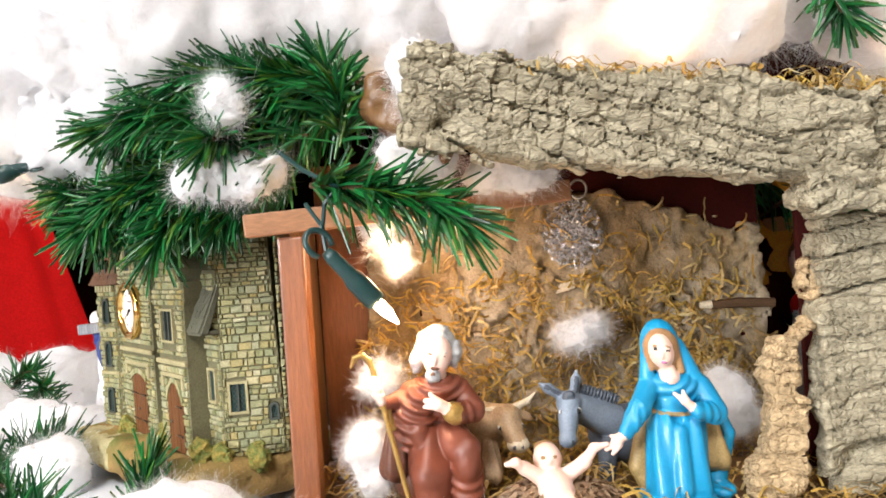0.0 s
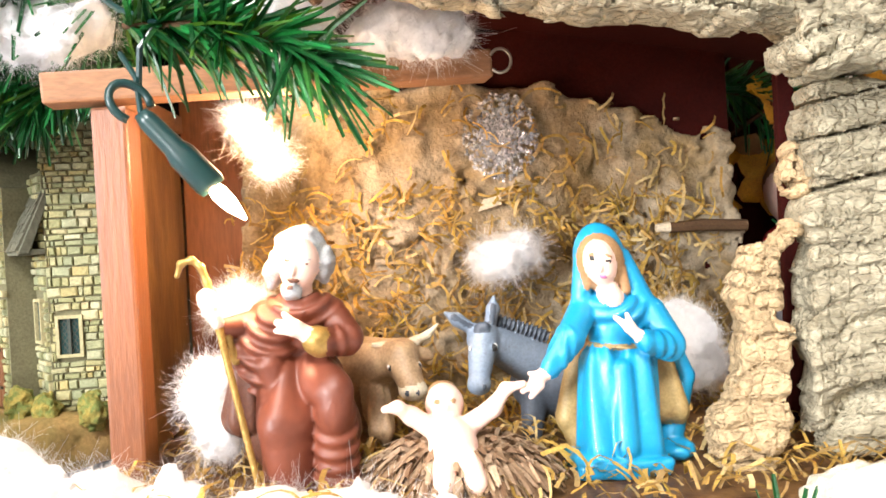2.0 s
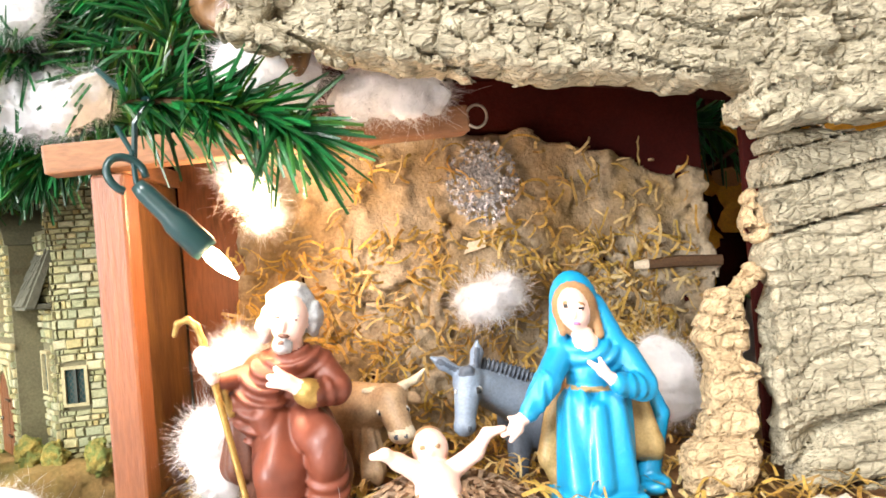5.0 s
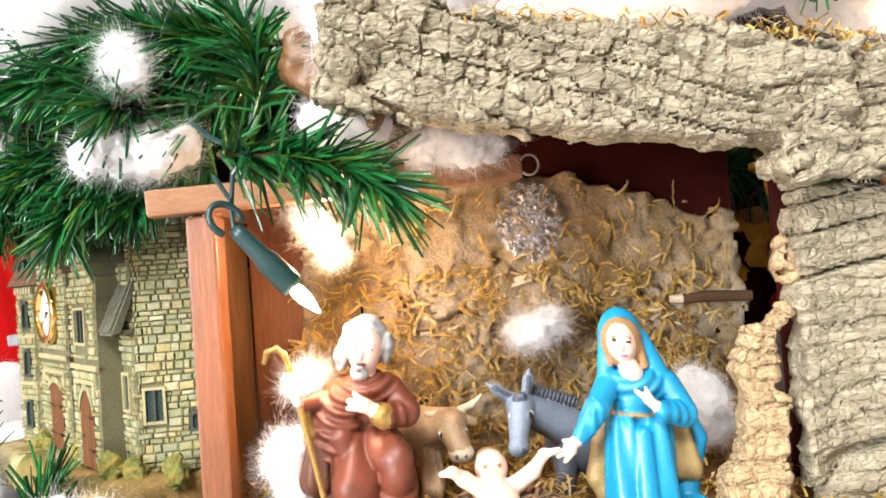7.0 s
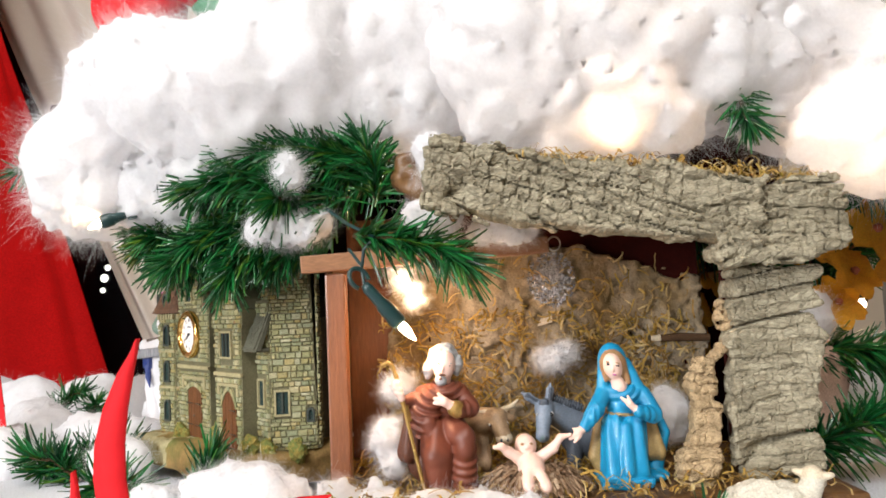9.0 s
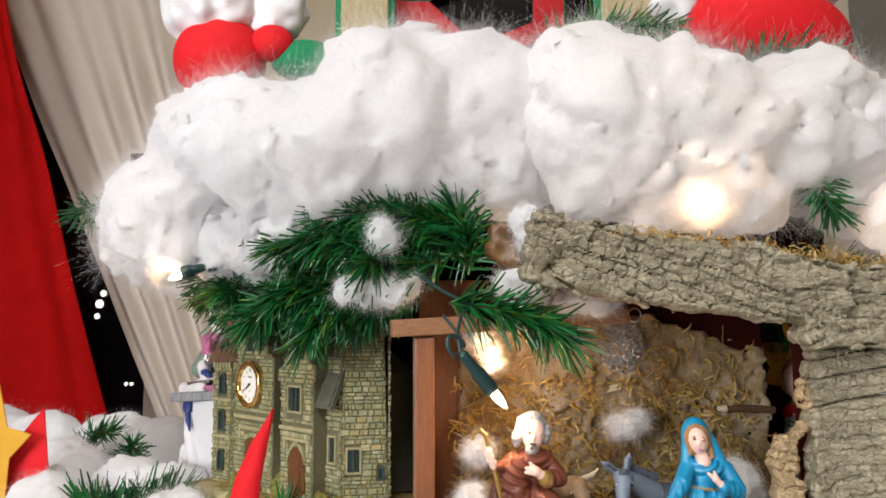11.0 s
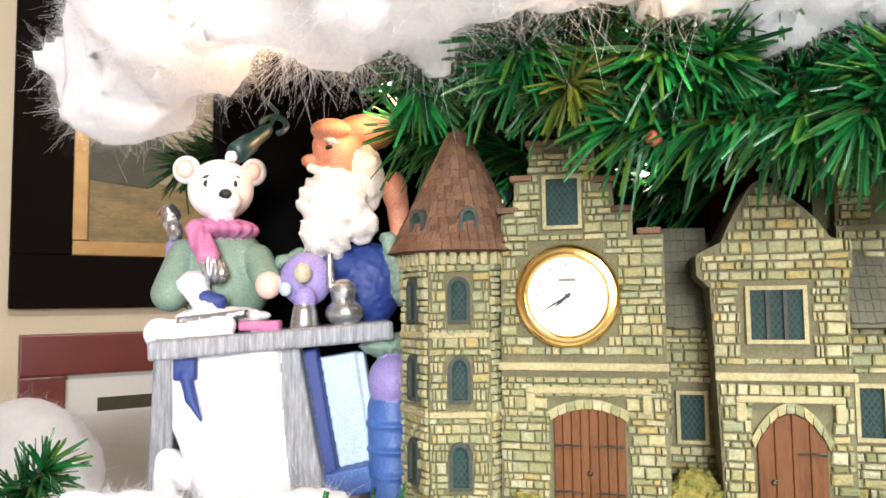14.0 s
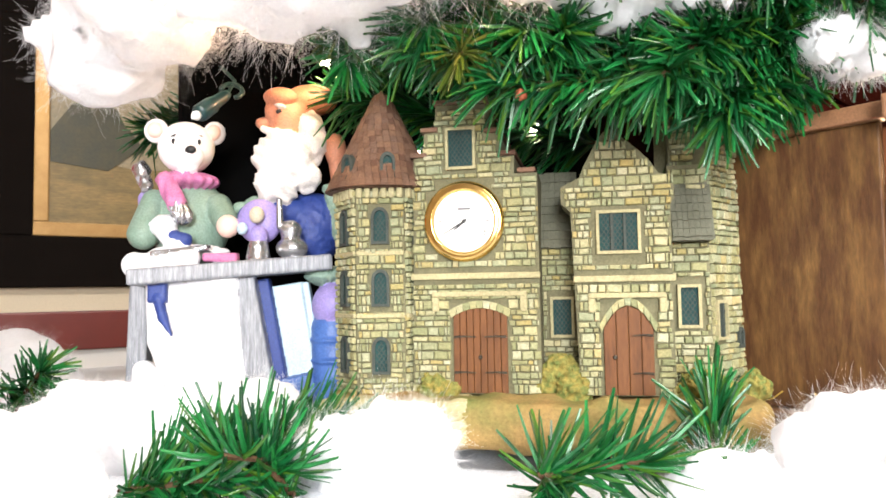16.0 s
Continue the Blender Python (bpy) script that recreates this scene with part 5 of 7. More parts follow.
crib = thing("manger", "nest-like manger of brown straw", "manger", pose(0.052, 0.286, FLOOR))
v, q, mats, slots = moulded([("nest", ruffled(ball((0, 0.002, 0.002), (0.025, 0.019, 0.012)), 0.0015, 0.005, 3))], (-0.03, -0.024, -0.002), (0.03, 0.028, 0.018), 0.0012)
hang("mound", mesh_of("mound", v, q, mats, slots, True), crib)
rr = random.Random(8)
roots, ways, lens = [], [], []
for _ in range(900):
    a, e = rr.uniform(0, 6.28), rr.uniform(0.05, 1.1)
    n = Vector((math.cos(a) * math.cos(e), math.sin(a) * math.cos(e), math.sin(e)))
    roots.append((n.x * 0.022, n.y * 0.017 + 0.002, n.z * 0.011 + 0.002))
    ways.append((n.x + rr.uniform(-0.5, 0.5), n.y + rr.uniform(-0.5, 0.5), 0.5 - e * 0.2 + rr.uniform(-0.2, 0.3)))
    lens.append(rr.uniform(0.006, 0.013))
v, f = blades(roots, ways, lens, 0.0026, 0.7, rr)
hang("straw", mesh_of("straw", v, f, [M["nest"]]), crib, "brown flat straw blades", kind="stuff")

ox = [
    ("ox", bl(-18, 8, 23, 17, 13, 14)),
    ("ox", lb(-14, 2, 29, -3, -6, 32, 10.5, 7.0)),
    ("ox", bl(-0.6, -8.5, 34.0, 6.8, 5.4, 5.2, (0, -12, 0))),
    ("ox", lb(-0.2, -10.0, 33, 3.0, -15.0, 24.5, 6.0, 4.4)),
    ("horn", bl(3.6, -16.4, 22.8, 4.8, 3.6, 3.6)),
    ("ox", bl(-8.0, -6.5, 31.0, 3.8, 1.6, 2.4, (0, -35, 0))),
    ("ox", bl(7.6, -8.0, 33.4, 3.6, 1.6, 2.2, (0, 25, 0))),
    ("horn", lb(-4.0, -8.0, 36.6, -9.4, -8.4, 37.6, 1.7, 0.7)),
    ("horn", lb(4.6, -8.4, 38.0, 9.0, -8.8, 39.8, 1.8, 1.3)),
    ("horn", lb(9.0, -8.8, 39.8, 12.8, -9.2, 43.4, 1.3, 0.5)),
    ("dial", bl(-3.4, -14.0, 30.4, 1.3, 0.8, 0.9, (0, 25, 0))),
    ("ink", bl(-3.3, -14.7, 30.3, 0.7, 0.5, 0.7)),
    ("dial", bl(5.6, -13.8, 30.6, 1.0, 0.8, 0.8)),
    ("ink", bl(5.6, -14.4, 30.5, 0.6, 0.5, 0.6)),
    ("donkey_dark", bl(1.8, -19.6, 22.6, 0.6, 0.5, 0.8)),
    ("donkey_dark", bl(5.0, -19.5, 22.6, 0.6, 0.5, 0.8)),
    ("ox", folded(lb(-11, -2, 24, -8, -9, 8, 5.0, 4.4), 0.0006, 8, (-0.010, -0.004), 3)),
    ("ox", lb(-13, 3, 14, -14, 1, 0, 5.5, 3.8)),
    ("ox", lb(-26, 10, 14, -27, 10, 0, 5.5, 3.8)),
]
figure("ox_figurine", "tan ox figurine with pale horns lying in straw", "figurine", ox, (-0.038, -0.024, -0.002), (0.016, 0.026, 0.048), 0.0007, pose(0.0350, 0.330, FLOOR), 0.0013)

ass = [
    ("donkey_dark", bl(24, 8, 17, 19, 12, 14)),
    ("donkey", lb(14, 4, 25, -1, -6, 34, 8.6, 6.2)),
    ("donkey_dark", draped(lb(17, 2, 35.5, 0.5, -4, 42.0, 2.4, 2.2), 0.0006, (0.03, 0.0, 0.03), 0.0018)),
    ("donkey", bl(-5.4, -9.5, 37.0, 5.8, 5.2, 5.6)),
    ("donkey", lb(-5.8, -11, 36, -8.2, -18.0, 24.5, 5.2, 3.6)),
    ("donkey", bl(-8.4, -19.4, 22.8, 4.0, 3.2, 3.4)),
    ("donkey_dark", ruffled(bl(-5.8, -13.0, 41.0, 2.6, 2.2, 2.4), 0.0006, 0.0015, 3)),
    ("donkey", lb(-8.6, -8.5, 40.0, -14.5, -9.5, 44.2, 2.1, 2.3)),
    ("donkey", lb(-14.5, -9.5, 44.2, -18.2, -10, 46.6, 2.2, 0.7)),
    ("donkey", lb(-2.8, -8, 41.0, -1.5, -8.5, 47.0, 2.1, 2.3)),
    ("donkey", lb(-1.5, -8.5, 47.0, -1.2, -9, 51.2, 2.2, 0.6)),
    ("donkey_dark", lb(-2.2, -10.0, 42.5, -1.5, -10.6, 48.0, 0.9, 0.7)),
    ("donkey_dark", lb(-10.0, -10.3, 41.5, -15.4, -11.4, 45.2, 0.9, 0.7)),
    ("dial", bl(-2.4, -15.0, 34.6, 1.4, 0.9, 1.0, (0, -20, 0))),
    ("ink", bl(-2.4, -15.8, 34.5, 0.8, 0.5, 0.8)),
    ("dial", bl(-9.6, -14.8, 34.4, 1.0, 0.8, 0.8)),
    ("ink", bl(-9.6, -15.4, 34.4, 0.6, 0.5, 0.6)),
    ("donkey_dark", bl(-7.0, -22.3, 22.8, 0.6, 0.5, 0.8)),
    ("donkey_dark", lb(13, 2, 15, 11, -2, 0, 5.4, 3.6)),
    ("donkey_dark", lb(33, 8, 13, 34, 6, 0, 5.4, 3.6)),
]
figure("donkey_figurine", "blue-grey donkey figurine with upright ears", "figurine", ass, (-0.021, -0.025, -0.002), (0.046, 0.022, 0.054), 0.0007, pose(0.0690, 0.335, FLOOR), 0.0013)

sheep = [
    ("wool", ruffled(ruffled(ball((0.006, 0.0, 0.017), (0.021, 0.012, 0.0115)), 0.0010, 0.0035, 2), 0.0005, 0.0016, 3)),
    ("wool", limb((-0.010, -0.002, 0.020), (-0.014, -0.003, 0.028), 0.0065, 0.0050)),
    ("horn", limb((-0.014, -0.004, 0.031), (-0.0165, -0.0105, 0.0270), 0.0050, 0.0030)),
    ("horn", ball((-0.0195, -0.003, 0.0315), (0.0042, 0.0018, 0.0018), (0, 15, 0))),
    ("horn", ball((-0.0090, -0.004, 0.0320), (0.0042, 0.0018, 0.0018), (0, -15, 0))),
    ("wool", limb((-0.006, -0.005, 0.012), (-0.007, -0.006, 0.0), 0.0034, 0.0026)),
    ("wool", limb((-0.006, 0.005, 0.012), (-0.007, 0.006, 0.0), 0.0034, 0.0026)),
    ("wool", limb((0.018, -0.005, 0.012), (0.019, -0.006, 0.0), 0.0034, 0.0026)),
    ("wool", limb((0.018, 0.005, 0.012), (0.019, 0.006, 0.0), 0.0034, 0.0026)),
]
for (sx, sy, turn) in ((0.166, 0.252, 150),):
    figure("sheep_figurine", "small cream sheep figurine standing on the straw", "figurine", sheep, (-0.026, -0.016, -0.002), (0.03, 0.016, 0.036), 0.0009, pose(sx, sy, -0.0295, 0, 0, turn), 0.0015)

# ---- painted group: bear and old man at a work table ----
# local axes: x along the picture's right, y away from the viewer, z up
bm_ = [
    ("bear_white", bl(-59.5, 28, 127.0, 15.8, 15.0, 15.2)),
    ("bear_white", bl(-78.0, 32, 138.2, 7.0, 4.6, 7.2)),
    ("bear_white", bl(-44.4, 32, 136.5, 6.4, 4.6, 7.0)),
    ("skin", bl(-77.6, 27.6, 138.0, 4.2, 2.4, 4.6)),
    ("skin", bl(-44.0, 27.8, 136.2, 3.8, 2.4, 4.4)),
    ("bear_white", bl(-53.0, 14.0, 119.6, 7.4, 7.6, 6.4)),
    ("bear_white", bl(-55.0, 16.0, 114.6, 6.4, 6.0, 4.6)),
    ("ink", bl(-50.8, 6.4, 122.0, 3.0, 1.8, 2.2)),
    ("ink", bl(-62.2, 13.6, 127.8, 1.0, 0.9, 1.7)),
    ("ink", bl(-48.4, 14.0, 127.8, 1.0, 0.9, 1.7)),
    ("ink", bl(-63.0, 13.9, 131.2, 1.8, 0.8, 0.4, (0, -24, 0))),
    ("ink", bl(-47.4, 14.2, 131.2, 1.8, 0.8, 0.4, (0, 24, 0))),
    ("pink", folded(bl(-58.0, 26, 107.2, 17.5, 15.5, 5.2, (0, 2, 0)), 0.0006, 16, (-0.058, 0.028), 2)),
    ("pink", folded(lb(-66.5, 11, 106, -58.5, 7, 93, 4.6, 5.6), 0.0005, 8, (-0.062, 0.012), 3)),
    ("silver", folded(lb(-57.5, 6.6, 90, -54.8, 6.0, 85, 4.6, 4.8), 0.0007, 12, (-0.056, 0.008), 1)),
    ("sage", bl(-58, 32, 83, 22.5, 18.5, 26.0)),
    ("sage", lb(-76, 24, 95, -79, 15, 76, 7.4, 8.8)),
    ("cloth_white", ruffled(bl(-66.0, 9, 80.5, 7.6, 6.0, 6.0), 0.0008, 0.0035, 3)),
    ("cloth_white", lb(-66, 8, 79, -57, 4, 68, 6.0, 5.2)),
    ("navy", lb(-58.6, 3.6, 73.0, -52.6, 3.6, 71.6, 3.9, 3.7)),
    ("sage", lb(-40, 24, 92, -33, 14, 82, 7.6, 7.0)),
    ("silver", ruffled(lb(-86, 40, 106, -90.5, 44, 117, 3.4, 5.2), 0.0012, 0.003, 2)),
    ("violet", lb(-88, 44, 100, -87, 46, 76, 4.4, 5.4)),
    ("cloth_white", ruffled(bl(-52, 8, 65.0, 22, 10, 4.2), 0.0008, 0.004, 5)),
]
old = [
    ("face", bl(0.0, 25, 141.5, 12.6, 13.5, 15.5)),
    ("face", bl(-13.4, 19.0, 139.4, 4.4, 3.8, 3.4)),
    ("face", bl(-8.0, 17.0, 146.0, 4.2, 4.0, 6.4)),
    ("face", bl(-3.0, 15.0, 153.6, 9.6, 7.0, 5.4)),
    ("ink", bl(-3.4, 11.9, 144.6, 1.7, 1.0, 1.0)),
    ("beard", bl(-2.6, 11.8, 147.6, 3.4, 1.4, 1.0, (0, 14, 0))),
    ("beard", draped(ruffled(bl(-1.0, 18, 118.0, 17.5, 13.5, 17.5), 0.0017, 0.0050, 4), 0.0007, (0.02, 0.02, 0.150), 0.0052)),
    ("beard", draped(ruffled(bl(-5.0, 15, 103.0, 12.5, 11.0, 12.0), 0.0016, 0.0046, 5), 0.0007, (0.02, 0.02, 0.150), 0.0052)),
    ("beard", ruffled(bl(13.0, 22, 131.0, 8.6, 10.0, 16.0), 0.0017, 0.0046, 6)),
    ("beard", ruffled(bl(11.0, 18, 108.0, 8.0, 9.0, 9.0), 0.0016, 0.0046, 7)),
    ("beard", lb(-12.5, 14.6, 135.2, -4.0, 11.8, 131.0, 2.0, 2.8)),
    ("face", bl(27.0, 26, 125.0, 6.2, 7.0, 10.0)),
    ("face", lb(28.0, 28, 120.0, 29.5, 30, 101.0, 5.6, 4.6)),
    ("face", bl(12.0, 32, 156.0, 15.5, 13.0, 9.0)),
    ("navy", ruffled(bl(12.0, 31, 79.0, 18.0, 17.0, 22.0), 0.0005, 0.0022, 2)),
    ("sage", ruffled(lb(24.0, 24, 101.0, 30.5, 21, 74.0, 4.2, 4.8), 0.0010, 0.0022, 3)),
    ("sage", ruffled(bl(24.0, 8, 51.0, 12.5, 12.0, 5.6), 0.0010, 0.0022, 6)),
    ("navy", lb(4.0, 22, 88.0, -19.0, 12, 84.0, 8.0, 7.6)),
    ("sage", ruffled(lb(-17.0, 18, 93.0, -27.0, 19, 90.0, 4.0, 3.4), 0.0008, 0.0022, 4)),
    ("violet", bl(-13.0, 6.5, 81.5, 12.0, 7.0, 12.5)),
    ("skin", bl(-30.5, 6, 79.0, 6.0, 5.0, 6.4)),
    ("violet", bl(27.0, 5, 34.5, 11.5, 12.5, 13.0)),
    ("denim", folded(lb(27.0, 5, 22, 28.5, 3, -18.0, 11.5, 12.0), 0.0005, 5, (0.02, 0.04), 2)),
    ("denim", bl(27.0, 5, 16.0, 12.8, 13.0, 3.2)),
    ("denim", bl(27.8, 4, 5.0, 13.0, 13.2, 2.8)),
    ("denim", bl(28.0, 4, -6.0, 13.0, 13.2, 2.8)),
    ("denim", bl(26.0, -2, -28.0, 13.0, 16.0, 6.0)),
]
desk = [
    ("grey_wood", block((-0.0260, 0.004, 0.0545), (0.052, 0.020, 0.0042), 0.0012, (0, -4, 8))),
    ("grey_wood", block((-0.0830, 0.022, 0.0080), (0.0055, 0.006, 0.0420), 0.001, (0, 2, 0))),
    ("grey_wood", block((-0.0140, -0.003, 0.0110), (0.0072, 0.0045, 0.0400), 0.001, (0, -10, 0))),
    ("ice", block((0.0060, 0.012, 0.0160), (0.0092, 0.005, 0.0310), 0.001, (0, -9, 0))),
    ("navy", block((-0.0045, 0.006, 0.0120), (0.0036, 0.005, 0.0380), 0.001, (0, -10, 0))),
    ("ice", block((0.0165, 0.010, 0.0160), (0.0020, 0.005, 0.0320), 0.001, (0, -9, 0))),
    ("denim", block((0.0040, 0.006, -0.0100), (0.0140, 0.008, 0.0060), 0.001, (0, -12, 0))),
    # long white sheet hanging over the front, its edge curling at the floor
    ("cloth_white", folded(block((-0.0400, -0.006, 0.0080), (0.0215, 0.0045, 0.0420), 0.003, (0, -5, 0)), 0.0009, 18, (-0.05, 0.12), 2)),
    ("cloth_white", lb(-76, -4, 58.5, -46, -8, 61.0, 5.4, 4.8)),
    ("cloth_white", lb(-70, -5, 57.0, -50, -9, 55.0, 6.2, 5.6)),
    ("cloth_white", bl(-77.0, -4, 58.0, 6.6, 5.4, 6.8)),
    ("cloth_white", lb(-64, -6, 50, -62, -7, 18, 6.2, 6.6)),
    ("cloth_white", lb(-62, -7, 18, -52, -11, -6, 6.6, 6.0)),
    ("cloth_white", lb(-52, -11, -6, -44, -13, -26, 6.0, 6.6)),
    ("cloth_white", lb(-70, -4, 2, -62, -9, -4, 5.0, 5.6)),
    ("cloth_white", lb(-72, -4, 2, -70, -8, -26, 5.4, 8.0)),
    ("cloth_white", block((-0.045, 0.000, -0.026), (0.030, 0.010, 0.008), 0.003)),
    ("navy", block((-0.0620, -0.0122, 0.0440), (0.0050, 0.0020, 0.0060), 0.001)),
    ("navy", lb(-61.5, -12.6, 40.0, -58.8, -13.6, 30.0, 2.8, 2.4)),
    ("navy", lb(-58.8, -13.6, 30.0, -53.6, -15.6, 20.5, 2.4, 0.5)),
    # bottles, jar and tools on the top
    ("silver", lb(-12.0, -3, 60, -12.0, -3, 66, 6.6, 5.6)),
    ("violet", bl(-12.0, -3, 72.5, 5.2, 4.6, 6.0)),
    ("horn", bl(-12.5, -5, 84.0, 4.0, 3.2, 4.6)),
    ("ice", bl(-21.0, -1, 77.0, 3.0, 2.6, 3.4)),
    ("silver", bl(5.5, 0, 66.0, 8.6, 7.0, 6.2)),
    ("silver", lb(5.0, 0, 71, 5.0, 0, 75.5, 5.0, 6.0)),
    ("silver", lb(-0.5, -2, 78, -1.0, -2, 92.0, 2.2, 1.6)),
    ("pink", block((-0.0300, -0.010, 0.0610), (0.0090, 0.0040, 0.0022), 0.0012)),
    ("silver", block((-0.0520, -0.006, 0.0650), (0.0150, 0.0040, 0.0016), 0.0008, (0, -6, 0))),
]
allv, allq, alls, names = [], [], [], []
for forms_, lo, hi, res in ((bm_, (-0.098, -0.006, 0.050), (-0.022, 0.056, 0.148), 0.0009), (old, (-0.040, -0.020, -0.035), (0.046, 0.054, 0.168), 0.00095), (desk, (-0.092, -0.024, -0.036), (0.032, 0.032, 0.096), 0.00095)):
    v, q, mats, slots = moulded(forms_, lo, hi, res, 0.0011)
    base = sum(len(a) for a in allv)
    for m in mats:
        if m not in names:
            names.append(m)
    allv.append(v)
    allq.append(q + base)
    alls.append(np.array([names.index(m) for m in mats])[slots])
thing("painted_figurine", "painted white bear and bearded old man working at a grey table", "figurine",
      pose(-0.2195, 0.560, 0.004, 0, 0, -34), data=mesh_of("painted_figurine", np.concatenate(allv), np.concatenate(allq), names, np.concatenate(alls), True))

# ---- cotton snow ----
def cotton(label, puffs, seed, res=0.0046, rough=0.010, fuzz=2500, hair=0.009, group="cotton snow tufts"):
    """A wad of cotton wool: puffs are (x, y, z, radius); with a skin of loose fibres."""
    pts = np.array(puffs, float)
    lo, hi = (pts[:, :3] - pts[:, 3:] * 1.25).min(0), (pts[:, :3] + pts[:, 3:] * 1.25).max(0)
    size = float(np.median(pts[:, 3]))

    def dist(p):
        total = None
        for x, y, z, r in puffs:
            d = np.linalg.norm(p - np.array([x, y, z]), axis=1) - r
            if total is None:
                total = d
            else:
                k = size * 0.55
                h = np.clip(0.5 + 0.5 * (total - d) / k, 0, 1)
                total = total + (d - total) * h - k * h * (1 - h)
        warp = p + 0.3 * size * np.stack([wander(p, size * 0.9, seed + 7), wander(p, size * 0.9, seed + 8), wander(p, size * 0.9, seed + 9)], -1)
        return total * 0.85 + rough * (0.75 * wander(warp, size * 0.75, seed) + 0.32 * wander(warp, size * 0.33, seed + 1) + 0.14 * wander(p, size * 0.14, seed + 2))
    v, q = surface(dist, lo, hi, res)
    ob = thing("cotton_snow", label, "cotton", group=group)
    hang("wad", mesh_of("wad", v, q, [M["cotton"]], smooth=True), ob)
    rr = np.random.default_rng(seed)
    a = v[q[:, 0]]
    nrm = np.cross(v[q[:, 1]] - a, v[q[:, 3]] - a)
    nrm /= np.linalg.norm(nrm, axis=1)[:, None] + 1e-12
    pick = rr.integers(0, len(q), fuzz)
    w = rr.random((fuzz, 3, 1))
    root = (v[q[pick, 0]] + (v[q[pick, 2]] - v[q[pick, 0]]) * w[:, 0]) - nrm[pick] * 0.0005
    way = nrm[pick] * 0.45 + rr.normal(0, 0.6, (fuzz, 3))
    way /= np.linalg.norm(way, axis=1)[:, None]
    curl = rr.normal(0, 1.1, (fuzz, 3))
    length = hair * (0.35 + rr.random((fuzz, 1)))
    side = np.cross(way, rr.normal(0, 1, (fuzz, 3)))
    side /= np.linalg.norm(side, axis=1)[:, None]
    fv = []
    for s in (0.0, 0.35, 0.7, 1.0):
        mid = root + way * length * s + curl * length * s * s * 0.7
        half = side * 0.00005 * (1 - 0.5 * s)
        fv += [mid - half, mid + half]
    fv = np.stack(fv, 1).reshape(-1, 3)
    k = 8 * np.arange(fuzz)[:, None]
    ff = np.concatenate([k + np.array([[2 * s, 2 * s + 1, 2 * s + 3, 2 * s + 2]]) for s in range(3)])
    hang("fibres", mesh_of("fibres", fv, ff, [M["cotton"]]), ob, "loose fine cotton fibres", kind="stuff")
    return ob


rc = random.Random(21)


def row(a, b, n, r, spread, flat=1.0):
    out = []
    for k in range(n):
        s = (k + 0.5) / n
        out.append(tuple(a[i] + (b[i] - a[i]) * s + rc.uniform(-1, 1) * spread * (flat if i == 2 else 1.0) for i in range(3)) + (r * rc.uniform(0.75, 1.2),))
    return out


# the long bank over the stable and the house
cotton("thick white cotton snow bank over the garland", row((-0.165, 0.335, 0.225), (0.03, 0.335, 0.250), 9, 0.042, 0.014) + row((-0.10, 0.365, 0.265), (0.02, 0.36, 0.275), 5, 0.032, 0.01), 3, fuzz=28000, hair=0.0095)
cotton("thick white cotton snow bank over the bark roof", row((0.035, 0.325, 0.245), (0.185, 0.325, 0.225), 8, 0.044, 0.012) + row((0.05, 0.36, 0.275), (0.13, 0.36, 0.270), 4, 0.030, 0.01) + row((0.03, 0.312, 0.198), (0.15, 0.305, 0.192), 6, 0.020, 0.006), 5, fuzz=28000, hair=0.0095)
cotton("loose white cotton snow at the end of the bank", row((0.205, 0.325, 0.232), (0.315, 0.345, 0.215), 6, 0.042, 0.012) + row((0.22, 0.31, 0.185), (0.33, 0.33, 0.17), 5, 0.024, 0.008), 7, fuzz=22000, hair=0.0095)
cotton("white cotton snow drift hanging over the turret", row((-0.225, 0.365, 0.190), (-0.275, 0.500, 0.200), 6, 0.040, 0.012) + row((-0.215, 0.37, 0.235), (-0.17, 0.36, 0.25), 3, 0.032, 0.01) + row((-0.24, 0.40, 0.180), (-0.285, 0.52, 0.186), 4, 0.020, 0.006), 9, fuzz=28000, hair=0.0095)
cotton("white cotton snow wisps above the painted figures", row((-0.285, 0.560, 0.200), (-0.300, 0.640, 0.185), 5, 0.028, 0.010), 12, fuzz=14000, hair=0.0060)
cotton("white cotton snow tucked along the garland", row((-0.218, 0.405, 0.176), (-0.125, 0.338, 0.178), 6, 0.019, 0.006), 14, fuzz=12000, hair=0.005)
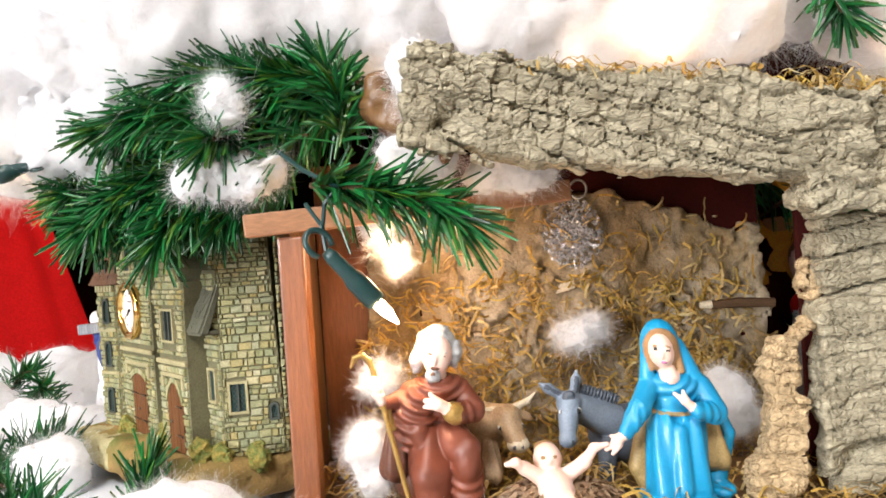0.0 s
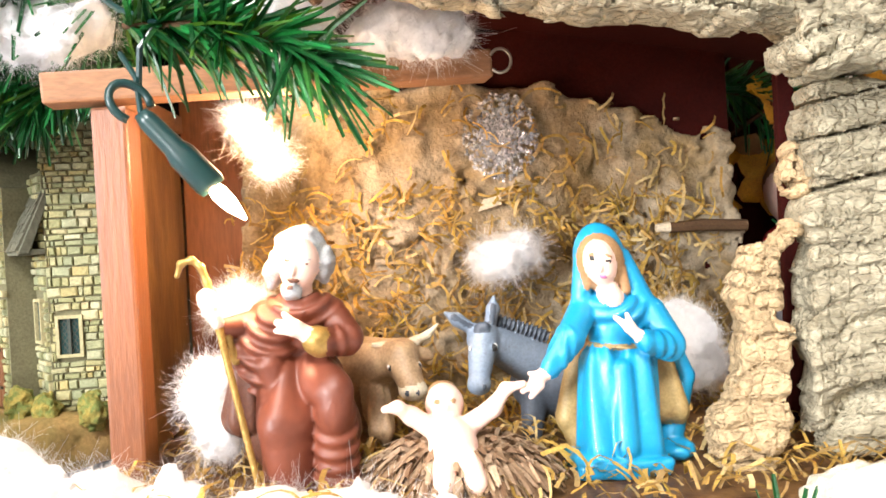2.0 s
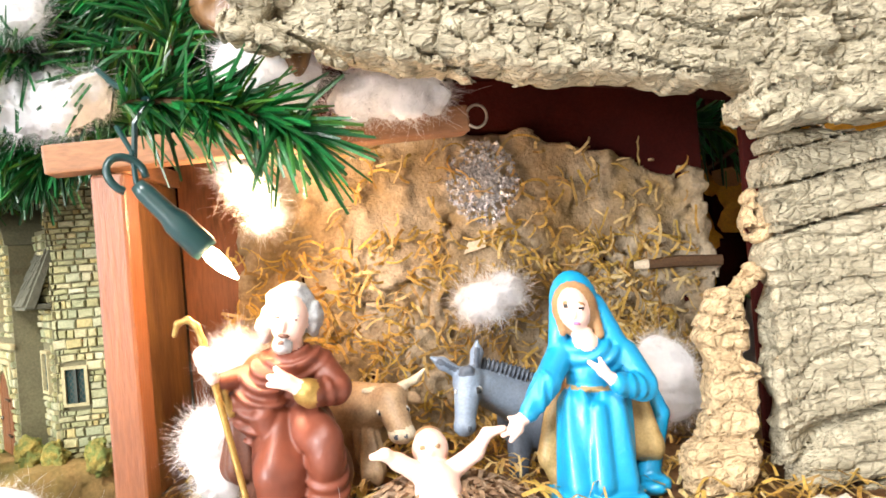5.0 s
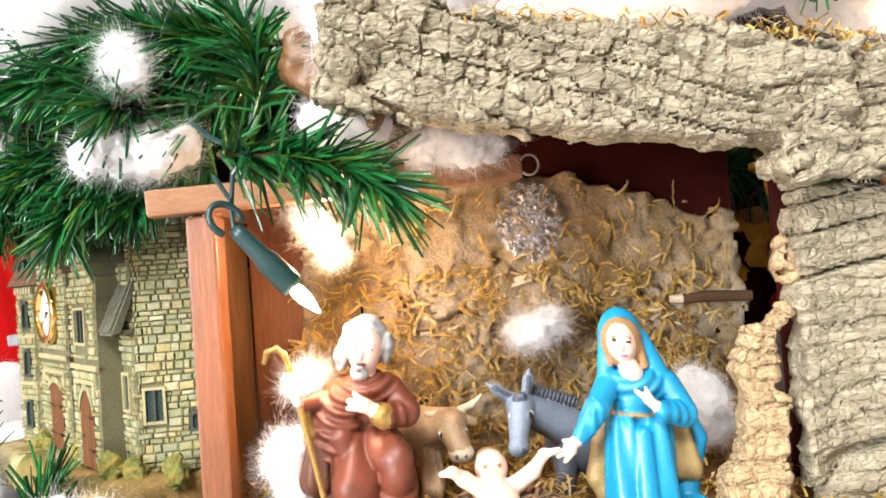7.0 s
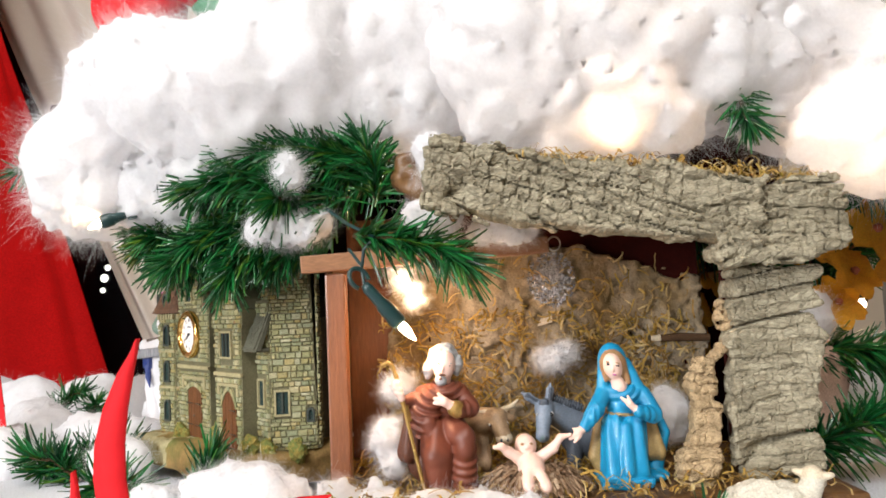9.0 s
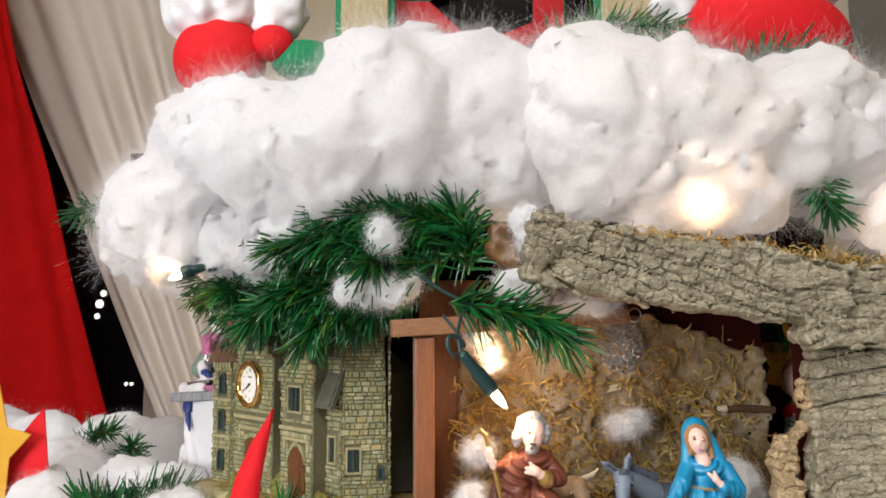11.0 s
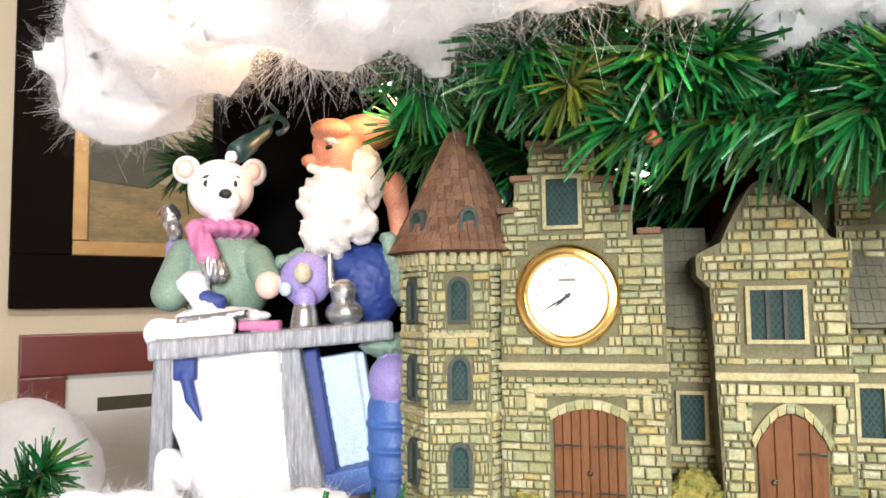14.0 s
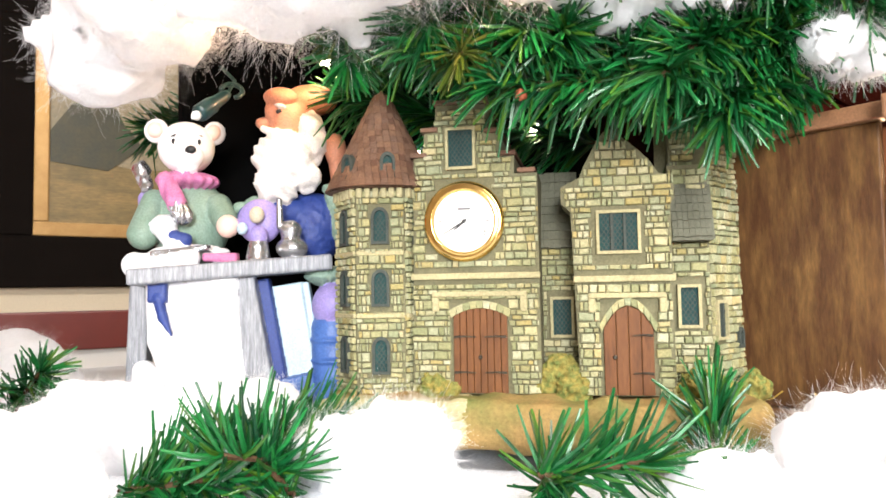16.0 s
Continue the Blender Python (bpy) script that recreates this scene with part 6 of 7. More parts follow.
# small tufts on the garland
for label, puffs, seed in (
        ("small cotton tuft on the pine garland", row((-0.100, 0.323, 0.1405), (-0.060, 0.319, 0.1420), 8, 0.0090, 0.0030), 31),
        ("small cotton tuft behind the pine spray", row((-0.006, 0.305, 0.142), (0.010, 0.308, 0.136), 4, 0.0115, 0.003), 33),
        ("small cotton tuft on the beam", row((0.026, 0.316, 0.134), (0.064, 0.325, 0.133), 5, 0.0095, 0.003), 35),
        ("hanging cotton wisp beside the bark roof", row((0.003, 0.290, 0.182), (0.008, 0.286, 0.158), 3, 0.0085, 0.002), 36),
        ("hanging cotton wisp in the garland", row((-0.080, 0.310, 0.178), (-0.078, 0.308, 0.162), 3, 0.0060, 0.0015), 37),
        ("soft cotton puff against the straw wall", row((0.070, 0.360, 0.050), (0.086, 0.358, 0.056), 5, 0.0055, 0.0035), 38),
        ("lit cotton puff beside the robed figurine", row((-0.026, 0.332, 0.038), (-0.018, 0.334, 0.044), 4, 0.0055, 0.003), 39),
        ("cotton wad behind the staff", row((-0.030, 0.315, 0.026), (-0.024, 0.312, 0.000), 5, 0.0072, 0.002), 40),
        ("grey-white cotton wad by the bark strip", row((0.140, 0.345, 0.030), (0.146, 0.345, 0.004), 4, 0.0095, 0.003), 41),
        # this wad is added to imitate the white glare round the bulb
        ("added cotton wad standing in for fairy light glare", row((-0.022, 0.350, 0.112), (-0.010, 0.352, 0.092), 4, 0.0060, 0.002), 42)):
    cotton(label, puffs, seed, res=0.0014, rough=0.0030, fuzz=8000, hair=0.0036)
# snow on the table
for label, puffs, seed in (
        ("low cotton snow in front of the stable", row((-0.060, 0.288, -0.013), (0.050, 0.258, -0.018), 9, 0.0125, 0.003, 0.4), 51),
        ("cotton snow heap between house and stable", row((-0.135, 0.318, -0.012), (-0.078, 0.292, -0.014), 6, 0.0175, 0.005, 0.4), 52),
        ("cotton snow heap on the table", row((-0.180, 0.335, -0.024), (-0.120, 0.290, -0.024), 5, 0.0150, 0.005, 0.4), 53),
        ("cotton snow before the stone house", row((-0.252, 0.446, -0.016), (-0.222, 0.420, -0.016), 5, 0.0150, 0.004, 0.4), 54),
        ("cotton snow round the painted group", row((-0.345, 0.560, -0.016), (-0.245, 0.500, -0.014), 8, 0.0190, 0.006, 0.4), 55),
        ("cotton snow bank on the table", row((-0.395, 0.560, -0.022), (-0.345, 0.470, -0.022), 6, 0.0240, 0.007, 0.4), 56),
        ("far cotton snow bank on the table", row((-0.46, 0.80, -0.014), (-0.32, 0.68, -0.012), 7, 0.0300, 0.008, 0.4), 57),
        ("far cotton snow bank beside the drapes", row((-0.64, 0.86, -0.014), (-0.48, 0.78, -0.010), 6, 0.0340, 0.008, 0.4), 58),
        ("cotton snow along the table edge", row((-0.43, 0.66, -0.018), (-0.38, 0.60, -0.018), 4, 0.0240, 0.006, 0.4), 60),
        ("cotton snow bunch beside the bark post", row((0.235, 0.385, 0.070), (0.262, 0.395, 0.072), 3, 0.0160, 0.004), 59)):
    cotton(label, puffs, seed, res=0.0026, rough=0.005, fuzz=9000, hair=0.0040, group="cotton snow heaps")

# ---- pine garland and fairy lights ----
gr = random.Random(77)


def bough(label, path, length=0.026, per=420, droop=0.15, open_angle=55, spray=0.0, width=0.0018, group="garland boughs", buds=0, old=False):
    """A branch of plastic pine: a wire along path with needles all round; per: needles for 10 cm."""
    pts = [Vector(p) for p in path]
    segs = [(a, b, (b - a).length) for a, b in zip(pts, pts[1:])]
    total = sum(s[2] for s in segs)
    n = int(0.72 * per * total / 0.1)
    roots, ways, lens = [], [], []
    for k in range(n):
        s = total * (k + gr.random()) / n
        for a, b, l in segs:
            if s <= l or b == pts[-1]:
                break
            s -= l
        p, d = a + (b - a) * min(1, s / l), (b - a).normalized()
        o = d.orthogonal().normalized()
        o.rotate(Matrix.Rotation(gr.uniform(0, 6.28), 3, d))
        ang = radians(open_angle + gr.uniform(-28, 28))
        roots.append(p)
        ways.append(d * math.cos(ang) + o * math.sin(ang))
        lens.append(length * gr.uniform(0.65, 1.15))
    for _ in range(12):
        d = (pts[-1] - pts[-2]).normalized()
        roots.append(pts[-1])
        ways.append(d + Vector((gr.uniform(-0.5, 0.5), gr.uniform(-0.5, 0.5), gr.uniform(-0.5, 0.5))))
        lens.append(length * gr.uniform(0.7, 1.1))
    ob = thing("pine_bough", label, "garland", group=group)
    part("stem", tube(path, 0.0012, 6), M["twig"], ob)
    v, f = blades(roots, ways, lens, width, droop, gr)
    hang("needles", mesh_of("needles", v, f, [M["needle_old" if old else "needle"]]), ob, "flat green plastic needles", kind="stuff")
    for k in range(buds):
        s = (k + 0.5) / buds
        i = min(int(s * (len(pts) - 1)), len(pts) - 2)
        p = pts[i].lerp(pts[i + 1], s * (len(pts) - 1) - i) + Vector((gr.uniform(-0.004, 0.004), -0.004, gr.uniform(-0.006, 0.002)))
        part("bud", lathe(((0.0004, -0.002), (0.0022, -0.001), (0.0026, 0.001), (0.0008, 0.0032)), 8, pose(*p, gr.uniform(40, 120), 0, gr.uniform(0, 180))), M["bud"], ob, "small rust-brown bud", smooth=True)
    return ob


for label, path, kw in (
        ("dense green pine spray beside the cotton tuft", [(-0.055, 0.325, 0.152), (-0.095, 0.340, 0.148), (-0.135, 0.350, 0.136)], dict(per=800, length=0.024)),
        ("dense green pine garland over the stone house", [(-0.045, 0.318, 0.156), (-0.10, 0.350, 0.152), (-0.150, 0.378, 0.142), (-0.200, 0.425, 0.146), (-0.215, 0.455, 0.158)], dict(per=480, buds=5)),
        ("dense green pine garland under the cotton", [(-0.02, 0.310, 0.175), (-0.08, 0.345, 0.170), (-0.14, 0.390, 0.165), (-0.195, 0.440, 0.170)], dict(per=800)),
        ("green pine garland end with yellowed needles", [(-0.120, 0.350, 0.130), (-0.165, 0.385, 0.128), (-0.195, 0.410, 0.128)], dict(per=420, length=0.022, buds=4, droop=0.3)),
        ("drooping green pine spray", [(-0.095, 0.345, 0.140), (-0.118, 0.348, 0.126), (-0.130, 0.350, 0.112)], dict(per=600, length=0.022)),
        ("drooping green pine spray", [(-0.120, 0.340, 0.150), (-0.150, 0.350, 0.135), (-0.165, 0.352, 0.122)], dict(per=600, length=0.022)),
        ("drooping green pine spray", [(-0.065, 0.345, 0.145), (-0.085, 0.348, 0.132), (-0.100, 0.352, 0.120)], dict(per=600, length=0.02)),
        ("green pine spray over the stone gable", [(-0.150, 0.385, 0.148), (-0.158, 0.372, 0.134), (-0.163, 0.366, 0.124)], dict(per=520, length=0.022)),
        ("green pine spray over the clock", [(-0.190, 0.43, 0.150), (-0.202, 0.422, 0.144), (-0.208, 0.416, 0.140)], dict(per=420, length=0.020, old=True)),
        ("green pine spray over the turret", [(-0.212, 0.478, 0.168), (-0.224, 0.474, 0.164), (-0.232, 0.470, 0.162)], dict(per=460, length=0.020, old=True)),
        ("dense green pine bough before the cotton bank", [(-0.035, 0.318, 0.178), (-0.075, 0.318, 0.186), (-0.112, 0.322, 0.184)], dict(per=1100, length=0.022)),
        ("dense green pine bough before the cotton bank", [(-0.085, 0.318, 0.168), (-0.118, 0.322, 0.172), (-0.142, 0.330, 0.166)], dict(per=1100, length=0.022)),
        ("dense green pine bough before the cotton bank", [(-0.040, 0.340, 0.164), (-0.080, 0.345, 0.166), (-0.120, 0.350, 0.152), (-0.145, 0.352, 0.138)], dict(per=1100, length=0.022)),
        ("dense green pine bough low over the stone wing", [(-0.060, 0.350, 0.136), (-0.095, 0.352, 0.128), (-0.130, 0.356, 0.126)], dict(per=1000, length=0.020)),
        ("bright green pine spray above the beam", [(-0.040, 0.290, 0.130), (-0.018, 0.282, 0.127), (0.006, 0.276, 0.120), (0.018, 0.274, 0.113)], dict(per=560, length=0.024, droop=0.12, open_angle=48)),
        ("green pine spray behind the bark", [(-0.030, 0.312, 0.150), (-0.028, 0.306, 0.170), (-0.035, 0.31, 0.185)], dict(per=500)),
        ("dark green pine spray poking from the cotton", [(-0.300, 0.520, 0.225), (-0.325, 0.500, 0.222), (-0.340, 0.486, 0.215)], dict(per=380, length=0.02)),
        ("dark green pine spray poking from the cotton", [(0.175, 0.315, 0.235), (0.178, 0.300, 0.205), (0.182, 0.295, 0.185)], dict(per=420, length=0.018)),
        ("dark green pine spray poking from the cotton", [(0.150, 0.360, 0.290), (0.185, 0.345, 0.300), (0.21, 0.335, 0.29)], dict(per=380, length=0.022)),
        ("dark green pine spray at the top of the cotton", [(0.02, 0.36, 0.305), (0.06, 0.35, 0.318), (0.11, 0.35, 0.318)], dict(per=380, length=0.02)),
        ("green pine sprig lying before the stone house", [(-0.200, 0.372, -0.028), (-0.222, 0.362, -0.014), (-0.190, 0.345, -0.012)], dict(per=300, length=0.024, droop=-0.1)),
        ("green pine sprig standing before the stone house", [(-0.150, 0.345, -0.028), (-0.145, 0.350, -0.008), (-0.142, 0.352, 0.000)], dict(per=420, length=0.022, droop=-0.1, open_angle=35)),
        ("green pine bough lying in the cotton snow", [(-0.300, 0.500, -0.026), (-0.265, 0.470, -0.016), (-0.245, 0.462, -0.012)], dict(per=520, length=0.026, droop=-0.15)),
        ("green pine bough lying in the cotton snow", [(-0.320, 0.480, -0.026), (-0.300, 0.450, -0.020), (-0.275, 0.440, -0.018)], dict(per=480, length=0.024, droop=-0.15)),
        ("dark green pine sprig in the far snow", [(-0.34, 0.62, -0.02), (-0.335, 0.60, 0.000), (-0.330, 0.59, 0.010)], dict(per=420, length=0.022)),
        ("dark green pine sprig in the far snow", [(-0.43, 0.70, -0.02), (-0.41, 0.69, 0.008), (-0.39, 0.68, 0.012)], dict(per=300, length=0.02, droop=-0.2)),
        ("dark green pine sprig in the far snow", [(-0.27, 0.44, -0.028), (-0.285, 0.435, -0.012), (-0.30, 0.43, -0.008)], dict(per=300, length=0.022, droop=-0.2)),
        ("green pine sprig before the stable", [(0.118, 0.236, -0.028), (0.120, 0.240, -0.020), (0.128, 0.242, -0.017)], dict(per=500, length=0.016, droop=-0.2)),
        ("green pine bough beside the bark post", [(0.240, 0.400, 0.045), (0.270, 0.385, 0.050), (0.310, 0.370, 0.045)], dict(per=640, length=0.028)),
        ("green pine bough beside the bark post", [(0.230, 0.360, -0.010), (0.270, 0.345, 0.012), (0.320, 0.335, 0.020)], dict(per=640, length=0.028)),
        ("dark green pine bough behind the bark post", [(0.215, 0.410, 0.03), (0.250, 0.420, 0.07), (0.290, 0.430, 0.09)], dict(per=560, length=0.026)),
        ("dark green pine bough behind the flowers", [(0.23, 0.46, 0.05), (0.30, 0.47, 0.10), (0.36, 0.47, 0.15)], dict(per=900, length=0.034)),
        ("dark green pine bough behind the flowers", [(0.26, 0.45, 0.16), (0.32, 0.46, 0.15), (0.38, 0.46, 0.11)], dict(per=900, length=0.034)),
        ("green pine bough hanging under the cotton", [(0.25, 0.36, 0.165), (0.31, 0.365, 0.150), (0.35, 0.36, 0.12)], dict(per=420, length=0.022)),
        ("dark green pine bough behind the stable", [(0.170, 0.44, 0.135), (0.21, 0.43, 0.125), (0.25, 0.43, 0.11)], dict(per=500, length=0.024)),
        ("dark green pine bough behind the stone house", [(-0.10, 0.44, 0.12), (-0.15, 0.49, 0.135), (-0.19, 0.54, 0.155)], dict(per=600, length=0.026)),
        ("dark green pine bough behind the painted group", [(-0.16, 0.66, 0.190), (-0.20, 0.70, 0.180), (-0.24, 0.74, 0.165)], dict(per=700, length=0.026))):
    bough(label, path, **kw)
# short sprays standing off the main garland every way
spine = [Vector(p) for p in ((-0.050, 0.322, 0.166), (-0.10, 0.350, 0.162), (-0.150, 0.380, 0.150), (-0.200, 0.430, 0.156), (-0.220, 0.465, 0.168))]
for k in range(22):
    s = 4 * (k + 0.5) / 22
    i = min(int(s), 3)
    p = spine[i].lerp(spine[i + 1], s - i) + Vector((gr.uniform(-0.01, 0.01), gr.uniform(-0.01, 0.015), gr.uniform(-0.006, 0.014)))
    d = Vector((gr.uniform(-1.0, 0.6), gr.uniform(-1.0, -0.1), gr.uniform(-0.45, 0.5))).normalized()
    e = p + d * 0.020 + Vector((gr.uniform(-0.008, 0.008), 0, gr.uniform(-0.006, 0.004)))
    aged = k % 5 == 4
    bough("short yellowed pine spray in the garland" if aged else "short green pine spray in the garland", [p, p.lerp(e, 0.5), e], per=700, length=gr.uniform(0.018, 0.026), droop=gr.uniform(0.0, 0.3), old=aged)
bough("dark green pine bough under the shelf", [(0.0, 0.37, 0.205), (-0.08, 0.40, 0.205), (-0.15, 0.45, 0.200), (-0.21, 0.52, 0.195)], per=800, length=0.03)
bough("dark green pine bough under the shelf", [(-0.02, 0.42, 0.195), (-0.10, 0.46, 0.19), (-0.17, 0.53, 0.18)], per=800, length=0.03)


def light_set(label, start, end, tip, lit=True):
    """A fairy light: socket with clip, short wire and lit bulb."""
    a, b, c = Vector(start), Vector(end), Vector(tip)
    ob = thing("fairy_light", label, "fairy light", group="fairy lights")
    d = (b - a).normalized()
    part("socket", tube([a, a + d * 0.003, a.lerp(b, 0.45), a.lerp(b, 0.55), b - d * 0.002, b], [0.0022, 0.0030, 0.0034, 0.0044, 0.0046, 0.0040], 14), M["socket"], ob, "dark green plastic socket", smooth=True)
    e = (c - b).normalized()
    part("bulb", tube([b, b + e * 0.002, b.lerp(c, 0.5), b.lerp(c, 0.85), c], [0.0020, 0.0026, 0.0024, 0.0011, 0.0004], 12), M["lit"] if lit else M["dial"], ob, "lit clear bulb" if lit else "unlit bulb", smooth=True)
    side = d.orthogonal().normalized()
    loop = [a + side * 0.0052 * math.cos(t) - d * (0.004 + 0.0062 * math.sin(t)) for t in np.linspace(-0.6, 3.9, 14)]
    part("clip", tube(loop, 0.0013, 6), M["socket"], ob, "green plastic clip loop", smooth=True)
    part("wire", tube([a, a - d * 0.006 + Vector((0.002, 0.004, 0.006)), a - d * 0.008 + Vector((-0.004, 0.012, 0.014))], 0.0009, 6), M["socket"], ob)
    return ob


for label, a, b, c in (
        ("lit fairy light hanging under the beam", (-0.0345, 0.284, 0.1030), (-0.0165, 0.290, 0.0810), (-0.0085, 0.2935, 0.0715)),
        ("lit fairy light in the cotton snow", (-0.200, 0.368, 0.158), (-0.214, 0.362, 0.153), (-0.221, 0.360, 0.149)),
        ("lit fairy light in the cotton snow", (0.268, 0.305, 0.205), (0.262, 0.294, 0.192), (0.258, 0.290, 0.185)),
        ("fairy light resting on the bear's head", (-0.248, 0.565, 0.152), (-0.266, 0.557, 0.137), (-0.270, 0.555, 0.134)),
        ("lit fairy light under the garland", (-0.176, 0.425, 0.158), (-0.184, 0.412, 0.153), (-0.190, 0.405, 0.150)),
        ("lit fairy light hidden behind the turret", (-0.186, 0.552, 0.184), (-0.196, 0.548, 0.176), (-0.202, 0.546, 0.171)),
        ("lit fairy light above the bauble", (-0.176, 0.420, 0.170), (-0.182, 0.414, 0.164), (-0.187, 0.410, 0.160)),
        # next two bulbs only glow, added to imitate small gold glints
        ("glowing bulb imitating a gold glint behind the stone gable", (-0.160, 0.506, 0.126), (-0.168, 0.503, 0.118), (-0.172, 0.500, 0.112)),
        ("glowing bulb imitating a gold glint behind the stone gable", (-0.118, 0.464, 0.136), (-0.123, 0.461, 0.130), (-0.126, 0.459, 0.125)),
        ("lit fairy light in the pine", (0.306, 0.425, 0.090), (0.301, 0.412, 0.080), (0.299, 0.406, 0.074))):
    light_set(label, a, b, c, "bear" not in label)
bauble = thing("bauble", "small glossy dark brown bauble hanging in the garland", "bauble", pose(-0.186, 0.413, 0.1460))
part("globe", lathe([(0.0092 * math.sin(math.pi * (k + 0.15) / 12.3) * (1 + 0.04 * (k % 2)), -0.0092 * math.cos(math.pi * (k + 0.15) / 12.3)) for k in range(13)], 24), material("brown_bauble_lacquer", (0.055, 0.012, 0.008), 0.15, size=0.01, bump=0.05, coat=0.6), bauble, smooth=True)
part("cap", lathe(((0.0026, 0.0086), (0.0028, 0.0112), (0.0012, 0.0118)), 12), M["gold"], bauble, "small brass cap")

# the light strings' thin wire
wire = thing("light_string", "thin dark green cable of the fairy lights", "cable")
part("cable", tube([(-0.036, 0.288, 0.112), (-0.034, 0.285, 0.122), (-0.028, 0.283, 0.128), (-0.045, 0.300, 0.138), (-0.060, 0.320, 0.150)], 0.0010, 6), M["socket"], wire)

# ---- behind and around ----
shelf = thing("shelf_board", "dark wooden shelf behind the garland", "shelf")
part("board", box(-0.26, 0.36, 0.385, 0.66, 0.225, 0.240, 0.002), M["dark_red"], shelf)
# added sheet: the dark gap behind the house is put in as black colour
part("back_panel", box(-0.245, 0.36, 0.650, 0.660, TOP, 0.2245, 0.001), M["black"], shelf, "added black sheet for the dark gap under the shelf")
for bx in (-0.05, 0.22):
    part("leg", box(bx - 0.012, bx + 0.012, 0.45, 0.474, TOP, 0.225, 0.002), M["dark_red"], shelf)
screen = thing("television", "flat black television standing on the shelf", "television")
part("housing", box(-0.10, 0.125, 0.4625, 0.472, 0.240, 0.62, 0.002), M["black"], screen)
part("display", box(-0.094, 0.119, 0.4605, 0.4622, 0.248, 0.612), M["night"], screen, "dark glass display")
sign = thing("glitter_sign", "holiday sign of burlap uprights, green edging and red glitter strokes", "sign")
for a, b in ((-0.118, -0.082), (0.084, 0.130)):
    part("edging", box(a - 0.005, b + 0.005, 0.424, 0.428, 0.241, 0.52, 0.001), M["green_edge"], sign, "green felt edging")
    part("burlap_strip", box(a, b, 0.419, 0.4238, 0.241, 0.518, 0.001), M["burlap"], sign, "natural burlap upright")
part("edging", slab([(0.134, 0.345), (0.160, 0.352), (0.163, 0.330), (0.134, 0.335)], 0.424, 0.428), M["green_edge"], sign, "green felt foot")
stroke = [[(-0.078, 0.378), (0.036, 0.425), (0.036, 0.450), (-0.078, 0.400)], [(-0.078, 0.378), (-0.050, 0.378), (0.010, 0.320), (-0.020, 0.312), (-0.076, 0.352)],
          [(0.034, 0.325), (0.058, 0.335), (0.058, 0.50), (0.034, 0.50)], [(-0.012, 0.318), (0.034, 0.345), (0.036, 0.362), (-0.03, 0.335)], [(-0.078, 0.405), (-0.05, 0.43), (-0.06, 0.47), (-0.078, 0.47)]]
for k, s in enumerate(stroke):
    part("glitter_stroke", slab(s, 0.440 - 0.0002 * k, 0.446), M["glitter"], sign, "red glitter stroke")
    c = np.array(s).mean(0)
    part("edging", slab([tuple(c + (np.array(p) - c) * 1.0 + np.array([0.003, -0.004])) for p in s], 0.448 + 0.0003 * k, 0.452), M["green_edge"], sign, "green felt edging")

plush = [
    ("head", [("cloth_white", ruffled(bl(0, 0, 70, 40, 34, 36), 0.004, 0.010, 3))]),
    ("pompom", [("cloth_white", ruffled(bl(45, 4, 65, 26, 22, 26), 0.003, 0.009, 4))]),
    ("suit", [("red_felt", bl(8, -4, 22, 34, 26, 34))]),
    ("mitten", [("red_felt", bl(48, -10, 33, 16, 12, 14))]),
    ("trim", [("green_edge", bl(72, -4, 22, 26, 14, 16))]),
    ("eye", [("ink", bl(22, -30, 78, 3.2, 3, 3.2))])]
parted("plush_toy", "white plush toy with red clothes and green trim", "toy", plush, (-0.05, -0.045, -0.02), (0.105, 0.04, 0.115), 0.0028, pose(-0.215, 0.415, 0.295), 0.004)
hat = [
    ("crown", [("red_felt", ball((0.0, 0, 0.022), (0.070, 0.045, 0.040), (0, 8, 0)))]),
    ("tip", [("red_felt", limb((0.040, -0.01, 0.012), (0.066, -0.015, -0.008), 0.014, 0.006))]),
    ("fur_band", [("cloth_white", ruffled(limb((-0.062, -0.006, 0.050), (0.048, -0.006, 0.066), 0.021, 0.021), 0.005, 0.009, 5))])]
parted("red_hat", "red felt hat with white fur band", "hat", hat, (-0.095, -0.06, -0.03), (0.09, 0.055, 0.10), 0.0028, pose(0.205, 0.420, 0.318), 0.003)

old2 = [("cloth_white", ruffled(ball((0, 0, 0.120), (0.034, 0.03, 0.036)), 0.003, 0.008, 2)), ("skin", ball((0.012, -0.026, 0.122), (0.012, 0.008, 0.010))), ("ink", ball((0.010, -0.0345, 0.124), 0.0022)),
        ("red_felt", ball((0.004, 0, 0.050), (0.040, 0.032, 0.056))), ("cloth_white", ruffled(ball((0.014, -0.018, 0.082), (0.020, 0.020, 0.026)), 0.003, 0.007, 3)), ("red_felt", limb((-0.03, -0.01, 0.08), (-0.034, -0.025, 0.05), 0.014, 0.012))]
figure("plush_santa", "plush doll in red suit with white beard", "toy", old2, (-0.055, -0.05, -0.03), (0.06, 0.045, 0.17), 0.0026, pose(0.370, 0.392, 0.050), 0.004)
part("riser", box(0.325, 0.415, 0.352, 0.437, TOP, 0.041, 0.003), M["dark_red"], thing("riser_block", "dark wooden block under the plush doll", "block"))

# silk flowers behind the stable
fl = random.Random(4)


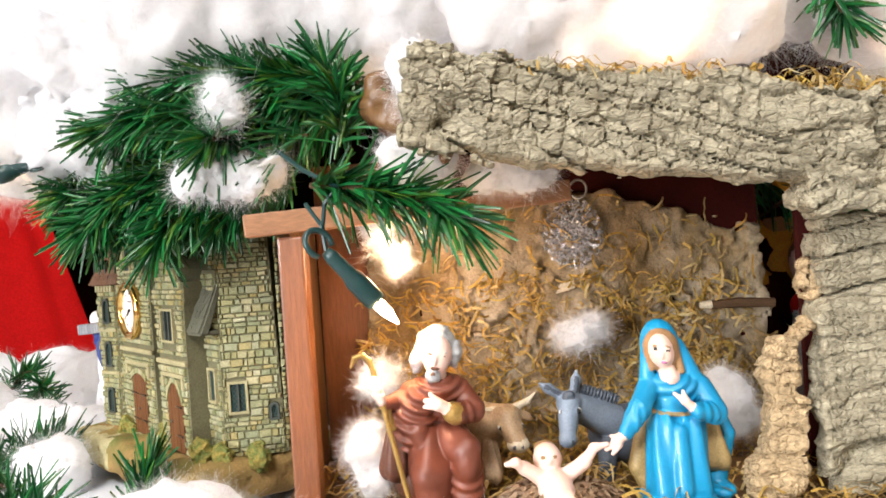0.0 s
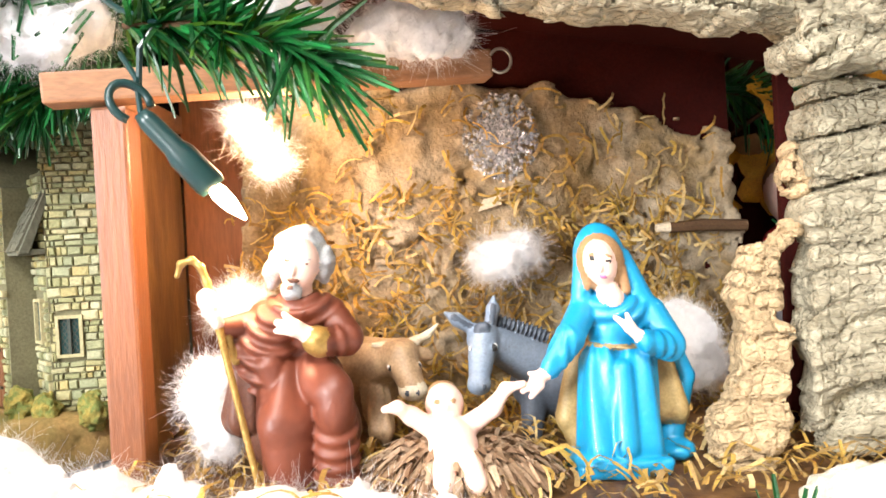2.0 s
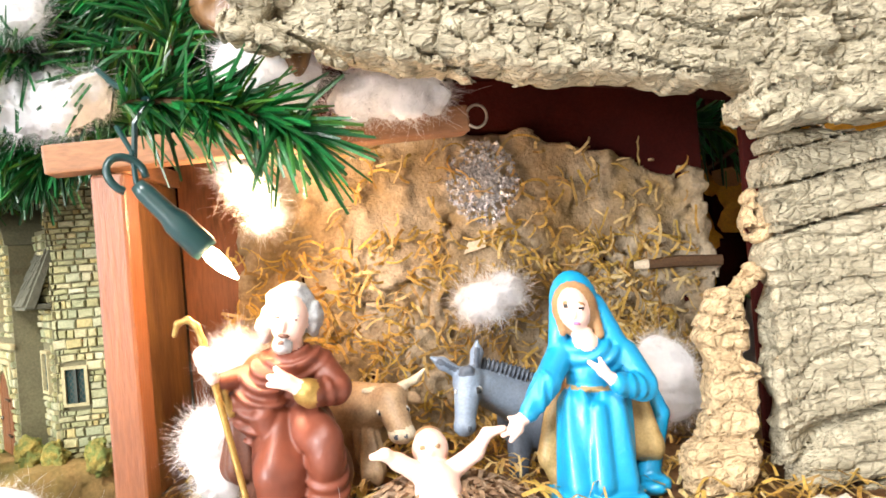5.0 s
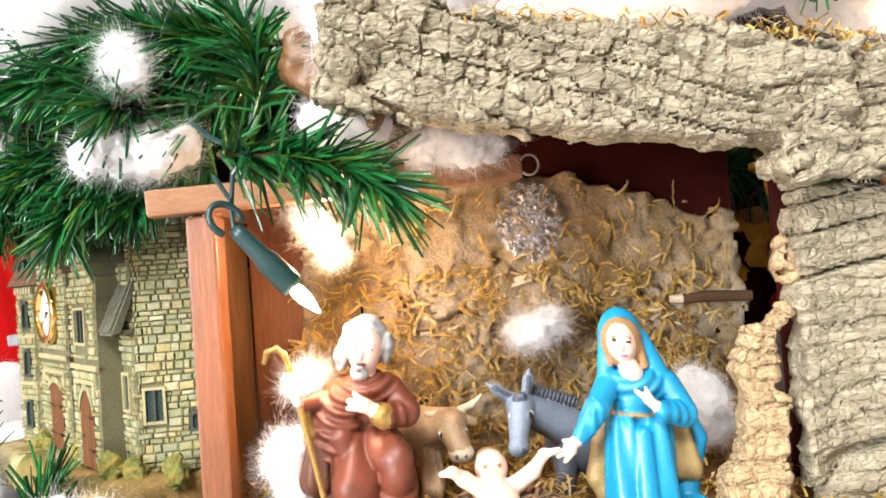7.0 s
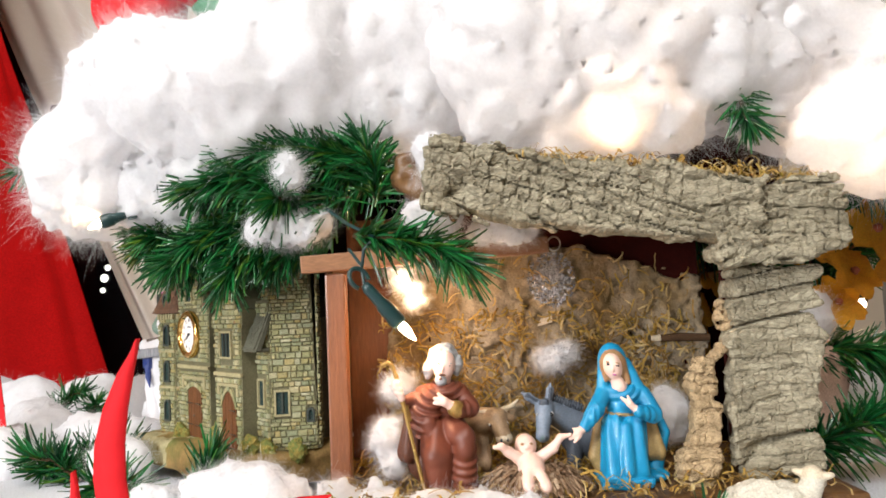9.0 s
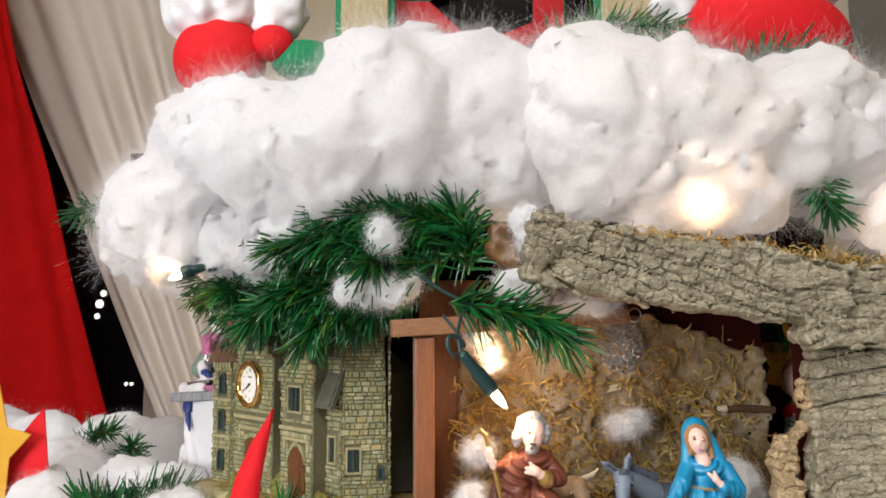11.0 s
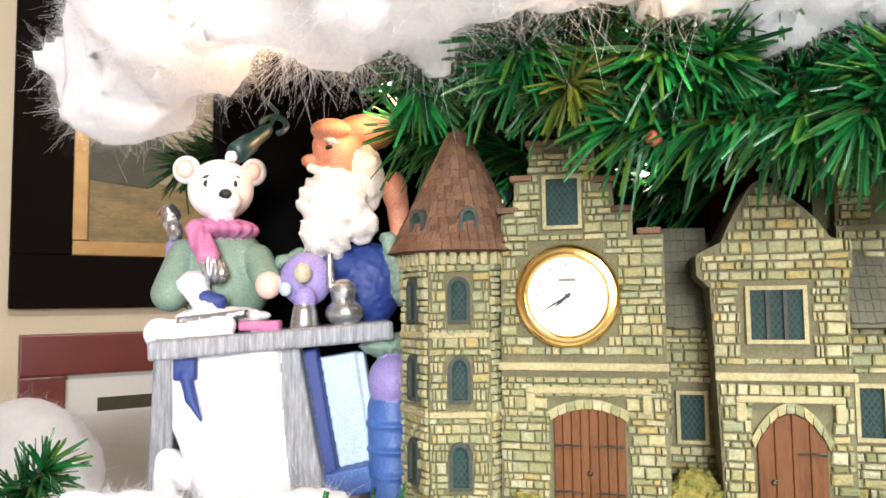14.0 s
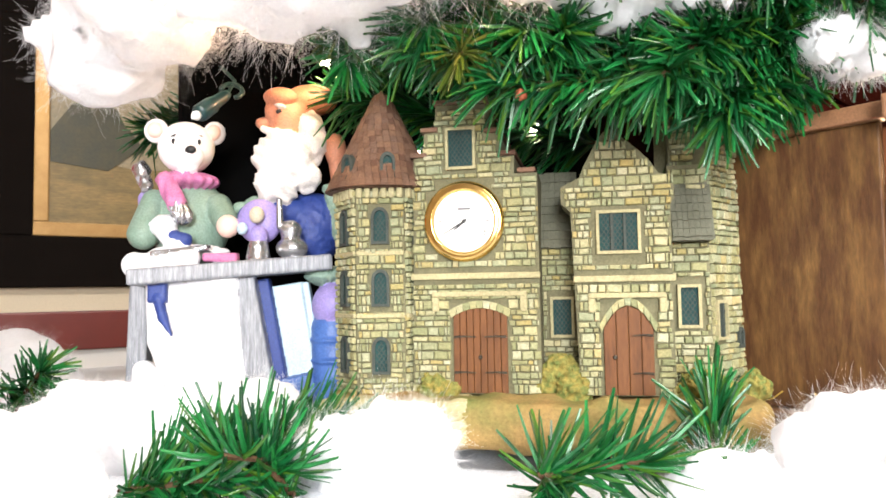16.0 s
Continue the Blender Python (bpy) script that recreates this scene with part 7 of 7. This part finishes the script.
def flower(x, y, z, size, turn):
    ob = thing("silk_flower", "yellow silk flower with ruffled petals", "flower", pose(x, y, z, 75 + fl.uniform(-25, 15), 0, turn), group="yellow silk flowers")
    for k in range(6):
        nu, nv = 5, 5
        vs, fs = [], []
        for i in range(nu):
            s = i / (nu - 1)
            for j in range(nv):
                t = (j / (nv - 1) - 0.5) * 2
                wide = size * 0.42 * math.sin(math.pi * min(1, 0.18 + 0.72 * s))
                vs.append((t * wide, size * s, size * (0.30 * s - 0.16 * s * s * 2 + 0.07 * t * t * s + 0.05 * math.sin(5 * t + 7 * s))))
        for i in range(nu - 1):
            for j in range(nv - 1):
                a = i * nv + j
                fs.append((a, a + 1, a + nv + 1, a + nv))
        hang("petal", mesh_of("petal", vs, fs, [M["yellow"]], smooth=True), ob, m=Matrix.Rotation(radians(60 * k + fl.uniform(-8, 8)), 4, "Z"))
    part("centre", lathe(((0.001, 0), (size * 0.14, size * 0.03), (size * 0.10, size * 0.16), (0.001, size * 0.18)), 10), M["bud"], ob, "rust-brown flower centre", smooth=True)
    part("stem", tube([(0, 0, 0), (0, 0, -0.03), (0.002, -0.03, -0.05)], 0.0012, 6), M["twig"], ob)


for f in ((0.205, 0.455, 0.110, 0.020, 10), (0.225, 0.440, 0.085, 0.020, -20), (0.198, 0.450, 0.080, 0.018, 30), (0.262, 0.430, 0.092, 0.024, 5), (0.275, 0.415, 0.128, 0.022, -15), (0.215, 0.42, 0.118, 0.018, 40),
          (0.300, 0.420, 0.100, 0.022, 25), (0.205, 0.46, 0.060, 0.018, -10), (0.300, 0.385, 0.128, 0.024, 10), (0.325, 0.390, 0.105, 0.026, -15), (0.285, 0.390, 0.100, 0.022, 20), (0.318, 0.385, 0.150, 0.022, 0), (0.270, 0.385, 0.080, 0.020, 10), (0.245, 0.440, 0.132, 0.018, 0)):
    flower(*f)
for k, (x, y, z) in enumerate(((0.212, 0.448, 0.097), (0.200, 0.452, 0.066), (0.255, 0.425, 0.075), (0.282, 0.420, 0.068), (0.235, 0.432, 0.108), (0.262, 0.43, 0.15), (0.290, 0.36, 0.012))):
    ob = thing("silk_leaf", "brown curled silk leaf among the flowers", "leaf", pose(x, y, z, 70, fl.uniform(-40, 40), fl.uniform(-60, 60)), group="brown silk leaves")
    part("leaf", slab([(0, 0), (0.007, 0.008), (0.008, 0.016), (0, 0.026), (-0.008, 0.015), (-0.006, 0.007)], 0, 0.0006), M["brown_leaf"], ob)
vase = thing("dark_post", "dark red wooden post behind the flowers", "post")
part("post", box(0.262, 0.292, 0.50, 0.53, TOP, 0.224, 0.003), M["dark_red"], vase)

# pale doll and rounded peach box behind the stable
doll = [("skin", ball((0, 0, 0.090), (0.012, 0.011, 0.015))), ("hair", ball((0.002, 0.004, 0.094), (0.0135, 0.012, 0.015))), ("red_felt", ball((0, 0.002, 0.066), (0.013, 0.010, 0.009))),
        ("cloth_white", limb((0, 0, 0.060), (0, 0, 0.004), 0.012, 0.020)), ("skin", limb((0, 0, 0.070), (0, 0, 0.08), 0.005, 0.005))]
figure("small_doll", "small pale doll figure with dark hair behind the stable", "doll", doll, (-0.024, -0.024, -0.016), (0.024, 0.024, 0.112), 0.0016, pose(0.230, 0.436, -0.014), 0.003)
figure("peach_ornament", "rounded pale peach ornament beside the bark post", "ornament", [("peach", ruffled(block((0, 0, 0.045), (0.030, 0.020, 0.045), 0.020, (0, 12, 0)), 0.001, 0.02, 3))], (-0.05, -0.03, -0.01), (0.05, 0.03, 0.10), 0.0025, pose(0.246, 0.400, -0.030))

# red felt star flower standing in the snow
star = thing("red_felt_flower", "red felt poinsettia with long pointed petals", "flower", pose(-0.113, 0.196, TOP))
for k, (dx, dy, dz, w) in enumerate(((0.002, -0.004, 0.112, 0.014), (-0.026, -0.006, 0.062, 0.008), (0.074, 0.002, 0.042, 0.014), (0.030, -0.040, 0.030, 0.016), (-0.040, 0.030, 0.030, 0.014))):
    nv, vs, fs = 9, [], []
    out = Vector((dx, dy, dz))
    side = out.cross(Vector((0.2, 1, 0.1))).normalized()
    nrm = out.cross(side).normalized()
    for off in (0.0, 0.0012):
        for i in range(nv):
            s = i / (nv - 1)
            wide = w * (0.35 + 1.1 * s) * (1 - s) ** 0.8 if s < 1 else 0.0002
            c = out * s + side * (0.016 * math.sin(2.8 * s) * (1 if k == 0 else 0.6)) + nrm * off + nrm * 0.006 * math.sin(3 * s)
            vs += [c - side * wide, c + nrm * 0.002, c + side * wide]
    n3 = nv * 3
    for i in range(nv - 1):
        for j in (0, 1):
            a = 3 * i + j
            fs += [(a, a + 1, a + 4, a + 3), (n3 + a, n3 + a + 3, n3 + a + 4, n3 + a + 1)]
        fs += [(3 * i, 3 * i + 3, n3 + 3 * i + 3, n3 + 3 * i), (3 * i + 2, n3 + 3 * i + 2, n3 + 3 * i + 5, 3 * i + 5)]
    hang("petal", mesh_of("petal", vs, fs, [M["red_felt"]], smooth=True), star)

# flat felt leaves of a larger flower beside the drapes
leaves = thing("felt_leaf_flower", "gold and red felt leaves standing in the cotton snow", "flower", pose(-0.400, 0.500, TOP))
for outline, depth, mat, label in (
        ([(-0.060, 0.0), (0.004, 0.0), (0.006, 0.044), (0.023, 0.063), (0.003, 0.069), (-0.008, 0.114), (-0.034, 0.136), (-0.060, 0.090)], 0.0, "gold_felt", "gold felt leaf"),
        ([(-0.022, 0.0), (0.006, 0.010), (0.032, 0.034), (0.026, 0.084), (-0.004, 0.046), (-0.016, 0.020)], 0.012, "red_felt", "red felt leaf"),
        ([(0.000, 0.0), (0.012, 0.010), (0.026, 0.050), (0.018, 0.060), (-0.004, 0.030)], 0.020, "red_felt", "red felt leaf")):
    part("leaf", slab(outline, depth, depth + 0.0016, 0.0004), M[mat], leaves, label)

# ---- stones of the house's walls ----
def stone_form(r):
    bm = bmesh.new()
    low = [bm.verts.new((x, 0.05, z)) for x, z in ((-0.5, -0.5), (0.5, -0.5), (0.5, 0.5), (-0.5, 0.5))]
    mid = [bm.verts.new((x * r.uniform(0.94, 1.0), -0.65, z * r.uniform(0.92, 1.0))) for x, z in ((-0.5, -0.5), (0.5, -0.5), (0.5, 0.5), (-0.5, 0.5))]
    top = [bm.verts.new((x * r.uniform(0.70, 0.86), -1.0 * r.uniform(0.8, 1.1), z * r.uniform(0.62, 0.8))) for x, z in ((-0.5, -0.5), (0.5, -0.5), (0.5, 0.5), (-0.5, 0.5))]
    for a, b in ((low, mid), (mid, top)):
        for j in range(4):
            bm.faces.new((a[j], a[(j + 1) % 4], b[(j + 1) % 4], b[j]))
    bm.faces.new(top)
    bmesh.ops.recalc_face_normals(bm, faces=bm.faces[:])
    me = bpy.data.meshes.new("brick")
    bm.to_mesh(me)
    bm.free()
    me.materials.append(M["stone"])
    return me


forms = [stone_form(random.Random(k)) for k in range(8)]
single, joined_v, joined_f = 0, [], []
for k, (m, l, h) in enumerate(STONES):
    deep = 0.0009 + 0.0012 * rng.random()
    full = m @ Matrix.Diagonal((l, deep, h, 1))
    me = forms[k % 8]
    p = m.translation
    if single < 300 and -0.030 < p.x < 0.034 and p.y < 0.003 and p.z < 0.105:
        hang("stone", me, castle, m=full)
        single += 1
    else:
        b = len(joined_v)
        joined_v += [full @ v.co for v in me.vertices]
        joined_f += [[b + i for i in f.vertices] for f in me.polygons]
hang("stonework", mesh_of("stonework", joined_v, joined_f, [M["stone"]]), castle, "rough cream and olive wall stones", kind="stuff")
